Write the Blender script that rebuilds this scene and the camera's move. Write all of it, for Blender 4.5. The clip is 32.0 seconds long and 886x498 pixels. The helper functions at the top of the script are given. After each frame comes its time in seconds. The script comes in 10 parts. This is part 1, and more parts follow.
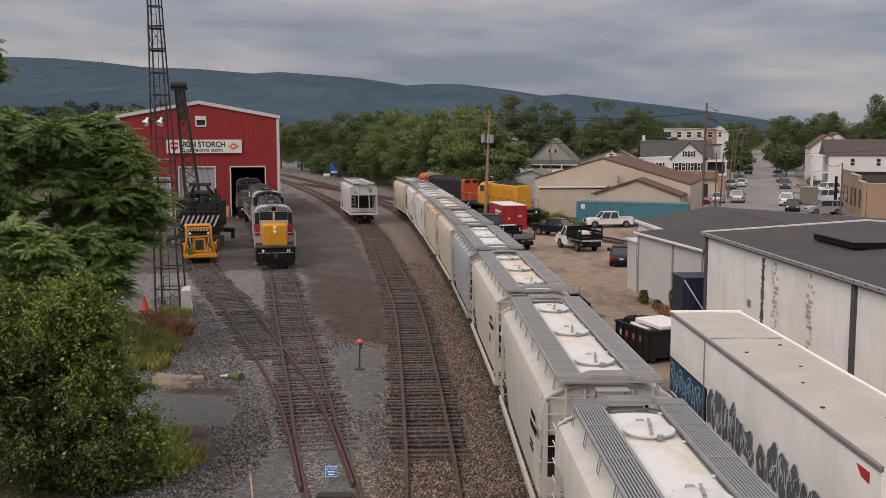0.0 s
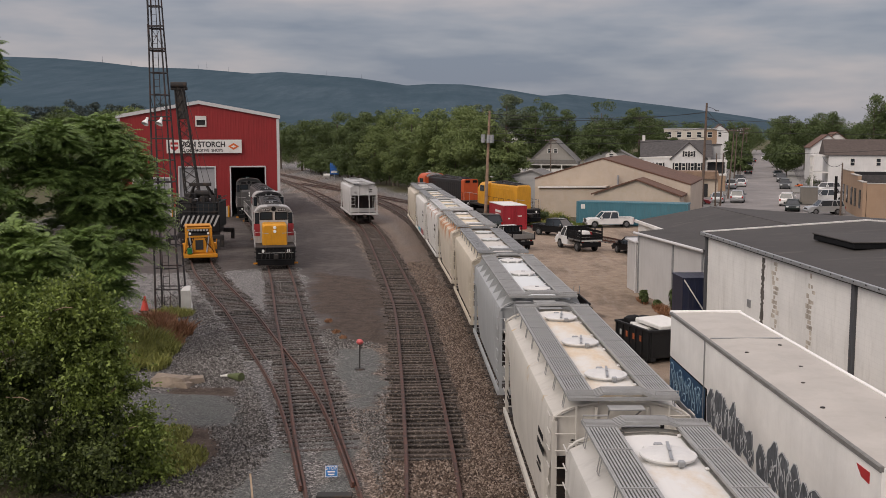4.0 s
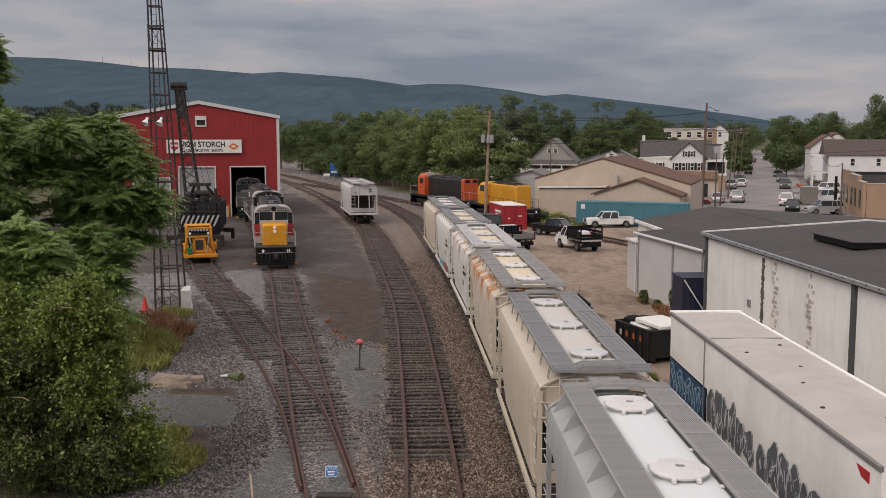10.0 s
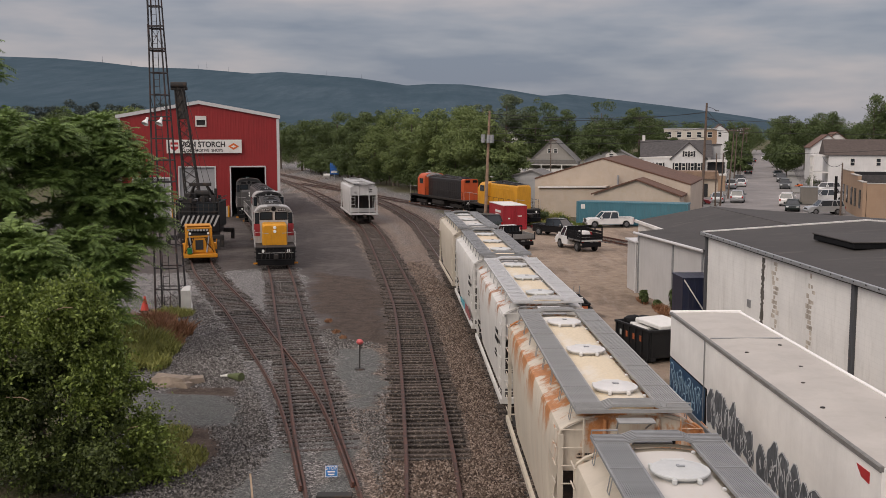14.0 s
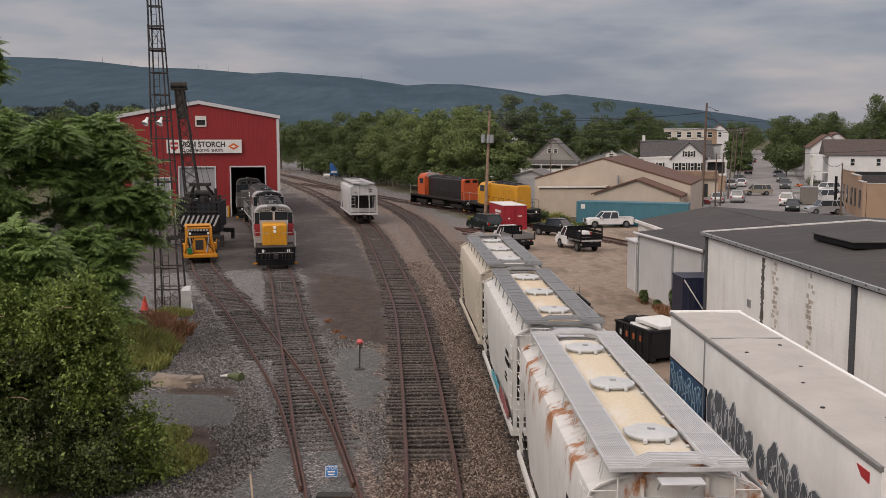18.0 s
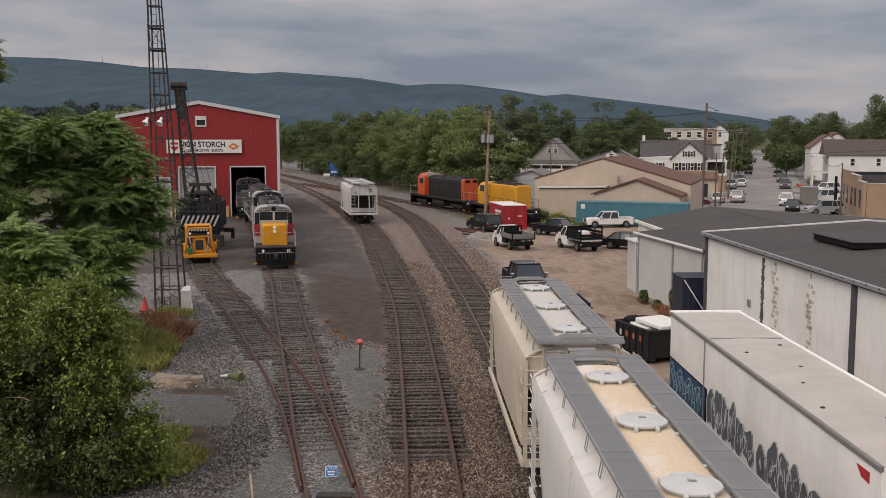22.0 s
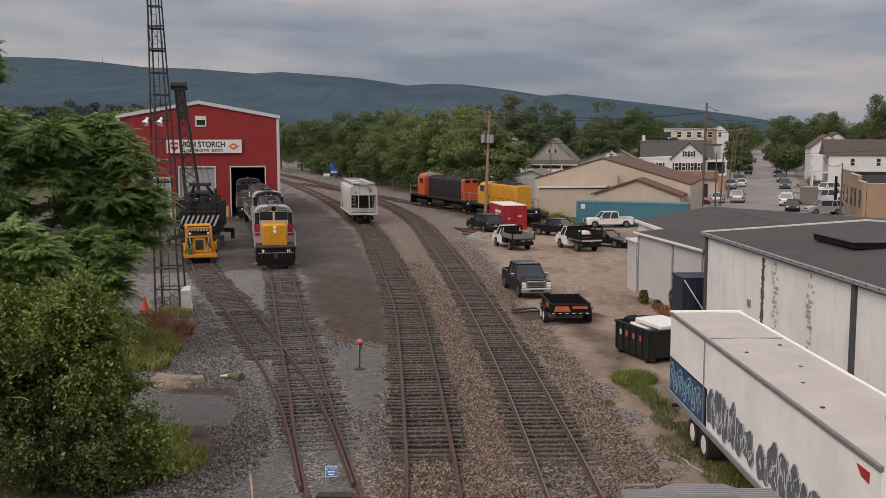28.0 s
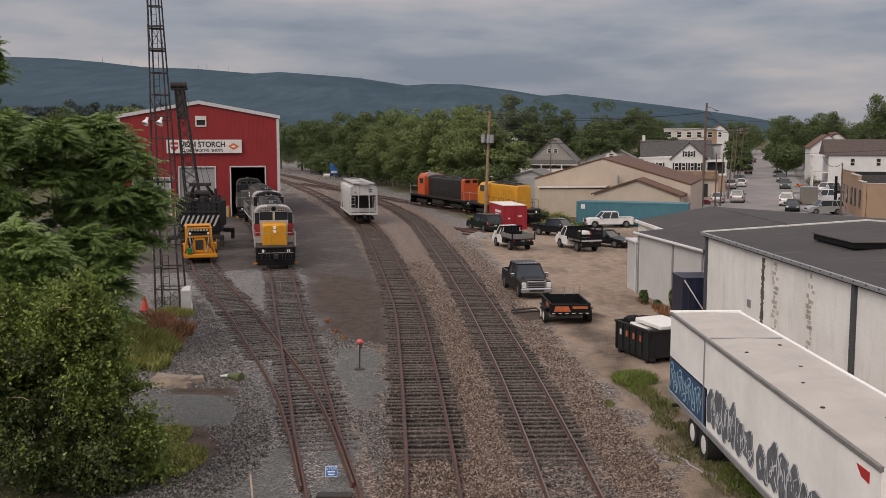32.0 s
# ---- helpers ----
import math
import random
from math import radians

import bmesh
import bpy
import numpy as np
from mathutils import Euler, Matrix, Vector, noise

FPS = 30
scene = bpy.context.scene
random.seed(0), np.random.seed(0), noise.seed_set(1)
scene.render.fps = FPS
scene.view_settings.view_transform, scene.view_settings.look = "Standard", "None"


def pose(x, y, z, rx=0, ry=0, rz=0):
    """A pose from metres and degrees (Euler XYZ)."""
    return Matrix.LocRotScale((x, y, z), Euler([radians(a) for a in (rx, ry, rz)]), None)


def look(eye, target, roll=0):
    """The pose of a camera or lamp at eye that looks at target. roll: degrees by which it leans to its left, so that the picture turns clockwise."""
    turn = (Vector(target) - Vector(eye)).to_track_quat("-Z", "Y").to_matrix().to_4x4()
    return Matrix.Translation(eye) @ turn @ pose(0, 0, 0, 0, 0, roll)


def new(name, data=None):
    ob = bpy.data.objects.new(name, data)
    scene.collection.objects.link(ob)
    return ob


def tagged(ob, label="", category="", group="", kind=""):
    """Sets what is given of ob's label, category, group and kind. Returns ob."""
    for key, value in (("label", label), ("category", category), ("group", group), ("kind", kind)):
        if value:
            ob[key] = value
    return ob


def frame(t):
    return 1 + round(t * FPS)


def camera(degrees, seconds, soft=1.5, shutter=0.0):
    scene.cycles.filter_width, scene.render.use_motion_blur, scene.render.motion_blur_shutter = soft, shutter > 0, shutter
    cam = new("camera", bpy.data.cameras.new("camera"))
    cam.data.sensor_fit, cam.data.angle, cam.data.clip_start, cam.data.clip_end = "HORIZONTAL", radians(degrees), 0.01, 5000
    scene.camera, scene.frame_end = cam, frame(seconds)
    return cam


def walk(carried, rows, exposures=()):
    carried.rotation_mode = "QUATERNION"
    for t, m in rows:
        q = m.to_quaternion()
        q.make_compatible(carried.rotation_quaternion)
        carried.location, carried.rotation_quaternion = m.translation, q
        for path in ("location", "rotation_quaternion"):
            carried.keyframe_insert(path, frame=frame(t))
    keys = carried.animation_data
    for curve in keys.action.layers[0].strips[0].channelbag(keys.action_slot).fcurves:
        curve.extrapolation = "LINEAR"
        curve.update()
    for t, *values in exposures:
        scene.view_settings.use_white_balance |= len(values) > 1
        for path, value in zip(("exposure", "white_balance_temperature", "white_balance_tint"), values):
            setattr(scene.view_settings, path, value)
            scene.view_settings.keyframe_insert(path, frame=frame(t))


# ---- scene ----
cam = camera(47.06, 32.0, soft=0.8)
VIEW = pose(0, 0, 10.22, 90 - 6.53, 0, 0)
walk(cam, [(0.0, VIEW), (32.0, VIEW)], exposures=[(0.0, 0.0), (32.0, 0.0)])

# ---- world, sun ----
SUN_ELEV, SUN_ROT = radians(38), radians(222)
world = bpy.data.worlds.new("overcast_sky")
scene.world = world
world.use_nodes = True
wn, wl = world.node_tree.nodes, world.node_tree.links
wn.clear()


def wnode(kind, **values):
    n = wn.new(kind)
    for k, v in values.items():
        n.inputs[k].default_value = v
    return n


w_out = wn.new("ShaderNodeOutputWorld")
w_bg = wn.new("ShaderNodeBackground")
sky = wn.new("ShaderNodeTexSky")
sky.sky_type, sky.sun_disc = "NISHITA", False
sky.sun_elevation, sky.sun_rotation = SUN_ELEV, SUN_ROT
sky.air_density, sky.dust_density = 1.0, 3.0
w_co = wn.new("ShaderNodeTexCoord")
w_sep = wn.new("ShaderNodeSeparateXYZ")
wl.new(w_co.outputs["Generated"], w_sep.inputs[0])
# cloud deck: directions squeezed towards the horizon as flat layers look from below
w_map = wn.new("ShaderNodeMapping")
w_map.inputs["Scale"].default_value = (2.6, 2.6, 12.5)
wl.new(w_co.outputs["Generated"], w_map.inputs[0])
w_n1 = wnode("ShaderNodeTexNoise", Scale=0.95, Detail=5.0, Roughness=0.50, Distortion=0.1)
w_n2 = wnode("ShaderNodeTexNoise", Scale=2.6, Detail=4.0, Roughness=0.5, Distortion=0.0)
wl.new(w_map.outputs[0], w_n1.inputs["Vector"])
wl.new(w_map.outputs[0], w_n2.inputs["Vector"])
w_mix = wn.new("ShaderNodeMath")
w_mix.operation = "MULTIPLY_ADD"
w_mix.inputs[1].default_value = 0.3
wl.new(w_n2.outputs["Fac"], w_mix.inputs[0])
w_sc = wn.new("ShaderNodeMath")
w_sc.operation = "MULTIPLY"
w_sc.inputs[1].default_value = 0.75
wl.new(w_n1.outputs["Fac"], w_sc.inputs[0])
wl.new(w_sc.outputs[0], w_mix.inputs[2])
w_ramp = wn.new("ShaderNodeValToRGB")
w_ramp.color_ramp.elements[0].position = 0.43
w_ramp.color_ramp.elements[0].color = (0.190, 0.215, 0.272, 1)
w_ramp.color_ramp.elements[1].position = 0.63
w_ramp.color_ramp.elements[1].color = (0.44, 0.400, 0.405, 1)
mid_el = w_ramp.color_ramp.elements.new(0.52)
mid_el.color = (0.288, 0.298, 0.340, 1)
wl.new(w_mix.outputs[0], w_ramp.inputs[0])
# the deck brightens from the horizon to the zenith
w_grad = wn.new("ShaderNodeMapRange")
w_grad.inputs["From Min"].default_value = 0.14
w_grad.inputs["From Max"].default_value = 0.85
w_grad.inputs["To Min"].default_value = 1.0
w_grad.inputs["To Max"].default_value = 3.5
wl.new(w_sep.outputs["Z"], w_grad.inputs["Value"])
w_mul = wn.new("ShaderNodeVectorMath")
w_mul.operation = "SCALE"
wl.new(w_ramp.outputs[0], w_mul.inputs[0])
wl.new(w_grad.outputs[0], w_mul.inputs["Scale"])
# thin bright cloud overhead is warmer than the grey deck near the horizon
w_warm = wn.new("ShaderNodeMapRange")
w_warm.data_type = "FLOAT_VECTOR"
w_warm.inputs[7].default_value, w_warm.inputs[8].default_value = (0.14, 0.14, 0.14), (0.60, 0.60, 0.60)
w_warm.inputs[9].default_value, w_warm.inputs[10].default_value = (1.0, 1.0, 1.0), (1.12, 1.01, 0.91)
wl.new(w_sep.outputs["Z"], w_warm.inputs[6])
w_tint = wn.new("ShaderNodeVectorMath")
w_tint.operation = "MULTIPLY"
wl.new(w_mul.outputs[0], w_tint.inputs[0])
wl.new(w_warm.outputs[1], w_tint.inputs[1])
w_sky = wn.new("ShaderNodeVectorMath")
w_sky.operation = "MULTIPLY_ADD"
w_sky.inputs[1].default_value = (0.012, 0.012, 0.012)
wl.new(sky.outputs[0], w_sky.inputs[0])
wl.new(w_tint.outputs[0], w_sky.inputs[2])
wl.new(w_sky.outputs[0], w_bg.inputs["Color"])
w_bg.inputs["Strength"].default_value = 1.0
wl.new(w_bg.outputs[0], w_out.inputs[0])

sun = new("sun", bpy.data.lights.new("sun", "SUN"))
sun.data.energy, sun.data.angle, sun.data.color = 1.5, radians(35), (1.0, 0.90, 0.79)
# light through thin cloud from behind the camera, over its left shoulder
sun.matrix_world = look((0, 0, 50), (26.4, 29.3, 19.2))

# ---- materials ----


class Mat:
    """A node material in the making, with short calls for the usual nodes."""

    def __init__(self, name, rough=0.7, metal=0.0, spec=0.4):
        self.m = bpy.data.materials.new(name)
        self.m.use_nodes = True
        self.t = self.m.node_tree
        self.b = self.t.nodes["Principled BSDF"]
        self.b.inputs["Roughness"].default_value = rough
        self.b.inputs["Metallic"].default_value = metal
        self.b.inputs["Specular IOR Level"].default_value = spec
        self.co = self.t.nodes.new("ShaderNodeTexCoord")
        self.geo = self.t.nodes.new("ShaderNodeNewGeometry")

    def link(self, a, b):
        self.t.links.new(a, b)

    def noise(self, scale, detail=4.0, rough=0.55, world=True, stretch=None):
        n = self.t.nodes.new("ShaderNodeTexNoise")
        n.inputs["Scale"].default_value, n.inputs["Detail"].default_value, n.inputs["Roughness"].default_value = scale, detail, rough
        src = self.geo.outputs["Position"] if world else self.co.outputs["Object"]
        if stretch:
            mp = self.t.nodes.new("ShaderNodeMapping")
            mp.inputs["Scale"].default_value = stretch
            self.link(src, mp.inputs[0])
            src = mp.outputs[0]
        self.link(src, n.inputs["Vector"])
        return n.outputs["Fac"]

    def voro(self, scale, world=True, feature="F1", stretch=None):
        n = self.t.nodes.new("ShaderNodeTexVoronoi")
        n.feature = feature
        n.inputs["Scale"].default_value = scale
        src = self.geo.outputs["Position"] if world else self.co.outputs["Object"]
        if stretch:
            mp = self.t.nodes.new("ShaderNodeMapping")
            mp.inputs["Scale"].default_value = stretch
            self.link(src, mp.inputs[0])
            src = mp.outputs[0]
        self.link(src, n.inputs["Vector"])
        return n

    def ramp(self, src, *stops):
        r = self.t.nodes.new("ShaderNodeValToRGB")
        els = r.color_ramp.elements
        while len(els) < len(stops):
            els.new(0.5)
        for e, (p, col) in zip(els, stops):
            e.position = p
            e.color = (*col, 1) if not isinstance(col, (int, float)) else (col, col, col, 1)
        self.link(src, r.inputs[0])
        return r.outputs[0]

    def mix(self, fac, a, b, mode="MIX"):
        n = self.t.nodes.new("ShaderNodeMix")
        n.data_type, n.blend_type = "RGBA", mode
        f, A, B = [i for i in n.inputs if i.name == "Factor"][0], [i for i in n.inputs if i.name == "A" and i.type == "RGBA"][0], [i for i in n.inputs if i.name == "B" and i.type == "RGBA"][0]
        for sock, v in ((f, fac), (A, a), (B, b)):
            if isinstance(v, (int, float)):
                sock.default_value = v
            elif isinstance(v, tuple):
                sock.default_value = (*v, 1)
            else:
                self.link(v, sock)
        return [o for o in n.outputs if o.type == "RGBA"][0]

    def math(self, op, a, b=0.0):
        n = self.t.nodes.new("ShaderNodeMath")
        n.operation = op
        for sock, v in zip(n.inputs, (a, b)):
            if isinstance(v, (int, float)):
                sock.default_value = v
            else:
                self.link(v, sock)
        return n.outputs[0]

    def attr(self, name, kind="GEOMETRY"):
        n = self.t.nodes.new("ShaderNodeAttribute")
        n.attribute_type, n.attribute_name = kind, name
        return n

    def rand(self):
        n = self.t.nodes.new("ShaderNodeObjectInfo")
        return n.outputs["Random"]

    def island(self):
        return self.geo.outputs["Random Per Island"]

    def color(self, src):
        if isinstance(src, tuple):
            self.b.inputs["Base Color"].default_value = (*src, 1)
        else:
            self.link(src, self.b.inputs["Base Color"])
        return self

    def rough(self, src):
        self.link(src, self.b.inputs["Roughness"])
        return self

    def bump(self, src, strength=0.3, dist=0.02):
        n = self.t.nodes.new("ShaderNodeBump")
        n.inputs["Strength"].default_value, n.inputs["Distance"].default_value = strength, dist
        self.link(src, n.inputs["Height"])
        self.link(n.outputs[0], self.b.inputs["Normal"])
        return self


def shade(c, k):
    return tuple(max(0.0, min(1.0, v * k)) for v in c)


def paint(name, col, rough=0.5, dirt=0.35, dirt_col=(0.12, 0.10, 0.08), scale=1.2, metal=0.0, streak=True, spec=0.4):
    """Weathered paint: broad fading, fine speckle and vertical grime streaks."""
    m = Mat(name, rough, metal, spec)
    broad = m.noise(scale, 5, 0.6, world=False)
    fine = m.noise(scale * 22, 3, 0.6, world=False)
    c1 = m.mix(m.ramp(broad, (0.3, 0.0), (0.75, 1.0)), shade(col, 0.86), shade(col, 1.08))
    st = m.noise(scale * 3, 5, 0.65, world=False, stretch=(3.0, 3.0, 0.25) if streak else None)
    grime = m.math("MULTIPLY", m.ramp(st, (0.48, 0.0), (0.78, 1.0)), dirt)
    c2 = m.mix(grime, c1, dirt_col)
    c3 = m.mix(m.math("MULTIPLY", fine, 0.16), c2, shade(col, 0.6))
    m.color(c3)
    m.bump(fine, 0.06, 0.01)
    return m.m


def plain(name, col, rough=0.6, metal=0.0, var=0.2, scale=6.0, bump=0.1, spec=0.4):
    m = Mat(name, rough, metal, spec)
    n = m.noise(scale, 4, 0.6, world=False)
    f = m.noise(scale * 9, 2, 0.5, world=False)
    c = m.mix(m.ramp(n, (0.3, 0.0), (0.7, 1.0)), shade(col, 1 - var), shade(col, 1 + var))
    m.color(m.mix(m.math("MULTIPLY", f, 0.25), c, shade(col, 0.55)))
    m.bump(f, bump, 0.01)
    return m.m


def glass(name, col=(0.02, 0.025, 0.03), rough=0.06):
    m = Mat(name, rough, 0.0, 0.6)
    n = m.noise(0.7, 2, 0.5, world=False)
    m.color(m.mix(n, shade(col, 0.7), shade(col, 1.4)))
    return m.m


def rusty(name, col, rust=0.5, rust_col=(0.16, 0.06, 0.025), rough=0.75, scale=2.0):
    m = Mat(name, rough)
    n = m.noise(scale, 6, 0.65, world=False)
    f = m.noise(scale * 14, 3, 0.6, world=False)
    lo = 0.75 - 0.5 * rust
    c = m.mix(m.ramp(n, (lo - 0.08, 0.0), (lo + 0.12, 1.0)), col, m.mix(f, shade(rust_col, 0.6), shade(rust_col, 1.5)))
    m.color(c)
    m.bump(f, 0.25, 0.01)
    return m.m


def ribbed_paint(name, col, pitch, axis="X", depth=0.6, rough=0.45, dirt=0.25, dirt_col=(0.1, 0.08, 0.07)):
    """Corrugated sheet: narrow standing ribs at a set pitch."""
    m = Mat(name, rough)
    sep = m.t.nodes.new("ShaderNodeSeparateXYZ")
    m.link(m.co.outputs["Object"], sep.inputs[0])
    ph = m.math("FRACT", m.math("DIVIDE", sep.outputs[axis], pitch))
    tri = m.math("ABSOLUTE", m.math("SUBTRACT", ph, 0.5))
    rib = m.ramp(tri, (0.36, 0.0), (0.44, 1.0))
    broad = m.noise(0.5, 5, 0.6, world=False)
    st = m.noise(2.0, 5, 0.65, world=False, stretch=(3.0, 3.0, 0.2))
    c = m.mix(m.ramp(broad, (0.3, 0.0), (0.75, 1.0)), shade(col, 0.9), shade(col, 1.07))
    m.color(m.mix(m.math("MULTIPLY", m.ramp(st, (0.5, 0.0), (0.8, 1.0)), dirt), c, dirt_col))
    m.bump(rib, depth, 0.03)
    return m.m


def leaf_mat(name, dark, light, rough=0.55, leafy=0.6, clump=0.45, scale=0.45):
    m = Mat(name, rough, 0.0, 0.3)
    r = m.island()
    n = m.noise(scale, 3, 0.5)
    f = m.math("ADD", m.math("MULTIPLY", r, leafy), m.math("MULTIPLY", n, clump))
    m.color(m.ramp(f, (0.12, dark), (0.55, tuple((a + b) / 2 for a, b in zip(dark, light))), (0.95, light)))
    m.b.inputs["Transmission Weight"].default_value = 0.0
    tr = m.t.nodes.new("ShaderNodeBsdfTranslucent")
    tr.inputs["Color"].default_value = (*shade(light, 1.1), 1)
    mx = m.t.nodes.new("ShaderNodeMixShader")
    mx.inputs[0].default_value = 0.16
    out = m.t.nodes["Material Output"]
    m.link(m.b.outputs[0], mx.inputs[1])
    m.link(tr.outputs[0], mx.inputs[2])
    m.link(mx.outputs[0], out.inputs[0])
    return m.m


# ---- mesh helpers ----


class Shape:
    """Vertices and faces of one part, put together from simple solids."""

    def __init__(self):
        self.v, self.f = [], []

    def add(self, verts, faces, m=None):
        n = len(self.v)
        if m is not None:
            verts = [m @ Vector(p) for p in verts]
        self.v.extend(tuple(p) for p in verts)
        self.f.extend(tuple(i + n for i in f) for f in faces)
        return self

    def box(self, c, s, m=None, bev=0.0):
        x, y, z = (k / 2 for k in s)
        cx, cy, cz = c
        if bev <= 0:
            p = [(cx + a * x, cy + b * y, cz + d * z) for a in (-1, 1) for b in (-1, 1) for d in (-1, 1)]
            return self.add(p, [(0, 1, 3, 2), (4, 6, 7, 5), (0, 4, 5, 1), (2, 3, 7, 6), (0, 2, 6, 4), (1, 5, 7, 3)], m)
        b = min(bev, x * 0.9, y * 0.9, z * 0.9)
        p, idx = [], {}
        for sx in (-1, 1):
            for sy in (-1, 1):
                for sz in (-1, 1):
                    for ax in range(3):
                        q = [sx * (x - b), sy * (y - b), sz * (z - b)]
                        q[ax] = (sx * x, sy * y, sz * z)[ax]
                        idx[sx, sy, sz, ax] = len(p)
                        p.append((q[0] + cx, q[1] + cy, q[2] + cz))
        f = []
        for ax in range(3):
            o1, o2 = (ax + 1) % 3, (ax + 2) % 3
            for sg in (-1, 1):
                ring = []
                for a, d in ((-1, -1), (1, -1), (1, 1), (-1, 1)):
                    k = [0, 0, 0]
                    k[ax], k[o1], k[o2] = sg, a, d
                    ring.append(idx[(*k, ax)])
                f.append(tuple(ring if sg > 0 else ring[::-1]))
        for ax in range(3):
            o1, o2 = (ax + 1) % 3, (ax + 2) % 3
            for a in (-1, 1):
                for d in (-1, 1):
                    k0, k1 = [0, 0, 0], [0, 0, 0]
                    k0[ax], k1[ax] = -1, 1
                    k0[o1] = k1[o1] = a
                    k0[o2] = k1[o2] = d
                    f.append((idx[(*k0, o1)], idx[(*k1, o1)], idx[(*k1, o2)], idx[(*k0, o2)]))
        for sx in (-1, 1):
            for sy in (-1, 1):
                for sz in (-1, 1):
                    f.append(tuple(idx[sx, sy, sz, a] for a in range(3)))
        return self.add(p, f, m)

    def cyl(self, a, b, r0, r1=None, n=10, caps=True):
        r1 = r0 if r1 is None else r1
        a, b = Vector(a), Vector(b)
        d = (b - a).normalized()
        u = d.orthogonal().normalized()
        w = d.cross(u)
        p = []
        for q, r in ((a, r0), (b, r1)):
            p += [q + (u * math.cos(t) + w * math.sin(t)) * r for t in (2 * math.pi * i / n for i in range(n))]
        f = [(i, (i + 1) % n, n + (i + 1) % n, n + i) for i in range(n)]
        if caps:
            f += [tuple(range(n))[::-1], tuple(range(n, 2 * n))]
        return self.add(p, f)

    def tube(self, pts, r, n=6):
        P = [Vector(p) for p in pts]
        u, rings = None, []
        for i, p in enumerate(P):
            d = (P[min(i + 1, len(P) - 1)] - P[max(i - 1, 0)]).normalized()
            u = d.orthogonal().normalized() if u is None else (u - d * u.dot(d)).normalized()
            w = d.cross(u)
            rings.append([p + (u * math.cos(t) + w * math.sin(t)) * r for t in (2 * math.pi * k / n for k in range(n))])
        return self.loft(rings)

    def prism(self, prof, y0, y1, axis="y", m=None):
        """A closed outline swept straight: along y (x, z outlines), x (y, z) or z (x, y)."""
        n = len(prof)
        p = []
        for q in (y0, y1):
            for a, b in prof:
                p.append((a, q, b) if axis == "y" else (q, a, b) if axis == "x" else (a, b, q))
        f = [(i, (i + 1) % n, n + (i + 1) % n, n + i) for i in range(n)] + [tuple(range(n))[::-1], tuple(range(n, 2 * n))]
        return self.add(p, f, m)

    def loft(self, rings, closed=True, caps=True):
        n = len(rings[0])
        p = [q for r in rings for q in r]
        f = []
        for k in range(len(rings) - 1):
            for i in range(n if closed else n - 1):
                j = (i + 1) % n
                f.append((k * n + i, k * n + j, (k + 1) * n + j, (k + 1) * n + i))
        if caps and closed:
            f += [tuple(range(n))[::-1], tuple(range((len(rings) - 1) * n, len(rings) * n))]
        return self.add(p, f)

    def bars(self, segs, r, n=4):
        for a, b in segs:
            self.cyl(a, b, r, r, n)
        return self


def mesh_of(name, sh, material, smooth=False, weld=False):
    me = bpy.data.meshes.new(name)
    me.from_pydata(sh.v, [], sh.f)
    me.validate()
    bm = bmesh.new()
    bm.from_mesh(me)
    if weld:
        bmesh.ops.remove_doubles(bm, verts=bm.verts, dist=1e-4)
    bmesh.ops.recalc_face_normals(bm, faces=bm.faces)
    bm.to_mesh(me)
    bm.free()
    me.materials.append(material)
    if smooth:
        for p in me.polygons:
            p.use_smooth = True
        me.set_sharp_from_angle(angle=radians(38))
    return me


def part(name, sh, material, parent=None, label="", smooth=False, at=None):
    ob = new(name, sh if isinstance(sh, bpy.types.Mesh) else mesh_of(name, sh, material, smooth))
    if parent is not None:
        ob.parent = parent
    if at is not None:
        ob.matrix_basis = at
    if label:
        ob["label"] = label
    return ob


def thing(name, label, category, group="", m=None, kind=""):
    ob = tagged(new(name), label, category, group, kind)
    ob.empty_display_size = 0.3
    if m is not None:
        ob.matrix_basis = m
    return ob


def structure(name, sh, material, label="", smooth=False, m=None):
    ob = part(name, sh, material, None, label, smooth, m)
    ob["kind"] = "structure"
    return ob


# ---- material set ----
M_RAIL = rusty("rusted_rail_steel", (0.046, 0.027, 0.021), 0.55, (0.092, 0.037, 0.024), 0.6, 3.0)
M_RAILTOP = plain("worn_rail_head", (0.17, 0.14, 0.125), 0.45, 0.4, 0.2, 3.0)
M_WHITE = paint("white_paint", (0.72, 0.70, 0.67), 0.55, 0.22)
M_BLACK = paint("black_paint", (0.009, 0.009, 0.010), 0.6, 0.15, (0.04, 0.036, 0.032), spec=0.15)
M_GLASS = glass("dark_glass")
M_TYRE = plain("tyre_rubber", (0.02, 0.02, 0.02), 0.85)
M_CHROME = plain("bright_chrome", (0.6, 0.6, 0.6), 0.22, 1.0, 0.05)
M_STEEL = plain("galvanised_steel", (0.36, 0.37, 0.38), 0.5, 0.6, 0.15)
M_DARKSTEEL = rusty("dark_grimy_steel", (0.03, 0.028, 0.027), 0.3, (0.07, 0.04, 0.025))
M_YELLOW = paint("safety_yellow_paint", (0.60, 0.25, 0.012), 0.5, 0.35)
M_ORANGE = paint("orange_paint", (0.62, 0.13, 0.025), 0.5, 0.25)
M_RED = paint("red_paint", (0.42, 0.025, 0.03), 0.5, 0.2)
M_CONCRETE = plain("weathered_concrete", (0.42, 0.40, 0.37), 0.9, 0, 0.18, 2.0, 0.3)
M_LAMPWHITE = plain("lamp_white", (0.8, 0.8, 0.78), 0.3)

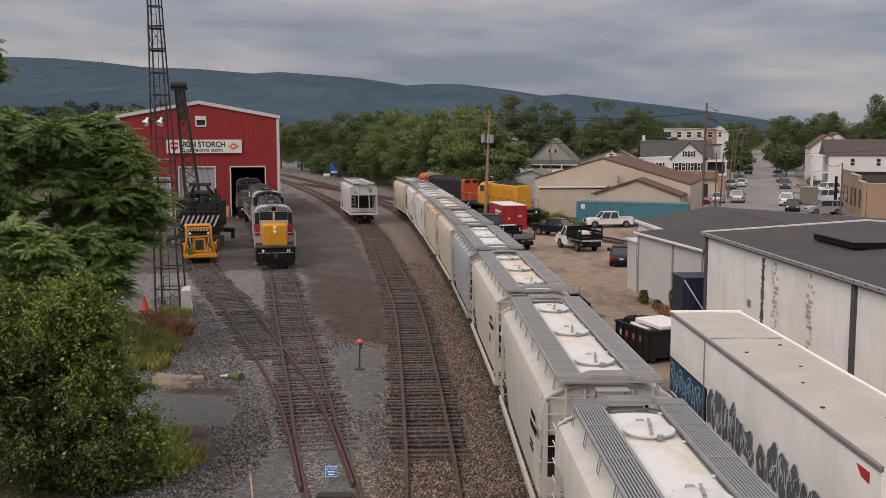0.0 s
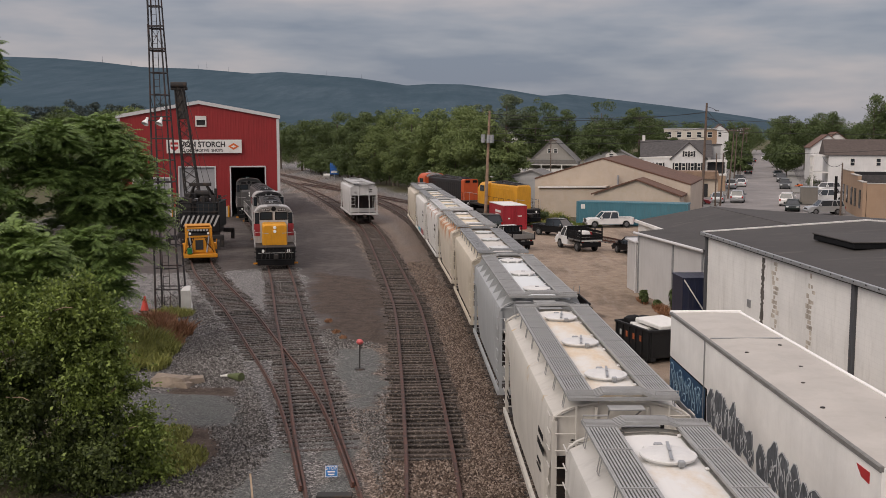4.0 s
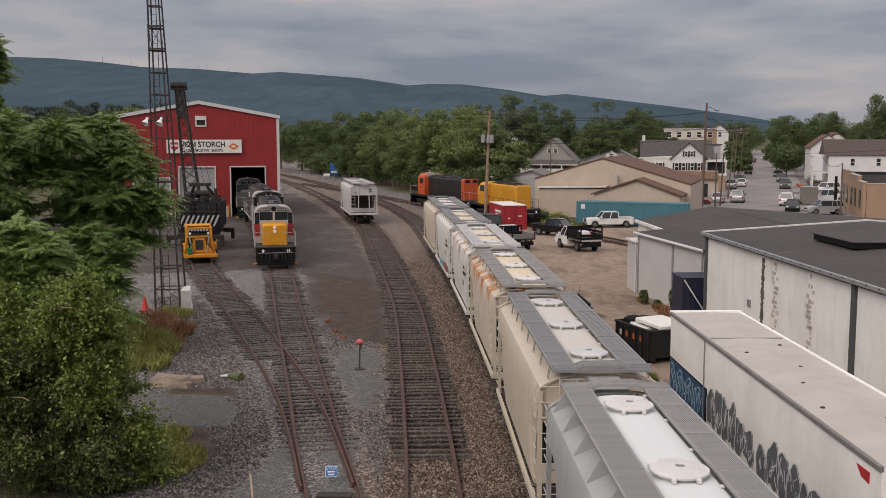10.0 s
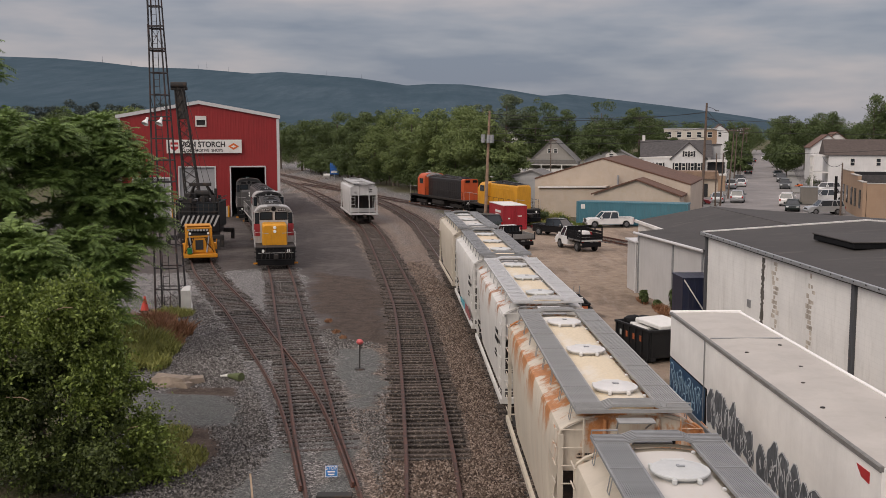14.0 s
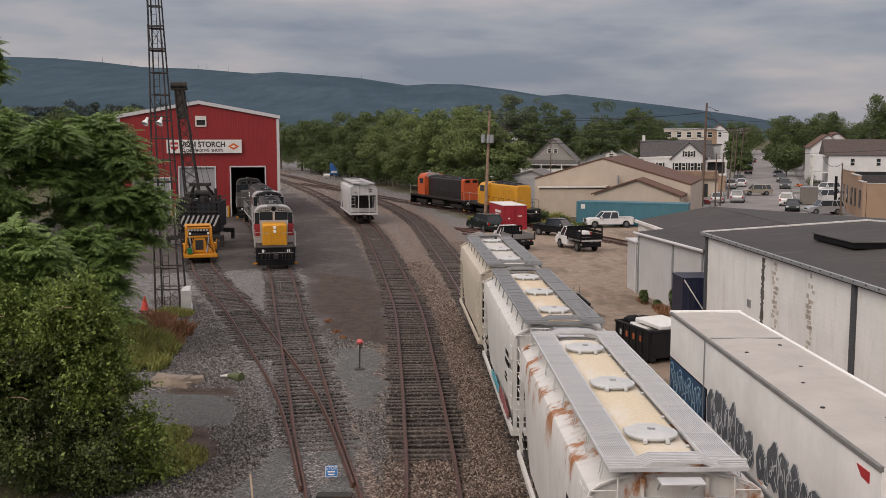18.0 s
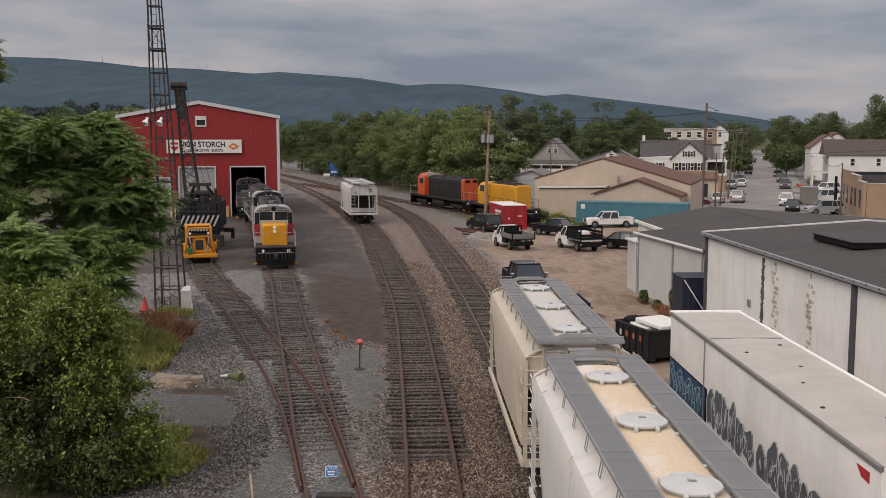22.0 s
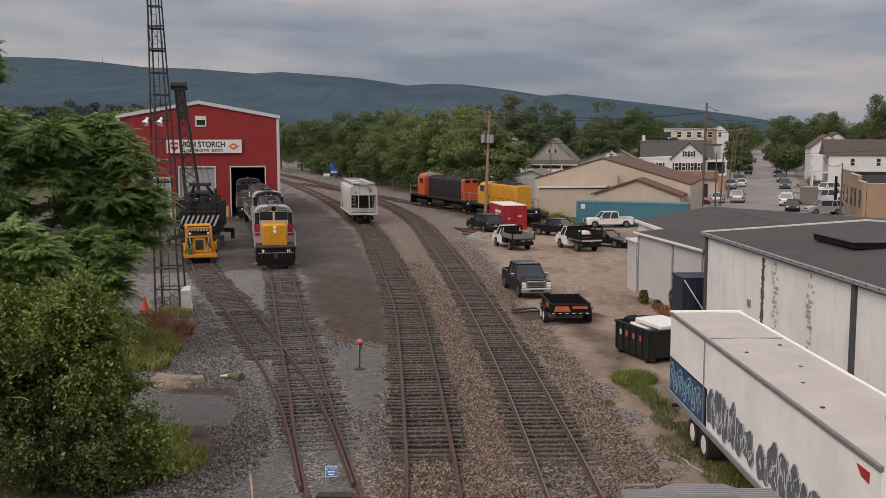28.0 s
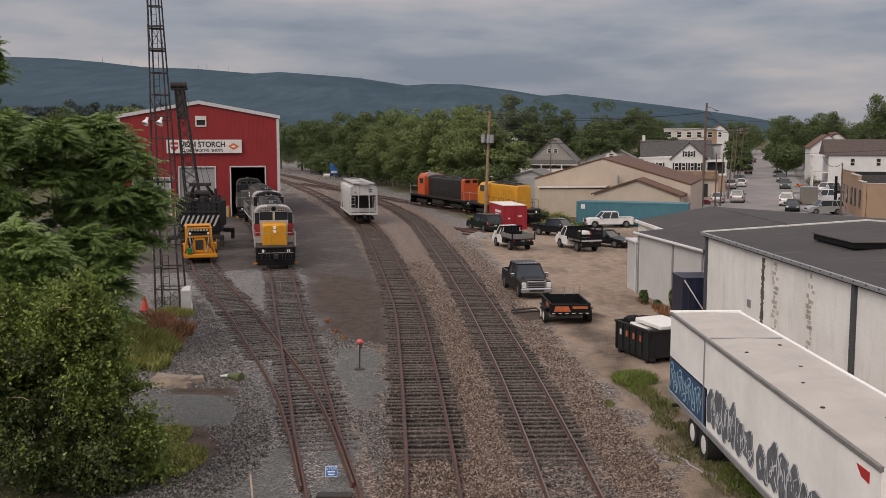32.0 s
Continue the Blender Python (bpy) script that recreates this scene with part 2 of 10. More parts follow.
# tie wood: dark creosote with grey weathering, each tie its own tone
_m = Mat("creosoted_tie_wood", 0.85)
_g = _m.noise(5.0, 5, 0.65, world=False, stretch=(1.0, 9.0, 9.0))
_r = _m.rand()
_c1 = _m.mix(_m.ramp(_r, (0.1, 0.0), (0.95, 1.0)), (0.013, 0.010, 0.008), (0.052, 0.038, 0.032))
_d = _m.noise(11.0, 6, 0.75, stretch=(1.0, 1.8, 1.0))
_c1 = _m.mix(_m.ramp(_g, (0.5, 0.0), (0.85, 0.7)), _c1, (0.12, 0.092, 0.078))
_m.color(_m.mix(_m.ramp(_d, (0.51, 0.0), (0.62, 0.9)), _c1, (0.30, 0.28, 0.262)))
_m.bump(_g, 0.6, 0.02)
M_TIE = _m.m
_m = Mat("worn_brown_tie_wood", 0.85)
_g = _m.noise(5.0, 5, 0.65, world=False, stretch=(1.0, 9.0, 9.0))
_r = _m.rand()
_c1 = _m.mix(_m.ramp(_r, (0.1, 0.0), (0.95, 1.0)), (0.014, 0.011, 0.009), (0.055, 0.042, 0.035))
_d = _m.noise(11.0, 6, 0.75, stretch=(1.0, 1.8, 1.0))
_c1 = _m.mix(_m.ramp(_g, (0.45, 0.0), (0.80, 0.7)), _c1, (0.105, 0.085, 0.072))
_m.color(_m.mix(_m.ramp(_d, (0.52, 0.0), (0.62, 0.9)), _c1, (0.26, 0.21, 0.175)))
_m.bump(_g, 0.6, 0.02)
M_TIE_WORN = _m.m

# ---- ground: one sheet to the horizon, with zones of ballast, asphalt, dirt and grass ----


def poly_sdf(px, py, poly):
    """Signed distance, positive inside."""
    d = np.full(px.shape, 1e9)
    inside = np.zeros(px.shape, bool)
    n = len(poly)
    for i in range(n):
        ax, ay = poly[i]
        bx, by = poly[(i + 1) % n]
        ex, ey = bx - ax, by - ay
        t = np.clip(((px - ax) * ex + (py - ay) * ey) / (ex * ex + ey * ey), 0, 1)
        d = np.minimum(d, np.hypot(px - ax - t * ex, py - ay - t * ey))
        cross = ((ay > py) != (by > py)) & (px < (bx - ax) * (py - ay) / (by - ay + 1e-12) + ax)
        inside ^= cross
    return np.where(inside, d, -d)


def smooth_path(pts, step):
    """Points at even steps along a Catmull-Rom curve through the given plan points."""
    P = [np.array(p, float) for p in pts]
    P = [2 * P[0] - P[1]] + P + [2 * P[-1] - P[-2]]
    fine = []
    for k in range(1, len(P) - 2):
        p0, p1, p2, p3 = P[k - 1:k + 3]
        for t in np.linspace(0, 1, 40, endpoint=False):
            fine.append(0.5 * (2 * p1 + (p2 - p0) * t + (2 * p0 - 5 * p1 + 4 * p2 - p3) * t * t + (3 * p1 - p0 - 3 * p2 + p3) * t ** 3))
    fine.append(P[-2])
    fine = np.array(fine)
    s = np.concatenate([[0], np.cumsum(np.hypot(*np.diff(fine, axis=0).T))])
    q = np.arange(0, s[-1], step)
    return np.stack([np.interp(q, s, fine[:, 0]), np.interp(q, s, fine[:, 1])], 1)


# centre lines of the tracks in plan
LINE_B = [(0.55, 4), (0.15, 16), (-0.30, 28.7), (-0.58, 34.5), (-1.05, 43), (-1.95, 57), (-3.05, 68), (-4.85, 84), (-7.25, 103.6), (-9.15, 115), (-14.9, 143), (-22.9, 176), (-34.5, 218), (-49, 258), (-70, 300), (-120, 370)]
LINE_C = [(5.0, -152), (4.9, -100), (4.75, -50), (4.5, -14), (4.25, 2), (4.0, 15), (3.66, 28.7), (3.47, 34.5), (3.12, 43), (2.33, 57), (1.56, 68), (0.25, 84), (-1.55, 103.6), (-3.0, 117), (-7.0, 140), (-12.7, 164), (-20.0, 190), (-33.0, 230), (-45, 262), (-66, 306), (-116, 378)]
LINE_A1 = [(-1.75, 20.5), (-3.02, 27.3), (-3.82, 31.3), (-4.43, 34.4), (-5.14, 38.3), (-6.04, 43), (-7.2, 49), (-8.75, 57), (-10.8, 68), (-13.0, 79), (-17.6, 101), (-23.7, 124), (-26.5, 138)]
LINE_A2 = [(-2.5, 24.4), (-3.12, 27.3), (-3.97, 31.3), (-4.66, 34.4), (-5.62, 38.3), (-7.0, 43), (-8.93, 49), (-11.5, 57), (-15.4, 68), (-17.8, 75.2), (-21.6, 89), (-25.5, 105), (-30, 123.6)]
LINE_D = [(-33.0, 214), (-14.5, 172), (-3.6, 145.8), (4.3, 127), (9.9, 112), (15.2, 98), (18.9, 88)]


def near_path(px, py, line, reach, step=1.5):
    pts = smooth_path(line, step)
    d = np.full(px.shape, 1e9)
    for x, y in pts:
        d = np.minimum(d, (px - x) ** 2 + (py - y) ** 2)
    return np.clip(1 - np.sqrt(d) / reach, 0, 1)


ASPHALT = [(-46, 126), (-40, 100), (-33, 80), (-24, 73.5), (-17, 74), (-13.5, 77), (-11.0, 77.5), (-9.0, 66), (-8.0, 60), (-6.6, 53), (-5.2, 49.0), (-2.7, 48.6), (-3.0, 57), (-4.6, 70), (-6.5, 85), (-8.6, 100), (-11.6, 116), (-17, 140), (-25, 170), (-36, 200), (-44, 196), (-20, 128)]
DIRT_LOT = [(2.9, 118), (3.4, 104), (3.6, 92), (4.3, 78), (4.8, 66), (5.4, 55), (6.0, 46), (6.6, 38), (6.9, 30), (6.6, 8), (30, 8), (40, 60), (40, 120), (20, 122), (10, 108)]
GRASS = [[(7.4, 40.6), (7.8, 42.2), (8.6, 42.0), (9.2, 38.0), (8.8, 33), (8.0, 31), (7.8, 36.5)], [(9.2, 122), (10.5, 112), (16, 110), (17, 124), (12, 130)], [(-1, 131), (3.2, 117), (5.4, 116), (4.2, 126), (-2, 140)],
         [(7.6, 28), (9.5, 30), (13.5, 48), (12.4, 49.5), (10.6, 42), (7.4, 22)], [(-26, 30), (-22, 52), (-17.5, 52), (-14.6, 46.5), (-13.8, 42), (-12.8, 38), (-9.8, 30), (-9.5, 20), (-26, 18)], [(12.2, 62), (13, 60), (13.4, 52), (12.6, 52)],
         [(-8, 170), (-16, 205), (-30, 245), (-30, 300), (60, 300), (60, 190), (20, 150), (6, 146)], [(-140, 40), (-50, 60), (-46, 130), (-60, 300), (-400, 300), (-400, 40)]]


SOIL = [[(5.6, 62), (6.0, 52), (6.5, 42), (7.0, 32), (7.3, 22), (9.5, 22), (8.8, 38), (9.4, 46), (9.0, 56), (7.6, 62)], [(4.0, 57.6), (5.4, 58.2), (6.2, 57.4), (5.6, 55.4), (4.6, 55.0)], [(7.9, 57.6), (8.9, 57.2), (9.0, 56.0), (8.2, 56.2)], [(-11.4, 40.0), (-8.2, 40.2), (-7.8, 38.6), (-8.6, 37.9), (-11.0, 39.0)], [(-9.6, 35.0), (-8.0, 34.2), (-7.2, 31.6), (-7.6, 30.0), (-9.6, 30.4)], [(-9.2, 73.5), (-8.0, 62), (-6.4, 55), (-4.6, 49.4), (-2.9, 49), (-3.6, 60), (-4.6, 70)]]
FINE_GRAVEL = [[(-11.4, 38.6), (-8.6, 38.2), (-7.5, 36.6), (-7.5, 34.9), (-9.4, 34.2), (-11.6, 35)], [(-5.1, 47.4), (-2.9, 47.8), (-2.6, 45), (-2.9, 42.5), (-2.0, 41), (-2.6, 38.8), (-2.3, 36.6), (-3.6, 37.2), (-4.6, 43)], [(-4.1, 34), (-2.9, 34.2), (-2.4, 27), (-3.6, 26.5)], [(-5.2, 33.2), (-4.6, 33.4), (-4.2, 26.5), (-6.2, 26.5), (-5.8, 30)]]


def ground_height(x, y):
    """Gravel heap by the switch and shallow undulation of the yard."""
    h = 0.0
    for cx, cy, r, k in ((-9.3, 36.8, 2.6, 0.42), (-11.6, 37.6, 2.2, 0.3), (4.6, 100.5, 2.4, 0.35)):
        d = math.hypot(x - cx, y - cy) / r
        if d < 1:
            h += k * (1 - d * d) ** 2
    return h


def bed_depth(px, py):
    """How far the ballast between the ties lies below their tops."""
    d = np.zeros(px.shape)
    for line, reach, deep in ((LINE_B, 2.5, 0.085), (LINE_C, 2.3, 0.075), (LINE_A1, 2.2, 0.04), (LINE_A2, 2.2, 0.04)):
        d = np.maximum(d, deep * np.clip(near_path(px, py, line, reach, 0.6) * 2.6 - 0.5, 0, 1) * np.clip((150 - py) / 30, 0, 1) * np.clip((py - (32.5 if line in (LINE_A1, LINE_A2) else 30.0)) / 2.0, 0, 1))
    return d


def build_ground():
    def lines(dense0, dense1, step, far):
        a = list(np.arange(dense0, dense1 + 1e-6, step))
        lo, hi, d = dense0, dense1, step
        while hi < far or lo > -far:
            d *= 1.35
            lo, hi = lo - d, hi + d
            a = [max(lo, -far)] * int(a[0] > -far) + a + [min(hi, far)] * int(a[-1] < far)
        return np.array(a)

    xs, ys = lines(-30, 24, 0.5, 4600), lines(18, 128, 0.5, 4600)
    X, Y = np.meshgrid(xs, ys)
    rng = np.array([[noise.noise((x * 0.35, y * 0.35, 0)) * 0.9 + noise.noise((x * 1.3, y * 1.3, 5)) * 0.5 if abs(x) < 60 and 0 < y < 200 else 0 for x in xs] for y in ys])

    def zone(poly, soft):
        return np.clip(0.5 + (poly_sdf(X, Y, poly) + rng * soft) / (2 * soft), 0, 1)

    asph = zone(ASPHALT, 0.8)
    dirt = zone(DIRT_LOT, 1.2)
    grass = np.zeros_like(X)
    for g in GRASS:
        grass = np.maximum(grass, 0.75 * zone(g, 1.7))
    grass = np.maximum(grass, np.clip((np.hypot(X, Y) - 330) / 60, 0, 1))
    soil = np.zeros_like(X)
    for k, g in enumerate(SOIL):
        soil = np.maximum(soil, zone(g, 0.5 if k < len(SOIL) - 1 else 1.3) if k else 0.56 * zone(g, 1.2))
    fine_g = np.zeros_like(X)
    for g in FINE_GRAVEL:
        fine_g = np.maximum(fine_g, zone(g, 0.8))
    brown = np.clip(np.maximum(near_path(X, Y, LINE_B, 4.2), near_path(X, Y, LINE_C, 4.6)) * 2.2 - 0.1 + rng * 0.2, 0, 1)
    bed = np.zeros_like(X)
    for line, reach in ((LINE_B, 2.7), (LINE_C, 2.0)):
        bed = np.maximum(bed, near_path(X, Y, line, reach, 0.6))
    bed *= np.clip((150 - Y) / 30, 0, 1) * np.clip((Y - 29.5) / 2.5, 0, 1)
    Z = np.array([[ground_height(x, y) for x in xs] for y in ys])
    Z = Z - bed_depth(X, Y)
    n, k = len(xs), len(ys)
    v = np.stack([X, Y, Z], -1).reshape(-1, 3)
    i = np.arange(n * k).reshape(k, n)
    f = np.stack([i[:-1, :-1], i[:-1, 1:], i[1:, 1:], i[1:, :-1]], -1).reshape(-1, 4)
    me = bpy.data.meshes.new("ground")
    me.from_pydata(v.tolist(), [], f.tolist())
    at = me.attributes.new("zone", "FLOAT_COLOR", "POINT")
    at.data.foreach_set("color", np.stack([asph, dirt, grass, brown], -1).astype(np.float32).ravel())
    at2 = me.attributes.new("zone_fine", "FLOAT_COLOR", "POINT")
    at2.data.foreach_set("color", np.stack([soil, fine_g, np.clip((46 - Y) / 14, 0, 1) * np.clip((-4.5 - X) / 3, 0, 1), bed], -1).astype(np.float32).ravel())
    me.materials.append(ground_material())
    ob = new("ground", me)
    tagged(ob, "yard ground of grey ballast, worn asphalt, brown dirt and grass", "ground", kind="structure")


def ground_material():
    m = Mat("yard_ground", 0.92, 0.0, 0.2)
    z = m.attr("zone")
    sep = m.t.nodes.new("ShaderNodeSeparateColor")
    m.link(z.outputs["Color"], sep.inputs[0])
    z2 = m.attr("zone_fine")
    sep2 = m.t.nodes.new("ShaderNodeSeparateColor")
    m.link(z2.outputs["Color"], sep2.inputs[0])
    v1 = m.voro(15.0)
    v2 = m.voro(33.0)
    c1 = m.t.nodes.new("ShaderNodeSeparateColor")
    m.link(v1.outputs["Color"], c1.inputs[0])
    c2 = m.t.nodes.new("ShaderNodeSeparateColor")
    m.link(v2.outputs["Color"], c2.inputs[0])
    big = m.noise(0.22, 5, 0.6)
    mid = m.noise(1.3, 6, 0.65)
    fine = m.noise(26.0, 3, 0.6)
    stones = m.math("ADD", m.math("MULTIPLY", c1.outputs[0], 0.62), m.math("MULTIPLY", c2.outputs[1], 0.38))
    grey = m.ramp(stones, (0.14, (0.016, 0.015, 0.015)), (0.40, (0.092, 0.087, 0.084)), (0.64, (0.205, 0.195, 0.188)), (0.88, (0.50, 0.48, 0.46)))
    grey = m.mix(m.ramp(mid, (0.45, 0.0), (0.75, 0.6)), grey, (0.085, 0.082, 0.082))
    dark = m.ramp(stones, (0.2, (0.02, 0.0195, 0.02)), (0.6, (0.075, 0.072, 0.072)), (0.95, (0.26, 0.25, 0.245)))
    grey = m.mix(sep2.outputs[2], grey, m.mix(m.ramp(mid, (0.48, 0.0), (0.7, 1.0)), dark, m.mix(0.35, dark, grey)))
    brown = m.ramp(stones, (0.12, (0.020, 0.015, 0.012)), (0.42, (0.114, 0.083, 0.065)), (0.68, (0.218, 0.166, 0.132)), (0.90, (0.44, 0.36, 0.305)))
    base = m.mix(z.outputs["Alpha"], grey, m.mix(m.ramp(big, (0.4, 0.0), (0.7, 0.55)), brown, m.mix(0.5, grey, brown)))
    asph = m.mix(m.ramp(mid, (0.3, 0.0), (0.75, 1.0)), (0.058, 0.050, 0.047), (0.108, 0.094, 0.087))
    asph = m.mix(m.math("MULTIPLY", m.ramp(big, (0.52, 0.0), (0.7, 1.0)), 0.55), asph, (0.165, 0.145, 0.132))
    crack = m.noise(0.9, 7, 0.75, stretch=(1.0, 0.4, 1.0))
    asph = m.mix(m.math("MULTIPLY", m.ramp(crack, (0.60, 0.0), (0.68, 1.0)), 0.6), asph, (0.20, 0.185, 0.175))
    soil = m.mix(m.ramp(mid, (0.3, 0.0), (0.7, 1.0)), (0.040, 0.029, 0.023), (0.092, 0.068, 0.054))
    soil = m.mix(m.math("MULTIPLY", m.ramp(stones, (0.65, 0.0), (0.95, 1.0)), 0.4), soil, (0.22, 0.19, 0.17))
    gravel = m.mix(c2.outputs[0], (0.052, 0.055, 0.053), (0.165, 0.170, 0.162))
    gravel = m.mix(m.ramp(mid, (0.42, 0.0), (0.7, 0.8)), gravel, grey)
    dirt = m.mix(m.ramp(mid, (0.3, 0.0), (0.7, 1.0)), (0.200, 0.150, 0.110), (0.345, 0.268, 0.203))
    wet = m.noise(0.35, 5, 0.6, stretch=(1.0, 0.35, 1.0))
    dirt = m.mix(m.math("MULTIPLY", m.ramp(wet, (0.50, 0.0), (0.62, 1.0)), 0.6), dirt, (0.115, 0.085, 0.065))
    ruts = m.noise(0.7, 4, 0.6, stretch=(2.2, 0.25, 1.0))
    dirt = m.mix(m.math("MULTIPLY", m.ramp(ruts, (0.55, 0.0), (0.66, 1.0)), 0.4), dirt, (0.30, 0.25, 0.21))
    dirt = m.mix(m.math("MULTIPLY", m.ramp(stones, (0.6, 0.0), (0.92, 1.0)), 0.4), dirt, (0.34, 0.30, 0.27))
    grass = m.mix(m.ramp(mid, (0.3, 0.0), (0.7, 1.0)), (0.055, 0.055, 0.026), (0.105, 0.10, 0.05))
    grass = m.mix(m.math("MULTIPLY", m.ramp(stones, (0.5, 0.0), (0.8, 1.0)), 0.5), grass, (0.13, 0.10, 0.08))
    jag = m.math("ADD", m.math("MULTIPLY", m.math("SUBTRACT", fine, 0.5), 0.6), m.math("MULTIPLY", m.math("SUBTRACT", mid, 0.5), 0.8))
    c = base
    # near-black bed colour: dark ballast with the shade between ties put in
    shaded_trackbed = m.mix(m.ramp(stones, (0.35, 0.0), (0.95, 0.8)), m.mix(m.ramp(mid, (0.35, 0.0), (0.65, 1.0)), (0.012, 0.010, 0.008), (0.034, 0.027, 0.023)), (0.11, 0.093, 0.08))
    for src, over in ((z2.outputs["Alpha"], shaded_trackbed), (sep2.outputs[1], gravel), (sep.outputs[1], dirt), (sep.outputs[0], asph), (sep2.outputs[0], soil), (sep.outputs[2], grass)):
        c = m.mix(m.ramp(m.math("ADD", src, jag), (0.35, 0.0), (0.65, 1.0)), c, over)
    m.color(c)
    h = m.math("ADD", m.math("MULTIPLY", m.math("SUBTRACT", 1.0, v1.outputs["Distance"]), 0.8), fine)
    m.bump(h, 0.7, 0.05)
    return m.m


build_ground()

# ---- tracks ----
GAUGE = 1.505
TIE_STEP = 0.51


def tie_mesh(material, length, width):
    return mesh_of("tie", Shape().box((0, 0, 0), (length, width, 0.18), None, 0.022), material)


TIE_SIZES = ((2.5, 0.21), (2.6, 0.23), (2.72, 0.22))
TIE_MESH = [tie_mesh(M_TIE, *k) for k in TIE_SIZES]
TIE_MESH_WORN = [tie_mesh(M_TIE_WORN, *k) for k in TIE_SIZES]


def offset_path(pts, off):
    d = np.gradient(pts, axis=0)
    d /= np.hypot(d[:, 0], d[:, 1])[:, None]
    return pts + np.stack([d[:, 1], -d[:, 0]], 1) * off


def rail_shape(pts, z0=0.015, head=0.17):
    """A flat-bottomed rail swept along the plan path."""
    prof = [(-0.07, z0), (0.07, z0), (0.07, z0 + 0.02), (0.012, z0 + 0.04), (0.012, head - 0.04), (0.037, head - 0.032), (0.037, head - 0.006), (0.028, head), (-0.028, head), (-0.037, head - 0.006), (-0.037, head - 0.032), (-0.012, head - 0.04), (-0.012, z0 + 0.04), (-0.07, z0 + 0.02)]
    d = np.gradient(pts, axis=0)
    d /= np.hypot(d[:, 0], d[:, 1])[:, None]
    rings = []
    for (x, y), (dx, dy) in zip(pts, d):
        rings.append([(x + dy * a, y - dx * a, b) for a, b in prof])
    return Shape().loft(rings)


def build_track(name, line, label, y0, y1, tie_y, seed, polished=False, tie_y0=-999, head=0.17):
    """Two rails and the ties that carry them; ties past tie_y are joined into one part."""
    rnd = random.Random(seed)
    tr = thing(name, label, "railway track", "yard tracks", kind="structure")
    pts = smooth_path(line, 1.0)
    pts = pts[(pts[:, 1] >= y0) & (pts[:, 1] <= y1)]
    for side in (-1, 1):
        part("rail", rail_shape(offset_path(pts, side * GAUGE / 2), 0.015, head), M_RAIL, tr)
    if polished:
        for side in (-1, 1):
            edge = [offset_path(pts, side * GAUGE / 2 + d) for d in (-0.024, 0.024)]
            sh = Shape().loft([[(a[0], a[1], 0.1705), (b[0], b[1], 0.1705), (b[0], b[1], 0.1735), (a[0], a[1], 0.1735)] for a, b in zip(*edge)])
            part("rail_head", sh, M_RAILTOP, tr, "worn bright top of the rail")
    step = smooth_path(line, TIE_STEP)
    d = np.gradient(step, axis=0)
    far = Shape()
    for (x, y), (dx, dy) in zip(step, d):
        if not max(y0, tie_y0) <= y <= y1:
            continue
        a = math.atan2(-dx, dy) + rnd.uniform(-0.02, 0.02)
        sunk = rnd.uniform(-0.028, 0.014) - (0.05 if y < 32.3 and name == "shop_track" and rnd.random() < 0.75 else 0.03 if y < 30.6 else 0.0)
        m = Matrix.Translation((x + rnd.uniform(-0.12, 0.12), y + rnd.uniform(-0.03, 0.03), -0.066 + sunk)) @ Matrix.Rotation(a, 4, "Z")
        if 20 < y < tie_y:
            part("tie", rnd.choice(TIE_MESH_WORN if name in ("middle_track", "main_track") else TIE_MESH), None, tr, at=m)
        else:
            far.box((0, 0, 0), (2.6, 0.2, 0.18), m)
    if far.v:
        ob = part("distant_ties", far, M_TIE_WORN if name in ("middle_track", "main_track") else M_TIE, tr)
        ob["kind"] = "stuff"
    return tr


build_track("middle_track", LINE_B, "siding with rust-brown rails on dark wooden ties", 5, 330, 90, 3)
build_track("main_track", LINE_C, "main line with rusted rails on worn ties, brown ballast", -150, 330, 90, 4, True)
build_track("shop_track", LINE_A1, "rusted shop track running into the red engine house", 22, 140, 78, 5)
build_track("crane_track", LINE_A2, "rusted diverging track leading to the rail crane", 27.4, 123, 76, 6, tie_y0=45.5, head=0.166)
build_track("loco_siding", LINE_D, "siding on which two old locomotives stand", 88, 205, 0, 7)



# ---- loose ballast stones over the ties and between the tracks ----


def stone_mat(name, lo, mid, hi):
    m = Mat(name, 0.92, 0.0, 0.2)
    g = m.t.nodes.new("ShaderNodeNewGeometry")
    m.color(m.ramp(g.outputs["Random Per Island"], (0.0, lo), (0.55, mid), (1.0, hi)))
    return m.m


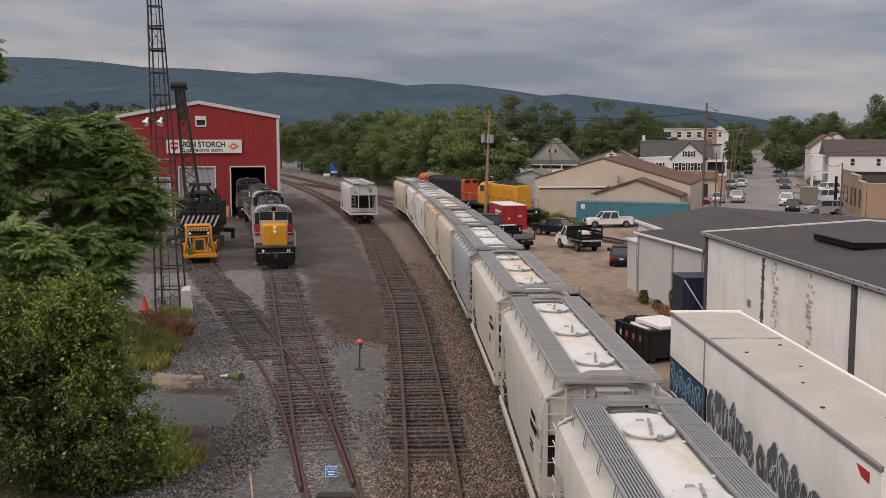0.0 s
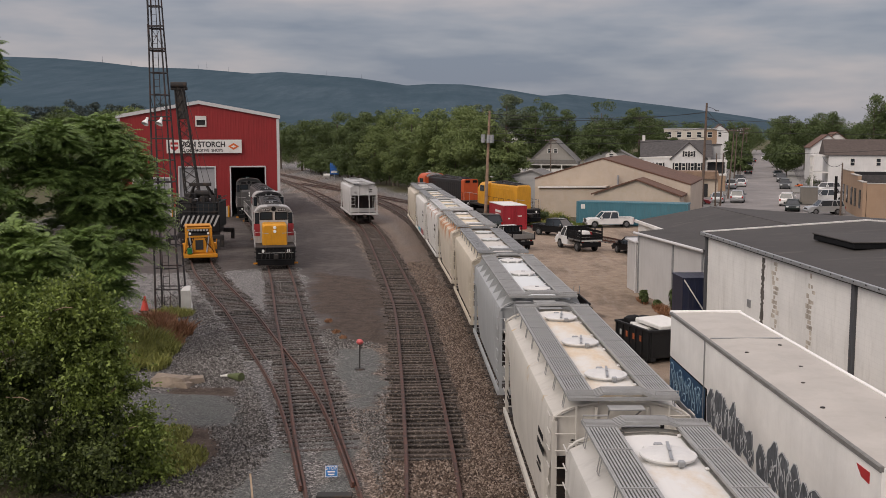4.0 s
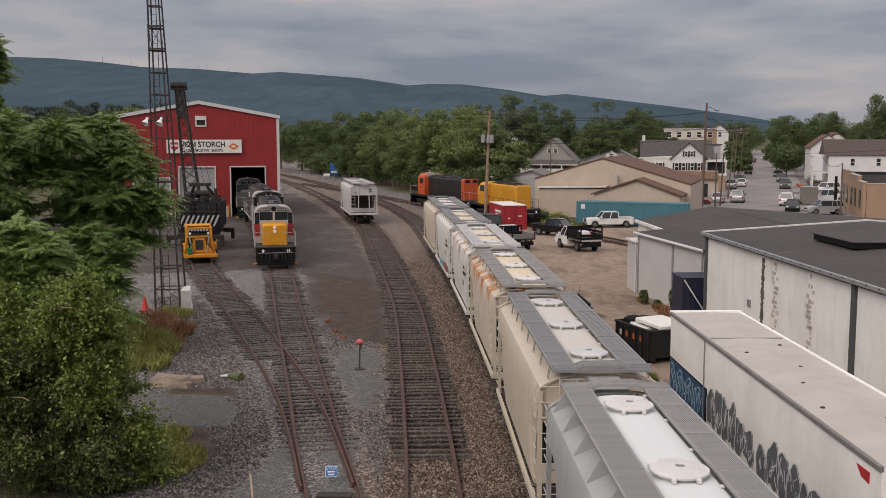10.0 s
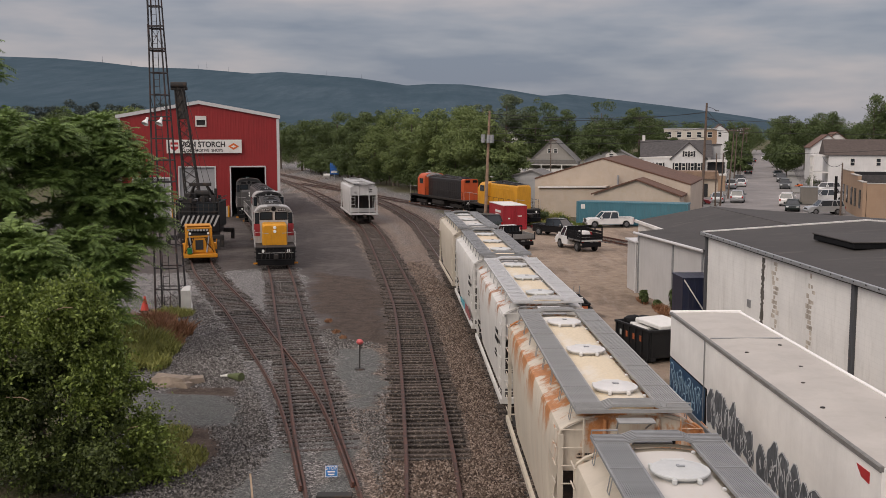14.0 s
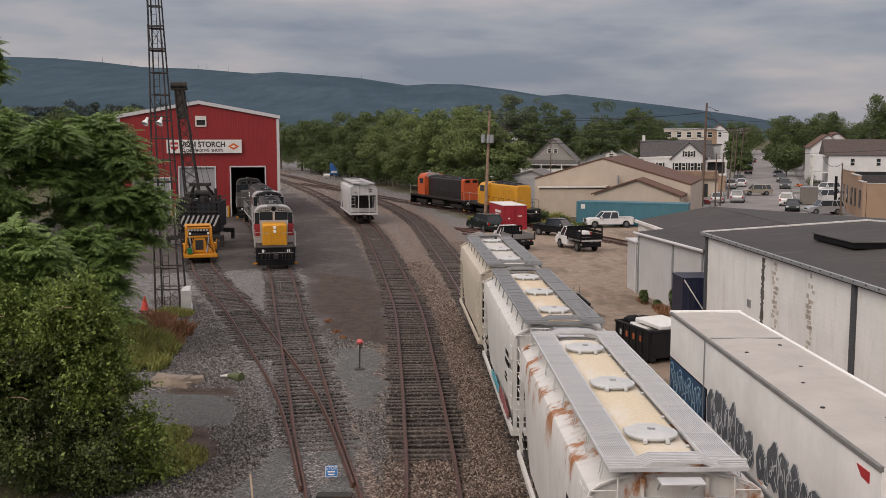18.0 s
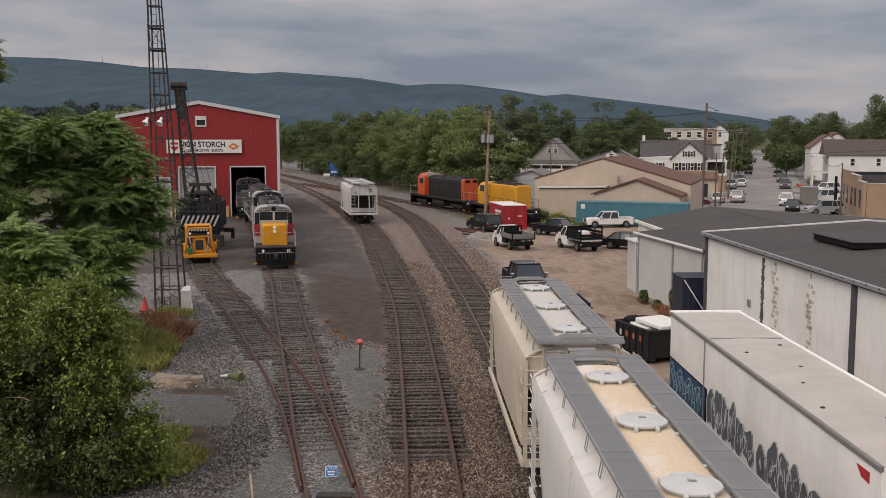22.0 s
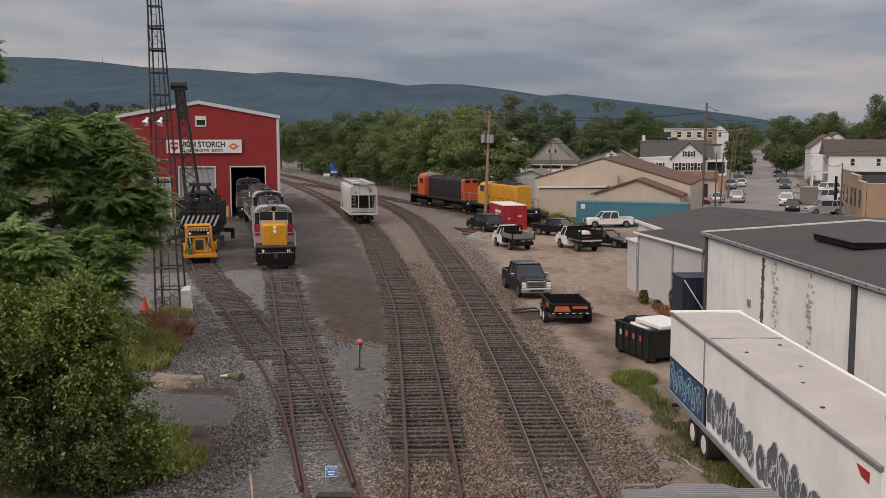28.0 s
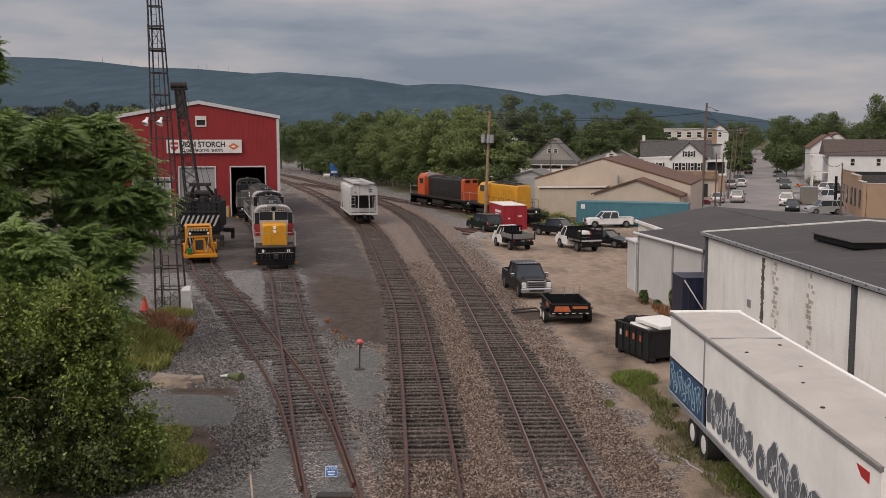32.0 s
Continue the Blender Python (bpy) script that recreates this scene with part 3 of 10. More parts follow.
def stone_field(name, label, line, u0, u1, y0, y1, count, seed, material, lift=0.02, between=False):
    rng = np.random.default_rng(seed)
    pts = smooth_path(line, 0.25)
    pts = pts[(pts[:, 1] > y0) & (pts[:, 1] < y1)]
    w = 1.0 / pts[:, 1] ** 1.5
    i = rng.choice(len(pts), count, p=w / w.sum())
    d = np.gradient(pts, axis=0)
    d /= np.hypot(d[:, 0], d[:, 1])[:, None]
    u = rng.uniform(u0, u1, count)
    x = pts[i, 0] + d[i, 1] * u + rng.uniform(-0.2, 0.2, count)
    y = pts[i, 1] - d[i, 0] * u + rng.uniform(-0.15, 0.15, count)
    edge = np.minimum(u - u0, u1 - u) + rng.uniform(-0.1, 0.5, count)
    clump = np.sin(x * 2.1 + 1.7 * np.sin(y * 1.3)) + np.sin(y * 2.7 + 1.1 * x) + rng.normal(scale=1.0, size=count)
    keep = (clump > -1.2) & (edge > 0.1)
    for poly in FINE_GRAVEL + SOIL:
        keep &= poly_sdf(x, y, poly) < rng.uniform(-0.5, 0.15, count)
    keep &= np.abs(np.abs(u) - GAUGE / 2) > 0.09
    for track in () if between else (LINE_A1, LINE_A2, LINE_B, LINE_C):
        keep &= near_path(x, y, track, 10.0, 0.5) < 0.87 - 0.02 * rng.random(count)
    x, y = x[keep], y[keep]
    n = len(x)
    s = rng.uniform(0.026, 0.055, n)
    z = rng.uniform(-0.015, lift, n) + np.array([ground_height(p, q) for p, q in zip(x, y)]) - bed_depth(x, y)
    ang = rng.uniform(0, np.pi, n)
    V = []
    for k in range(4):
        a = ang + k * np.pi / 2 + rng.normal(scale=0.25, size=n)
        r = s * rng.uniform(0.75, 1.25, n)
        V.append(np.stack([x + r * np.cos(a), y + r * np.sin(a), z + rng.uniform(-0.01, 0.012, n)], 1))
    V.append(np.stack([x + s * rng.uniform(-0.4, 0.4, n), y + s * rng.uniform(-0.4, 0.4, n), z + s * rng.uniform(0.7, 1.3, n)], 1))
    v = np.stack(V, 1).reshape(-1, 3)
    b = np.arange(n)[:, None] * 5
    f = np.concatenate([b + np.array(t) for t in ((0, 1, 4), (1, 2, 4), (2, 3, 4), (3, 0, 4))]).reshape(-1, 3)
    me = bpy.data.meshes.new(name)
    me.from_pydata(v.tolist(), [], f.tolist())
    me.materials.append(material)
    tagged(new(name, me), label, "ballast", kind="stuff")


M_STONEGREY = stone_mat("grey_ballast_stone", (0.035, 0.032, 0.030), (0.120, 0.111, 0.104), (0.31, 0.295, 0.28))
M_STONEBROWN = stone_mat("brown_ballast_stone", (0.038, 0.027, 0.022), (0.132, 0.097, 0.076), (0.34, 0.272, 0.225))
M_STONEDARK = stone_mat("dark_ballast_stone", (0.026, 0.024, 0.023), (0.085, 0.079, 0.074), (0.25, 0.235, 0.22))
stone_field("ballast_stones", "loose grey stones beside the diverging track", LINE_A2, -4.4, -1.3, 34, 64, 30000, 61, M_STONEGREY)
stone_field("ballast_stones", "loose grey stones between the switch and the siding", LINE_A1, 1.35, 3.9, 25, 52, 26000, 64, M_STONEGREY)
stone_field("ballast_stones", "loose brown stones along the main line", LINE_B, 1.3, 3.0, 24, 80, 26000, 62, M_STONEBROWN)
stone_field("ballast_stones", "loose brown stones beside the main line", LINE_C, 1.0, 3.0, 28, 95, 18000, 65, M_STONEBROWN)
stone_field("ballast_stones", "loose dark stones beside the switch", LINE_A1, -5.6, -1.4, 25, 37, 22000, 63, M_STONEDARK)
stone_field("ballast_stones", "loose stones lying over the buried ties of the siding", LINE_B, -1.5, 1.5, 24, 31.2, 9000, 66, M_STONEBROWN, 0.04, True)
stone_field("ballast_stones", "loose stones between the rails of the main line", LINE_C, -1.3, 1.3, 26, 60, 9000, 67, M_STONEDARK, 0.02, True)
stone_field("ballast_stones", "loose grey stones between the switch ties", LINE_A1, -1.4, 1.4, 32, 60, 7000, 68, M_STONEGREY, 0.01, True)
# ---- covered hopper train ----
HOPPER_L = 11.7


def hopper_paint(name, col, rust, rust_col=(0.34, 0.13, 0.04), seed=0.0, streak=0.35):
    """Faded car paint with soot low down the panel joints, streaks and rust patches below the eaves."""
    m = Mat(name, 0.55, 0.0, 0.35)
    broad = m.noise(0.5, 5, 0.6, world=False)
    c = m.mix(m.ramp(broad, (0.3, 0.0), (0.75, 1.0)), shade(col, 0.9), shade(col, 1.06))
    st = m.noise(2.4, 5, 0.62, world=False, stretch=(1.0, 1.6, 0.16))
    c = m.mix(m.math("MULTIPLY", m.ramp(st, (0.5, 0.0), (0.75, 1.0)), streak), c, shade(col, 0.45))
    if rust > 0:
        sep = m.t.nodes.new("ShaderNodeSeparateXYZ")
        m.link(m.co.outputs["Object"], sep.inputs[0])
        band = m.ramp(m.math("DIVIDE", sep.outputs["Z"], 5.0), (0.60, 0.0), (0.76, 1.0))
        p = m.noise(1.25, 6, 0.62, world=False, stretch=(1.0, 1.0, 0.55))
        lo = 0.66 - 0.22 * rust
        patch = m.math("MULTIPLY", m.ramp(p, (lo, 0.0), (lo + 0.07, 1.0)), band)
        f = m.noise(9.0, 3, 0.6, world=False)
        c = m.mix(patch, c, m.mix(f, shade(rust_col, 0.55), shade(rust_col, 1.5)))
        drip = m.noise(3.2, 5, 0.6, world=False, stretch=(1.0, 1.8, 0.10))
        c = m.mix(m.math("MULTIPLY", m.ramp(drip, (0.58, 0.0), (0.72, 1.0)), 0.5 * rust), c, shade(rust_col, 1.1))
    fine = m.noise(30.0, 3, 0.6, world=False)
    m.color(m.mix(m.math("MULTIPLY", fine, 0.15), c, shade(col, 0.55)))
    m.bump(broad, 0.15, 0.03)
    return m.m


def roof_spill(name, col, spill, amount):
    m = Mat(name, 0.7)
    n = m.noise(1.1, 6, 0.65, world=False, stretch=(1.0, 0.5, 1.0))
    f = m.noise(14.0, 4, 0.6, world=False)
    lo = 0.78 - 0.6 * amount
    c = m.mix(m.ramp(n, (lo - 0.1, 0.0), (lo + 0.1, 1.0)), col, m.mix(f, shade(spill, 0.75), shade(spill, 1.2)))
    m.color(c)
    m.bump(f, 0.15, 0.01)
    return m.m


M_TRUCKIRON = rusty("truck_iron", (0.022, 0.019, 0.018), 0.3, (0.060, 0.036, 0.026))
M_WHEEL = plain("wheel_steel", (0.10, 0.085, 0.075), 0.5, 0.6)


def body_ring(y, zb, w=1.53):
    half = [(w - 0.15, zb), (w - 0.07, zb + 0.2 * (3.9 - zb)), (w - 0.015, zb + 0.45 * (3.9 - zb)), (w + 0.01, 3.25), (w - 0.035, 3.86), (w - 0.075, 3.95), (1.05, 4.13), (0.55, 4.25), (0.0, 4.29)]
    return [(x, y, z) for x, z in half] + [(-x, y, z) for x, z in half[-2::-1]]


def hopper_body():
    """Curved side sheets and arched roof; the side sheets are cut away in a curve over the trucks."""
    half = [0.3, 0.6, 0.71, 0.719, 0.73, 0.745, 0.765, 0.79, 0.82, 0.86, 0.90, 0.95, 1.0]
    return Shape().loft([body_ring(k * (HOPPER_L / 2 - 0.25), end_cut(abs(k))) for k in [-k for k in half[::-1]] + [0] + half])


def end_cut(k):
    """Height of the lower edge of the side sheet at a share k of the half length: a steep arch over each truck."""
    a = min(1.0, max(0.0, (k - 0.71) / 0.29))
    return 1.0 + 2.1 * math.sqrt(1 - (1 - a) ** 2) ** 0.9


def board_shape(x0, x1, z=4.44):
    """The edge bars and cross strips that carry a running board's slats."""
    sh = Shape().box((x1, 0, z - 0.01), (0.03, HOPPER_L, 0.06)).box((x0, 0, z - 0.01), (0.03, HOPPER_L, 0.06))
    for k in np.linspace(-HOPPER_L / 2 + 0.1, HOPPER_L / 2 - 0.1, 9):
        sh.box(((x0 + x1) / 2, k, z - 0.02), (x1 - x0, 0.05, 0.02))
    return sh


def truck_parts(car, y0):
    tr = part("truck", truck_mesh, None, car, at=Matrix.Translation((0, y0, 0)))
    for dy in (-0.84, 0.84):
        part("wheelset", wheelset_mesh, None, tr, at=Matrix.Translation((0, dy, 0.43)))


def make_truck_meshes():
    sh = Shape()
    for s in (-1, 1):
        prof = [(-1.05, 0.5), (-0.85, 0.36), (-0.35, 0.22), (0.35, 0.22), (0.85, 0.36), (1.05, 0.5), (1.0, 0.62), (0.45, 0.74), (-0.45, 0.74), (-1.0, 0.62)]
        sh.prism(prof, s * 0.93, s * 1.08, "x")
        for k in (-0.12, 0.12):
            sh.cyl((s * 1.1, k, 0.3), (s * 1.1, k, 0.6), 0.08, 0.08, 8)
        for k in (-0.84, 0.84):
            sh.cyl((s * 1.0, k, 0.43), (s * 1.2, k, 0.43), 0.12, 0.12, 10)
    sh.box((0, 0, 0.62), (2.1, 0.4, 0.26))
    a = mesh_of("truck", sh, M_TRUCKIRON)
    sh = Shape()
    for s in (-1, 1):
        sh.cyl((s * 0.69, 0, 0), (s * 0.80, 0, 0), 0.43, 0.425, 20)
        sh.cyl((s * 0.66, 0, 0), (s * 0.69, 0, 0), 0.455, 0.455, 20)
        for i in range(6):
            t = i * math.pi / 3
            sh.box((s * 0.805, 0.25 * math.cos(t), 0.25 * math.sin(t)), (0.02, 0.06, 0.06))
    sh.cyl((-1.0, 0, 0), (1.0, 0, 0), 0.08, 0.08, 8)
    b = mesh_of("wheelset", sh, M_WHEEL)
    return a, b


truck_mesh, wheelset_mesh = make_truck_meshes()


def hopper_car(label, paint_mat, roof_mat, board_mat, hatch_mat, ribs=False, straps=True, graffiti=None, frame_mat=None, mark=None, lids=3.8):
    car = thing("covered_hopper_car", label, "freight car", "covered hopper cars of the train")
    frame_mat = frame_mat or paint_mat
    L = HOPPER_L
    part("body", hopper_body(), paint_mat, car, smooth=True)
    part("roof_trough", Shape().loft([[(x, k, z) for x, z in ((-0.58, 4.25), (-0.56, 4.33), (-0.3, 4.36), (0, 4.37), (0.3, 4.36), (0.56, 4.33), (0.58, 4.25))] for k in (-L / 2 + 0.7, L / 2 - 0.7)]), roof_mat, car, "spill-stained roof strip between the running boards")
    for s in (-1, 1):
        rb = part("running_board", board_shape(*sorted((s * 0.59, s * 1.18))), board_mat, car, "ribbed grey steel running board")
        n = 10 if straps else 16
        slat = mesh_of("slat", Shape().box((0, 0, 0), (0.33 / n, L, 0.05)), board_mat)
        # dark sheet, not a real pan: it gives the shade between slats
        part("board_pan", Shape().box((s * 0.885, 0, 4.385), (0.56, L - 0.1, 0.012)), M_TRUCKIRON, rb, "dark sheet added under the slats as their gap shade")
        for i in range(n):
            part("slat", slat, None, rb, at=Matrix.Translation((s * (0.62 + 0.531 / (n - 1) * i), 0, 4.44)))
        for k in np.linspace(-L / 2 + 1.9, L / 2 - 1.9, 5):
            part("board_joint", Shape().box((s * 0.885, k, 4.452), (0.57, 0.035, 0.05)), board_mat, rb)
        for k in np.linspace(-L / 2 + 0.6, L / 2 - 0.6, 8):
            br = Shape()
            if ribs:
                br.prism([(s * 1.0, 4.16), (s * 1.16, 4.42), (s * 1.19, 4.42), (s * 1.44, 3.95), (s * 1.38, 3.95)], k - 0.03, k + 0.03)
            else:
                br.tube([(s * 1.17, k - 0.09, 4.44), (s * 1.23, k - 0.09, 4.1), (s * 1.23, k + 0.09, 4.1), (s * 1.17, k + 0.09, 4.44)], 0.011, 5)
            part("board_bracket", br, board_mat if not ribs else paint_mat, car)
    for e in (-1, 1):
        arch = [(-1.18, 4.47), (-0.62, 4.47), (-0.42, 4.545), (0.42, 4.545), (0.62, 4.47), (1.18, 4.47)]
        ew = part("end_walkway", Shape().prism(arch + [(x, z - 0.045) for x, z in arch[::-1]], e * (L / 2 - 0.52), e * (L / 2 - 0.02)), board_mat, car, "raised cross walk at the end of the roof")
        part("end_bar", Shape().box((0, e * (L / 2 + 0.01), 4.42), (2.38, 0.05, 0.07)), board_mat, car)
        for i in range(6):
            part("tread_bar", Shape().prism(arch + [(x, z + 0.022) for x, z in arch[::-1]], e * (L / 2 - 0.05 - i * 0.082), e * (L / 2 - 0.085 - i * 0.082)), board_mat, ew)
        # dark iron here carries both the grime and the shade under the end
        sl = Shape()
        sl.loft([[(w, e * k * (L / 2 - 0.25) + e * 0.02, end_cut(k) - 0.03) for w in (-1.3, 1.3)] for k in (1.0, 0.95, 0.90, 0.86, 0.82, 0.79, 0.765, 0.745, 0.73, 0.719)], closed=False)
        part("slope_sheet", sl, M_TRUCKIRON, car, "dark slope sheet over the truck, its grime and shade in the colour")
        st = Shape().box((0, e * (L / 2 + 0.22), 4.28), (0.75, 0.34, 0.04), None, 0.01)
        st.bars([((-0.36, e * (L / 2 + 0.22), 4.26), (-0.3, e * (L / 2 - 0.2), 4.0)), ((0.36, e * (L / 2 + 0.22), 4.26), (0.3, e * (L / 2 - 0.2), 4.0))], 0.02)
        part("end_step", st, board_mat, car)
        # end frame: corner posts, hoop over the end sheet, sloped braces
        ef = Shape()
        ye = e * (L / 2 - 0.2)
        hoop = [(1.5 * math.cos(t), ye, 3.86 + 0.46 * math.sin(t)) for t in np.linspace(0, math.pi, 13)]
        ef.tube(hoop, 0.035, 6)
        for s in (-1, 1):
            ef.box((s * 1.46, ye, 2.45), (0.11, 0.11, 2.9))
            ef.tube([(s * 0.55, ye, 4.2), (s * 0.62, ye, 1.15)], 0.05, 6)
            ef.box((s * 1.53, 0, 1.0), (0.09, L - 0.3, 0.16)) if e > 0 else None
        ef.box((0, ye, 1.02), (2.95, 0.16, 0.2))
        part("end_frame", ef, frame_mat, car)
        # deck in the same near-black iron, shade of the opening included
        part("end_deck", Shape().box((0, ye - e * 0.62, 1.1), (2.84, 1.06, 0.04)), M_TRUCKIRON, car, "dark platform under the end slope, its grime and shade in the colour")
        for s in (-1, 1):
            ld = Shape()
            x0, x1 = s * 1.0, s * 1.45
            for z in np.arange(1.35, 4.2, 0.38):
                ld.tube([(x0, ye + e * 0.09, z), (x1, ye + e * 0.09, z)], 0.016, 5)
                ld.tube([(s * 1.56, ye + e * 0.05, z), (s * 1.56, ye - e * 0.42, z)], 0.016, 5)
            ld.tube([(x0, ye + e * 0.09, 1.2), (x0, ye + e * 0.09, 4.25)], 0.02, 5)
            part("ladder", ld, frame_mat, car)
        gr = Shape().tube([(e * -1.17, e * (L / 2 - 0.05), 4.46), (e * -1.17, e * (L / 2 - 0.05), 4.56), (e * -0.68, e * (L / 2 - 0.05), 4.56), (e * -0.68, e * (L / 2 - 0.05), 4.46)], 0.018, 5)
        part("grab_iron", gr, board_mat, car)
        cp = Shape().box((0, e * (L / 2 + 0.35), 0.86), (0.22, 1.1, 0.22)).box((0, e * (L / 2 + 0.78), 0.86), (0.3, 0.3, 0.34), None, 0.05)
        part("coupler", cp, M_TRUCKIRON, car)
        truck_parts(car, e * (L / 2 - 1.75))
    bays = Shape()
    for k in (-2.0, 2.0):
        bays.loft([[(a * 1.3, k + b * 1.9, 1.02) for a, b in ((-1, -1), (1, -1), (1, 1), (-1, 1))], [(a * 0.5, k + b * 0.4, 0.42) for a, b in ((-1, -1), (1, -1), (1, 1), (-1, 1))]])
        bays.box((0, k, 0.36), (1.3, 1.0, 0.14))
    bays.box((0, 0, 0.92), (0.5, L - 0.6, 0.3))
    part("discharge_bays", bays, M_TRUCKIRON, car)
    for k in (-lids, 0.0, lids):
        h = Shape()
        prof = [(0.42, 4.36), (0.42, 4.41), (0.49, 4.415), (0.50, 4.43), (0.50, 4.455), (0.485, 4.47), (0.44, 4.468), (0.40, 4.482), (0.2, 4.495), (0.02, 4.50)]
        h.loft([[(r * math.cos(t), k + r * math.sin(t), z) for t in (2 * math.pi * i / 28 for i in range(28))] for r, z in prof])
        hatch = part("hatch", h, hatch_mat, car, "round white roof hatch lid", smooth=True)
        if straps:
            b = Shape().box((0.02, k + 0.02, 4.515), (0.055, 1.0, 0.022), pose(0, k, 0, 0, 0, -9) @ pose(0, -k, 0)).box((0.10, k - 0.53, 4.45), (0.12, 0.09, 0.12), None, 0.02).box((-0.06, k + 0.52, 4.45), (0.16, 0.08, 0.1), None, 0.02)
            part("strap", b, M_STEEL, hatch, "grey steel strap with a latch")
            part("strap_pin", Shape().box((0.02, k, 4.53), (0.05, 0.09, 0.03)), M_STEEL, hatch)
        else:
            part("centre_pin", Shape().box((0.02, k, 4.51), (0.11, 0.05, 0.03)).box((-0.03, k + 0.03, 4.51), (0.05, 0.09, 0.025)), M_STEEL, hatch)
            part("hinge_bar", Shape().box((0, k + 0.53, 4.43), (0.42, 0.05, 0.07), None, 0.012), hatch_mat, hatch)
        for t in ((2.2, 0.95) if straps else (2.5, 4.3, 5.1)):
            part("latch", Shape().box((0.53 * math.cos(t), k + 0.53 * math.sin(t), 4.41), (0.08, 0.09, 0.09), None, 0.015), hatch_mat, hatch)
    lug = mesh_of("coaming_lug", Shape().box((0, 0, 0), (0.07, 0.07, 0.05), None, 0.012), hatch_mat)
    for k in np.linspace(-L / 2 + 1.1, L / 2 - 1.1, 6):
        for s in (-1, 1):
            part("coaming_lug", lug, None, car, at=Matrix.Translation((s * 0.545, k + 0.35, 4.36)))
    for e in (-1, 1):
        mk = Shape()
        for x, z, w, h in ((0.75, 3.72, 0.42, 0.15), (0.78, 3.48, 0.36, 0.15), (-0.95, 3.45, 0.3, 0.035), (-0.95, 3.38, 0.34, 0.03), (-0.95, 3.31, 0.28, 0.03)):
            n = max(1, round(w / (h * 0.85)))
            for i in range(n):
                mk.box((x - w / 2 + (i + 0.5) * w / n, e * (L / 2 - 0.244), z), (w / n * 0.62, 0.012, h))
        part("end_mark", mk, M_BLACK, car, "small dark stencilled mark on the end sheet")
    if mark:
        for (y, z, w, h) in mark:
            part("reporting_mark", Shape().box((-1.535, y, z), (0.012, w, h)), M_BLACK, car, "dark painted lettering bar")
    if graffiti:
        for y0, y1, z0, z1, gm in graffiti:
            gs = Shape()
            rnd = random.Random(int(y0 * 10) + 77)
            n = max(3, int((y1 - y0) / 0.55))
            for i in range(n):
                a = y0 + (y1 - y0) * (i + 0.5) / n
                hh = (z1 - z0) * rnd.uniform(0.7, 1.0)
                ring = [(a + (y1 - y0) / n * 0.62 * math.cos(t) * rnd.uniform(0.8, 1.1), (z0 + hh / 2) + hh / 2 * math.sin(t) * rnd.uniform(0.85, 1.05)) for t in np.linspace(0, 2 * math.pi, 11)[:-1]]
                gs.prism(ring, -1.56 - 0.0015 * (i % 3), -1.54, "x")
            part("graffiti", gs, gm, car, "spray-painted letters low on the side")["kind"] = "stuff"
    return car


TRAIN = []


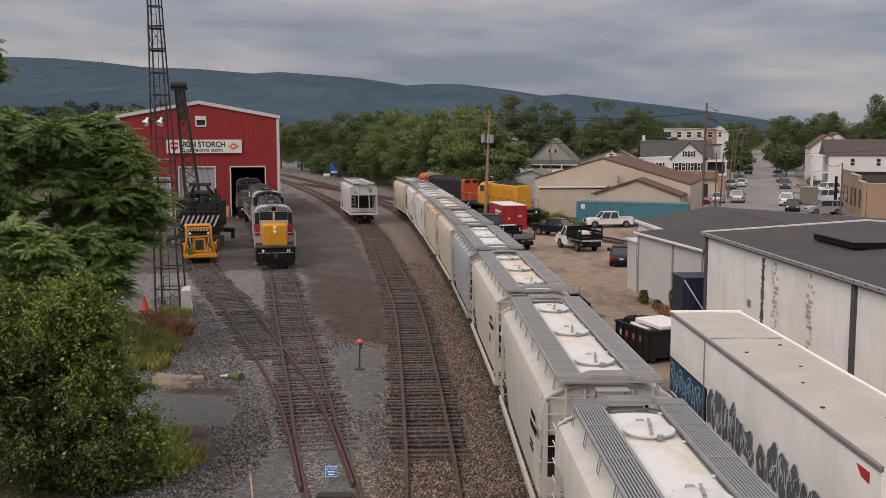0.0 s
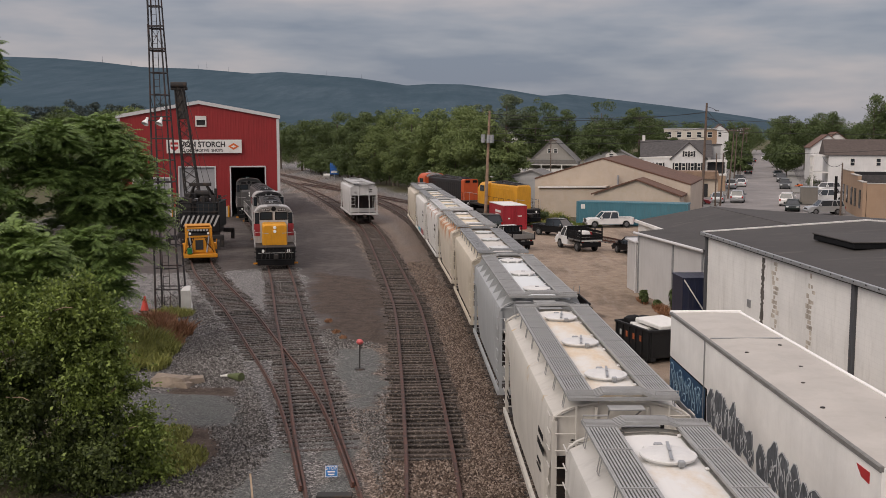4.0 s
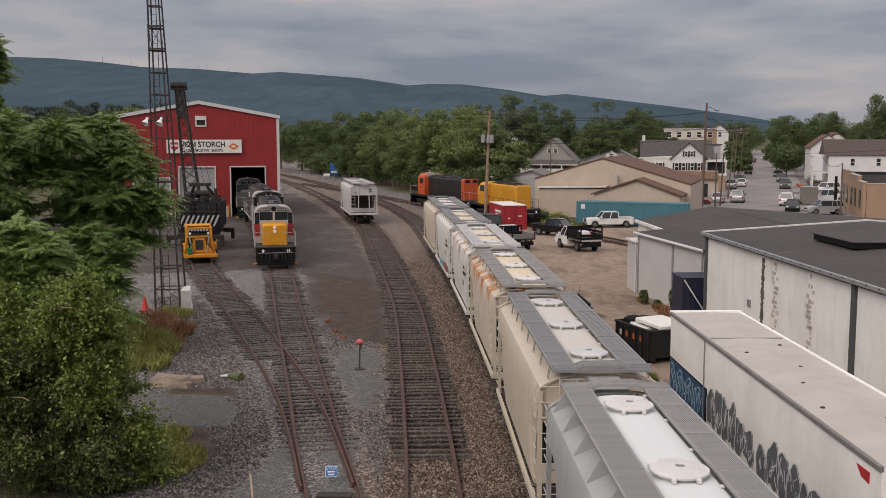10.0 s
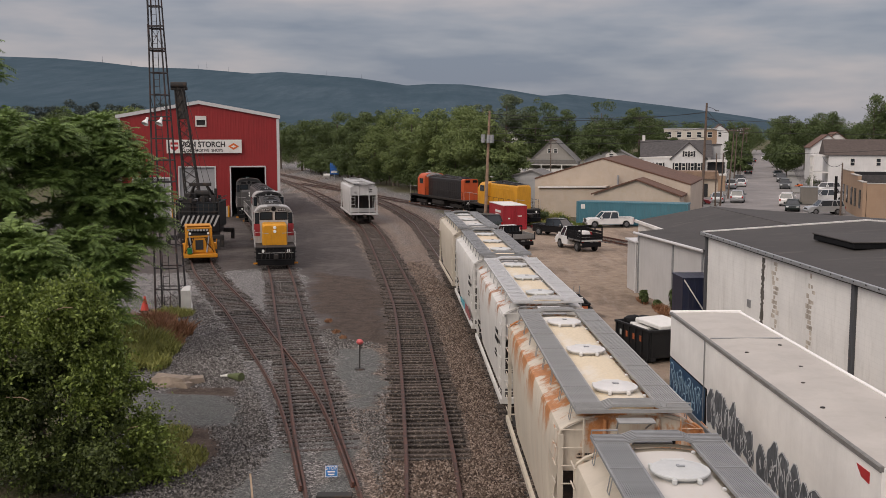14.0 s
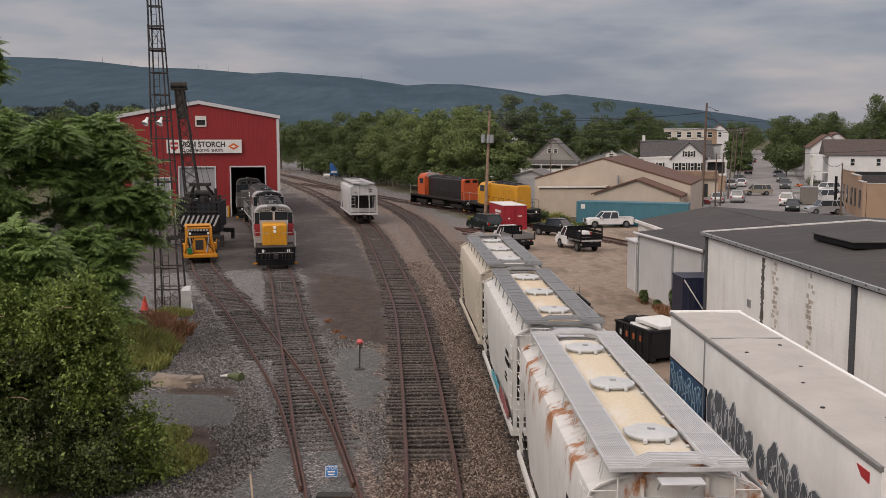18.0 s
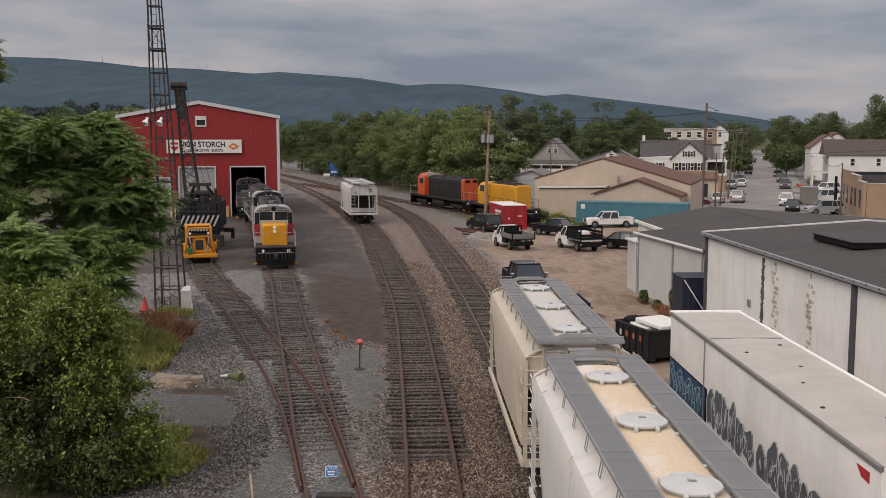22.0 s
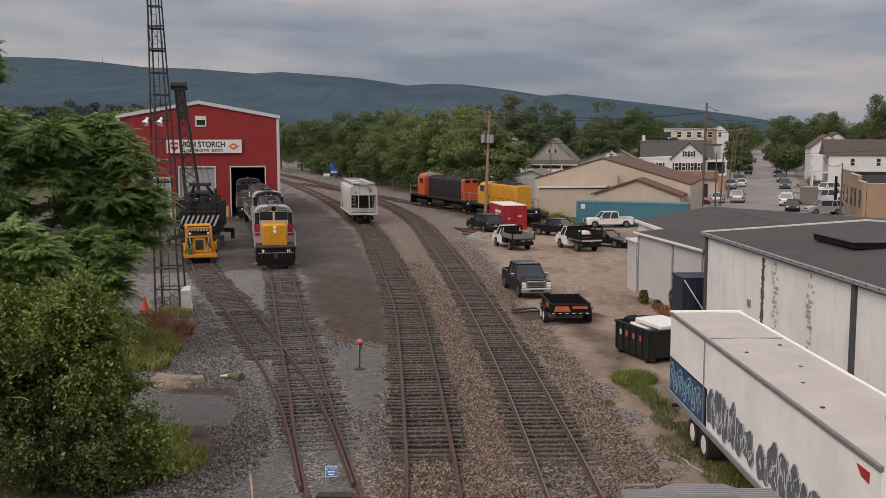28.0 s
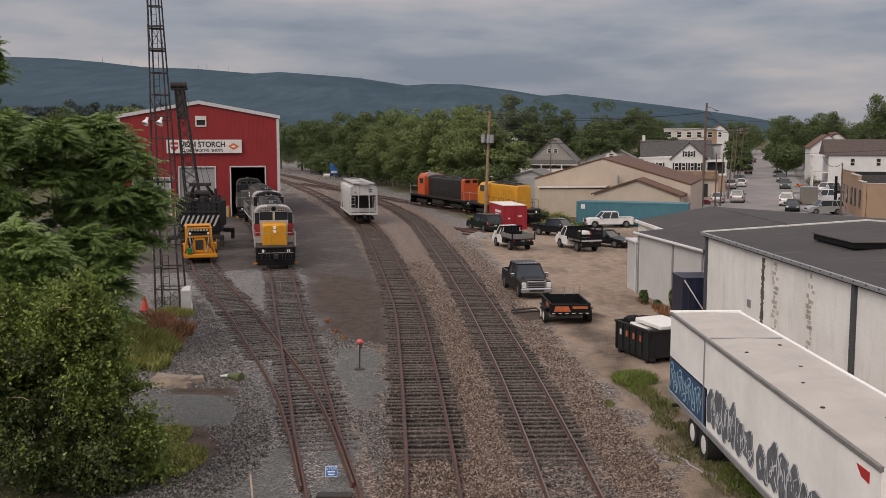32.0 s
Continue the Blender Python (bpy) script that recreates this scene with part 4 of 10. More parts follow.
def build_train():
    cream, white, grey = (0.58, 0.515, 0.42), (0.67, 0.65, 0.615), (0.36, 0.37, 0.375)
    bd_grey = plain("grey_board_steel", (0.27, 0.275, 0.28), 0.6, 0.2, 0.12, 3.0)
    bd_mid = plain("mid_grey_board_steel", (0.32, 0.32, 0.315), 0.6, 0.2, 0.12, 3.0)
    bd_light = plain("light_galvanised_board", (0.58, 0.58, 0.58), 0.55, 0.3, 0.1, 3.0)
    hatch = plain("hatch_white", (0.62, 0.61, 0.59), 0.5, 0, 0.08, 3.0)
    hatch_g = plain("hatch_grey_white", (0.52, 0.53, 0.52), 0.5, 0, 0.08, 3.0)
    r_white = roof_spill("white_roof_strip", (0.62, 0.61, 0.59), (0.56, 0.47, 0.36), 0.26)
    r_clean = roof_spill("clean_white_roof_strip", (0.60, 0.625, 0.63), (0.58, 0.52, 0.42), 0.06)
    r_cream = roof_spill("cream_spill_roof_strip", (0.62, 0.60, 0.56), (0.60, 0.49, 0.36), 0.42)
    r_grey = roof_spill("pale_grey_roof_strip", (0.51, 0.485, 0.45), (0.5, 0.42, 0.33), 0.1)
    r_tan = roof_spill("tan_spill_roof_strip", (0.66, 0.63, 0.575), (0.61, 0.50, 0.35), 0.6)
    r_tan2 = roof_spill("pale_tan_spill_roof_strip", (0.64, 0.61, 0.555), (0.62, 0.53, 0.385), 0.6)
    teal = plain("teal_spray_paint", (0.10, 0.35, 0.42), 0.6, 0, 0.4, 4.0)
    pinkg = plain("dull_red_spray_paint", (0.30, 0.10, 0.10), 0.6, 0, 0.4, 4.0)
    marks = [(-3.9, 3.1, 0.8, 0.16), (-3.9, 2.8, 1.1, 0.16), (-3.6, 2.35, 0.6, 0.06), (-3.6, 2.2, 0.7, 0.06), (4.2, 1.9, 0.8, 0.1), (4.2, 1.7, 0.9, 0.1)]
    specs = [
        ("cream covered hopper at the tail with grey roof walks", hopper_paint("cream_car_paint", cream, 0.0, streak=0.25), r_grey, bd_grey, hatch_g, False, False, None),
        ("white covered hopper with tan spill on its roof and graffiti", hopper_paint("white_car_paint_a", white, 0.05), r_tan, bd_grey, hatch_g, False, False, [(-4.6, -1.6, 1.05, 1.6, pinkg), (-1.4, 1.4, 1.05, 1.5, teal)]),
        ("white covered hopper with rust patches and pale roof walks", hopper_paint("white_car_paint_rusty", white, 0.55), r_tan2, bd_light, hatch_g, False, False, None),
        ("cream covered hopper with heavy orange rust along the eaves", hopper_paint("cream_car_paint_rusted", (0.60, 0.535, 0.44), 0.8, (0.42, 0.17, 0.055)), r_tan2, bd_mid, hatch, False, False, None),
        ("beige covered hopper with grey roof walks", hopper_paint("beige_car_paint", (0.56, 0.495, 0.40), 0.0, streak=0.25), r_grey, bd_grey, hatch_g, False, False, None),
        ("grey covered hopper with triangular side ribs", hopper_paint("grey_car_paint", grey, 0.0, streak=0.3), r_clean, bd_mid, hatch, True, False, None),
        ("white covered hopper with yellowed roof edge", hopper_paint("white_car_paint_b", (0.56, 0.53, 0.48), 0.12, (0.45, 0.30, 0.12)), r_cream, bd_mid, hatch, False, True, None),
        ("dull white covered hopper with grey roof walks", hopper_paint("white_car_paint_c", (0.53, 0.51, 0.475), 0.0), r_white, bd_mid, hatch, False, True, None),
        ("white covered hopper with dark grey roof walks", hopper_paint("white_car_paint_d", (0.56, 0.54, 0.505), 0.0), r_white, bd_grey, hatch, False, True, None),
        ("white covered hopper at the head of the string", hopper_paint("white_car_paint_e", (0.64, 0.625, 0.60), 0.0), r_white, bd_grey, hatch, False, True, None),
    ]
    for i, (label, pm, rm, bm_, hm, ribs, straps, gf) in enumerate(specs):
        TRAIN.append(hopper_car(label, pm, rm, bm_, hm, ribs, straps, gf, None, marks if i in (1, 2, 6, 7) else None, LIDS[i]))


# centres of the cars along the train, tail first, and the spacing of their roof hatches
CENTRES = (122.16, 108.75, 95.44, 82.05, 68.6, 55.55, 41.95, 28.53, 15.1, 1.7)
LIDS = (3.86, 3.65, 3.8, 3.9, 3.9, 4.1, 3.72, 3.72, 3.72, 3.72)
build_train()
_fine = smooth_path(LINE_C, 0.5)
_s = np.arange(len(_fine)) * 0.5
S_ORIGIN = float(np.interp(0.0, _fine[:, 1], _s))


def on_main(s):
    """Plan point at s metres along the main track from under the camera."""
    q = s + S_ORIGIN
    if q < 0:
        d = _fine[0] - _fine[1]
        return _fine[0] + d / np.hypot(*d) * -q
    return np.array([np.interp(q, _s, _fine[:, 0]), np.interp(q, _s, _fine[:, 1])])


def car_pose(s_mid):
    a, b = on_main(s_mid - 4.1), on_main(s_mid + 4.1)
    mid, d = (a + b) / 2, b - a
    return pose(mid[0], mid[1], 0.17, 0, 0, math.degrees(math.atan2(-d[0], d[1])))


# distance gone by the train: it gathers speed, then slows a little
RUN_T = (0.0, 0.6, 3.4, 7.2, 10.5, 13.8, 17.2, 20.4, 23.7, 25.5, 27.6, 32.0)
RUN_S = (0.0, 2.21, 12.66, 27.45, 41.14, 55.16, 69.63, 82.93, 96.01, 103.04, 111.0, 127.3)

# ---- hills behind the valley ----


def build_hills():
    ridge = [(-2600, 330), (-1742, 296), (-1500, 288), (-1320, 273), (-1160, 254), (-960, 248), (-740, 230), (-630, 236), (-500, 226), (-320, 212), (-140, 184), (-50, 190), (80, 188), (260, 166), (390, 144), (480, 151), (700, 126), (920, 100), (1100, 76), (1210, 60), (1400, 24), (1700, 14), (2600, 10)]
    xs = np.linspace(-2600, 2600, 261)
    top = np.interp(xs, [p[0] for p in ridge], [p[1] for p in ridge]) + 8
    rows = []
    for j, k in enumerate(np.linspace(0, 1, 26)):
        y = 1500 + 2500 * k
        prof = k ** 1.25
        row = []
        for x, t in zip(xs, top):
            sx = x * y / 4000.0
            wob = noise.noise((sx * 0.004, y * 0.004, 2.0)) * 5 * math.sin(math.pi * min(1, k * 1.02))
            fine = noise.noise((sx * 0.05, y * 0.05, 1.0)) * 1.6
            row.append((sx * 1.15 if k < 0.02 else sx, y, max(-2, t * prof * (y / 4000.0) ** 0.0 + wob * 0.5 + fine)))
        rows.append(row)
    sh = Shape().loft(rows, closed=False)
    # no air haze is drawn; the slope's base colour is tinted blue instead
    m = Mat("haze_coloured_slope", 1.0, 0, 0.0)
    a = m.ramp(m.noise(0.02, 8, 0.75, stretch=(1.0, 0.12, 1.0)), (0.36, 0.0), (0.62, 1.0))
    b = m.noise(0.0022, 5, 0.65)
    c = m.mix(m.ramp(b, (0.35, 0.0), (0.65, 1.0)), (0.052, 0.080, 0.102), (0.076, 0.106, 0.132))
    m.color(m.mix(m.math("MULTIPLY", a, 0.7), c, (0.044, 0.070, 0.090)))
    ob = structure("backdrop", sh, m.m, "long wooded mountain ridge, its haze given by a blue-green colour", True)
    ob["category"] = "hills"
    masts = [(190, 95, 112), (240, 104, 117), (357, 112, 123), (372, 105, 123), (410, 117, 126), (580, 122, 134), (642, 128, 140), (681, 172, 195)]
    for x, y0, y1 in masts:
        sh = Shape()
        X = (x - 784) / 1800 * 3950
        sh.cyl((0, 0, -8), (0, 0, (y1 - y0) / 1800 * 2200), 0.9, 0.4, 6)
        mast = thing("radio_mast", "thin radio mast on the far ridge", "mast", "masts on the ridge", pose(X, 3950, 10.22 + (235 - y1) / 1800 * 3950))
        part("mast_pole", sh, plain_far, mast)


# mast metal in blue-grey, with the haze put into its colour
plain_far = plain("haze_tinted_grey_metal", (0.16, 0.18, 0.21), 0.9)
build_hills()

# ---- trees ----
LEAF_A = leaf_mat("fresh_green_leaves", (0.026, 0.042, 0.009), (0.245, 0.315, 0.070), 0.5, 0.75, 0.3)
LEAF_SUMAC = leaf_mat("sumac_leaflets", (0.025, 0.052, 0.015), (0.235, 0.335, 0.093))
LEAF_YOUNG = leaf_mat("young_sumac_leaflets", (0.035, 0.065, 0.016), (0.26, 0.36, 0.10))
# dark leaves: a shrub's own green, and painted shade on the low boughs
LEAF_DEEP_SHADE = leaf_mat("deep_green_and_shade_leaves", (0.016, 0.025, 0.008), (0.120, 0.155, 0.042), 0.55, 0.75, 0.3)
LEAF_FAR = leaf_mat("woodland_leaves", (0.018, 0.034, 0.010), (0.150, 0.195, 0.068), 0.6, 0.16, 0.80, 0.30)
# brighter copy of the woodland leaves; the lit look is in the colour
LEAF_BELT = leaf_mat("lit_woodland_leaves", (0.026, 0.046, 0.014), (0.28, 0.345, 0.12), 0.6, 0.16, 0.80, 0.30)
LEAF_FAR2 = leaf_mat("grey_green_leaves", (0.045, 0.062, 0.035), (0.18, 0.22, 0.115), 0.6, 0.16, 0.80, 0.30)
# distance haze is tinted into these leaves, not drawn as air
LEAF_HAZE = leaf_mat("haze_tinted_leaves", (0.024, 0.035, 0.032), (0.080, 0.105, 0.088), 0.7, 0.16, 0.80, 0.30)
M_TWIG = plain("pale_brown_twig", (0.24, 0.17, 0.11), 0.9, 0, 0.2, 3.0, 0.2)
M_BARK = plain("grey_brown_bark", (0.12, 0.095, 0.075), 0.95, 0, 0.3, 3.0, 0.5)


def leaf_cloud(blobs, count, size, seed, droop=0.3, slim=0.45, face=1.0):
    """Leaf blades over the outside of several uneven clumps; most lie flat to the clump's surface, as leaves turned to the light do."""
    rng = np.random.default_rng(seed)
    w = np.array([b[3] * b[4] * b[5] for b in blobs]) ** 0.67
    pick = rng.choice(len(blobs), count, p=w / w.sum())
    B = np.array(blobs)[pick]
    d = rng.normal(size=(count, 3))
    d[:, 2] += 0.35
    d /= np.linalg.norm(d, axis=1)[:, None]
    r = rng.uniform(0.35, 1.08, count) ** 0.5
    lump = 1 + 0.20 * np.sin(d[:, 0] * 7 + B[:, 0] * 3) * np.cos(d[:, 1] * 6 + B[:, 1] * 5) + 0.14 * np.sin(d[:, 2] * 9 + B[:, 2])
    pos = B[:, :3] + d * (r * lump)[:, None] * B[:, 3:6]
    nrm = d * face + np.array([0, 0, 0.45]) + rng.normal(scale=0.42, size=(count, 3))
    nrm /= np.linalg.norm(nrm, axis=1)[:, None]
    axis = np.cross(nrm, rng.normal(size=(count, 3)))
    axis[:, 2] -= droop
    axis /= np.linalg.norm(axis, axis=1)[:, None] + 1e-9
    side = np.cross(nrm, axis)
    side /= np.linalg.norm(side, axis=1)[:, None] + 1e-9
    ln = size * rng.uniform(0.6, 1.4, count)[:, None]
    wd = ln * slim
    v = np.stack([pos - axis * ln * 0.5, pos + side * wd * 0.5 + nrm * ln * 0.08, pos + axis * ln * 0.5 - nrm * ln * 0.05, pos - side * wd * 0.5 + nrm * ln * 0.08], 1)
    return v.reshape(-1, 3), np.arange(count * 4).reshape(-1, 4)


def mesh_np(name, v, f, material):
    me = bpy.data.meshes.new(name)
    me.vertices.add(len(v))
    me.vertices.foreach_set("co", v.astype(np.float32).ravel())
    k = f.shape[1]
    me.loops.add(f.size)
    me.loops.foreach_set("vertex_index", f.astype(np.int32).ravel())
    me.polygons.add(len(f))
    me.polygons.foreach_set("loop_start", np.arange(0, f.size, k, dtype=np.int32))
    me.update(calc_edges=True)
    me.materials.append(material)
    return me


def crown_blobs(rnd, h0, h1, r, n):
    """Rounded clumps of several sizes over the outside of a few large lobes, layered from the skirt to the top."""
    out = []
    hh = h1 - h0
    lobes = [(0, 0, h1 - hh * 0.27, r * 0.50, hh * 0.25), (0, 0, h0 + hh * 0.36, r * 0.72, hh * 0.34)]
    for i in range(7):
        a = i * 2.4 + rnd.uniform(-0.5, 0.5)
        k = rnd.uniform(0.38, 0.58)
        lobes.append((k * r * math.cos(a), k * r * math.sin(a), h0 + hh * rnd.uniform(0.22, 0.72), r * rnd.uniform(0.34, 0.50), hh * rnd.uniform(0.15, 0.24)))
    for i in range(n):
        cx, cy, cz, rr, rz = lobes[i % len(lobes)]
        a, e = rnd.uniform(0, 2 * math.pi), math.asin(rnd.uniform(-0.6, 1.0))
        k = rnd.uniform(0.7, 1.0)
        s = r * rnd.choice((0.13, 0.17, 0.22, 0.27))
        out.append((cx + rr * k * math.cos(e) * math.cos(a), cy + rr * k * math.cos(e) * math.sin(a), max(h0 * 0.6, cz + rz * k * math.sin(e)), s, s, s * rnd.uniform(0.55, 0.8)))
    return out


def sub_clumps(blobs, n, seed, k=0.42):
    """Each large clump broken into smaller layered ones over its outside."""
    rnd = random.Random(seed)
    out = []
    for x, y, z, a, b, c in blobs:
        for i in range(n):
            t, e = rnd.uniform(0, 2 * math.pi), math.asin(rnd.uniform(-0.7, 1.0))
            q = rnd.uniform(0.55, 0.95)
            s = k * rnd.uniform(0.7, 1.15)
            out.append((x + a * q * math.cos(e) * math.cos(t), y + b * q * math.cos(e) * math.sin(t), z + c * q * math.sin(e), a * s, b * s, c * s * 0.62))
    return out


def tree_limbs(tree, h, r, rnd, limbs, spread):
    """A tapered trunk and its limbs, each a part of the tree."""
    q = Vector((rnd.uniform(-0.2, 0.2), rnd.uniform(-0.2, 0.2), h * 0.45))
    top = q + Vector((rnd.uniform(-0.3, 0.3), rnd.uniform(-0.3, 0.3), h * 0.4))
    ring = lambda c, k, n=9: [(c[0] + k * math.cos(2 * math.pi * i / n), c[1] + k * math.sin(2 * math.pi * i / n), c[2]) for i in range(n)]
    part("trunk", Shape().loft([ring((0, 0, -0.1), r * 1.25), ring((0, 0, 0.3), r), ring(q, r * 0.7), ring(top, r * 0.2)]), M_BARK, tree)
    for i in range(limbs):
        a = i * 2.4 + rnd.uniform(-0.4, 0.4)
        s = q.lerp(top, rnd.uniform(0.05, 0.8))
        m = s + Vector((math.cos(a) * spread * 0.5, math.sin(a) * spread * 0.5, h * 0.05))
        e = s + Vector((math.cos(a) * spread, math.sin(a) * spread, h * rnd.uniform(0.08, 0.2)))
        part("limb", Shape().loft([ring(s, r * 0.35, 6), ring(m, r * 0.22, 6), ring(e, r * 0.08, 6)]), M_BARK, tree)


def make_tree(name, label, x, y, h, r, leaf, count, size, seed, h0=None, blobs=None, z=0.0, group="trees", slim=0.5):
    rnd = random.Random(seed)
    tree = thing(name, label, "tree", group, pose(x, y, z))
    h0 = h * 0.16 if h0 is None else h0
    tree_limbs(tree, h, max(0.12, h * 0.02), rnd, 4, r * 0.55)
    v, f = leaf_cloud(blobs or crown_blobs(rnd, h0, h, r, 84), count, size, seed, 0.3, slim)
    part("crown", mesh_np("crown", v, f, leaf), leaf, tree)
    return tree


def build_woods():
    """The dense belt of trees beyond the curve of the main line, and trees among the houses."""
    rnd = random.Random(12)
    belt = [(-31, 262, 14, 6.5), (-26, 250, 15, 6.5), (-21, 235, 15, 6.0), (-17.5, 220, 14.5, 6.0), (-14, 206, 14.5, 6.0), (-9.5, 196, 14.5, 6.5), (-5.5, 184, 14.8, 6.2), (-1.5, 174, 14.6, 6.2), (2.8, 166, 14.6, 6.4), (6.8, 158, 13.2, 5.6), (9.6, 156, 10.5, 4.2),
            (-38, 275, 14, 6.5), (-46, 290, 13, 6.5), (-2, 190, 15.3, 6.0), (5, 186, 15.2, 6.0), (-13, 225, 15.5, 6.0)]
    for i, (x, y, h, r) in enumerate(belt):
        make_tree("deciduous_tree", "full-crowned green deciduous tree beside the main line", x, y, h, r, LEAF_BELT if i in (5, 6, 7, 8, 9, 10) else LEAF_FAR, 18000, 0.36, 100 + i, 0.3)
    for i in range(38):
        t = i / 37.0
        x, y = 8.5 - 44 * t + rnd.uniform(-1, 1), 152 + 118 * t + rnd.uniform(-2, 2) - 3.5
        make_tree("undergrowth_bush", "tall tangled bush at the foot of the tree belt", x, y, rnd.uniform(4.5, 7.5), rnd.uniform(2.8, 3.8), LEAF_FAR, 3600, 0.36, 500 + i, 0.1, None, 0.0, "undergrowth")
    town = [(14, 225, 19.5, 5.5), (22, 240, 18.5, 6.0), (28, 232, 16, 5.0), (38, 245, 17.5, 6.5), (46, 240, 16.8, 6.0), (52, 262, 16, 5.5), (10, 260, 19.5, 4.5), (19, 212, 14, 4.5), (33, 215, 13.5, 4.5),
            (92, 272, 15.2, 6), (100, 282, 15.5, 7), (112, 270, 15, 7), (122, 268, 15.5, 8), (108, 242, 14.5, 6), (56.5, 262, 10.5, 4), (76, 263, 8.6, 3.6), (82, 282, 9.2, 3.6), (70, 242, 7.6, 3.2), (66, 228, 6.5, 2.6), (64, 285, 8.6, 3.5), (106, 225, 17.5, 6), (60, 330, 16, 7), (75, 360, 17, 8), (118, 350, 17, 8), (140, 380, 17, 9), (100, 415, 16, 7), (128, 450, 16, 7), (160, 420, 18, 9), (97.5, 232, 18.8, 5.5), (104, 240, 19.5, 6.5), (91, 240, 15.5, 5), (119, 432, 14, 6), (143, 436, 14, 7), (137, 470, 13, 8), (150, 500, 15, 9), (96, 345, 9, 4), (113, 395, 11, 5), (98, 300, 9.5, 4.5)]
    for i, (x, y, h, r) in enumerate(town):
        make_tree("deciduous_tree", "leafy street tree standing among the houses", x, y, h, r, LEAF_FAR2 if i in (0, 6) else LEAF_FAR, 11500, 0.38, 200 + i, h * 0.08)
    make_tree("round_street_tree", "compact round-crowned street tree with dense dark leaves", 80.2, 238, 8.2, 4.1, LEAF_FAR, 9000, 0.42, 260, 0.5,
              [(3.0 * math.cos(i * 2.4) * math.sqrt(1 - (1 - 2 * (i + 0.5) / 60) ** 2), 3.0 * math.sin(i * 2.4) * math.sqrt(1 - (1 - 2 * (i + 0.5) / 60) ** 2), 4.5 + 2.3 * (1 - 2 * (i + 0.5) / 60), 1.35, 1.35, 1.1) for i in range(60)])
    left = [(-62, 190, 14.6, 7), (-74, 200, 15.2, 7), (-88, 205, 15.4, 8), (-56, 215, 15.6, 7), (-98, 215, 15.4, 8), (-46.5, 150, 14.0, 5.5), (-53, 165, 14.3, 6)]
    for i, (x, y, h, r) in enumerate(left):
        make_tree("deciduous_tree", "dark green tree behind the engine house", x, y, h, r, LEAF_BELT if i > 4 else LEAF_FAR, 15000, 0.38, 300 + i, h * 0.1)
    for i in range(11):
        x = -140 + i * 5.4 + rnd.uniform(-1.2, 1.2)
        make_tree("deciduous_tree", "dark tree with haze-tinted leaves in the row below the hills", x, 310 + rnd.uniform(-8, 8), rnd.uniform(18.4, 20.0), rnd.uniform(6.2, 7.4), LEAF_HAZE, 9000, 0.55, 340 + i, 2.0)
    # far woods as one mass
    blobs = []
    for i in range(420):
        y = rnd.uniform(540, 1400)
        x = rnd.uniform(-0.62, 0.62) * y
        if abs(x - (41.5 + 0.32 * (y - 135))) < 9:
            continue
        s = rnd.uniform(7, 14)
        blobs.append((x, y, s * 0.35 + 2, s, s, s * 0.75))
    v, f = leaf_cloud(blobs, 120000, 1.1, 9, 0.2, 0.7)
    ob = part("far_woods", mesh_np("far_woods", v, f, LEAF_FAR), LEAF_FAR, None)
    tagged(ob, "distant hazy woodland filling the valley floor", "woods", kind="stuff")


build_woods()


FOREGROUND = []


def frond_cloud(blobs, count, length, seed, pairs=11, leaflet=0.26, slim=0.30, droop=0.8, ring=9):
    """Rosettes of long compound leaves at the shoot tips: each leaf arches out and droops, with paired leaflets along its stalk."""
    rng = np.random.default_rng(seed)
    w = np.array([b[3] * b[4] * b[5] for b in blobs]) ** 0.67
    B = np.array(blobs)[rng.choice(len(blobs), count, p=w / w.sum())]
    d = rng.normal(size=(count, 3))
    d[:, 2] = np.abs(d[:, 2]) - 0.15
    d /= np.linalg.norm(d, axis=1)[:, None]
    tip = B[:, :3] + d * rng.uniform(0.55, 1.0, count)[:, None] * B[:, 3:6]
    tip, d = np.repeat(tip, ring, 0), np.repeat(d, ring, 0)
    n = count * ring
    az = np.tile(np.arange(ring) * 2 * np.pi / ring, count) + np.repeat(rng.uniform(0, 6.3, count), ring) + rng.normal(scale=0.22, size=n)
    out = np.stack([np.cos(az), np.sin(az), rng.uniform(-0.1, 1.0, n)], 1) + d * np.array([0.8, 0.8, 0.5])
    out /= np.linalg.norm(out, axis=1)[:, None]
    ln = length * rng.uniform(0.65, 1.2, n)
    V = []
    up = np.array([0, 0, 1.0])
    for i in range(pairs):
        t = (i + 1.5) / (pairs + 0.5)
        p = tip + out * (ln * t)[:, None]
        p[:, 2] -= droop * ln * t * t * 0.6
        ax = out.copy()
        ax[:, 2] -= droop * 1.2 * t
        ax /= np.linalg.norm(ax, axis=1)[:, None]
        sd = np.cross(ax, up)
        sd /= np.linalg.norm(sd, axis=1)[:, None] + 1e-9
        nr = np.cross(sd, ax)
        size = leaflet * (1.08 - 0.55 * abs(t - 0.4)) * rng.uniform(0.85, 1.15, n)
        for s in (-1, 1):
            q = sd * s * 0.95 + ax * 0.4 - nr * 0.28 + rng.normal(scale=0.08, size=(n, 3))
            q /= np.linalg.norm(q, axis=1)[:, None]
            k = ax * (size * slim * 0.5)[:, None]
            L = q * size[:, None]
            V.append(np.stack([p, p + L * 0.4 + k - nr * (size * 0.02)[:, None], p + L - nr * (size * 0.12)[:, None], p + L * 0.4 - k - nr * (size * 0.02)[:, None]], 1))
    v = np.concatenate(V).reshape(-1, 3)
    return v, np.arange(len(v)).reshape(-1, 4)


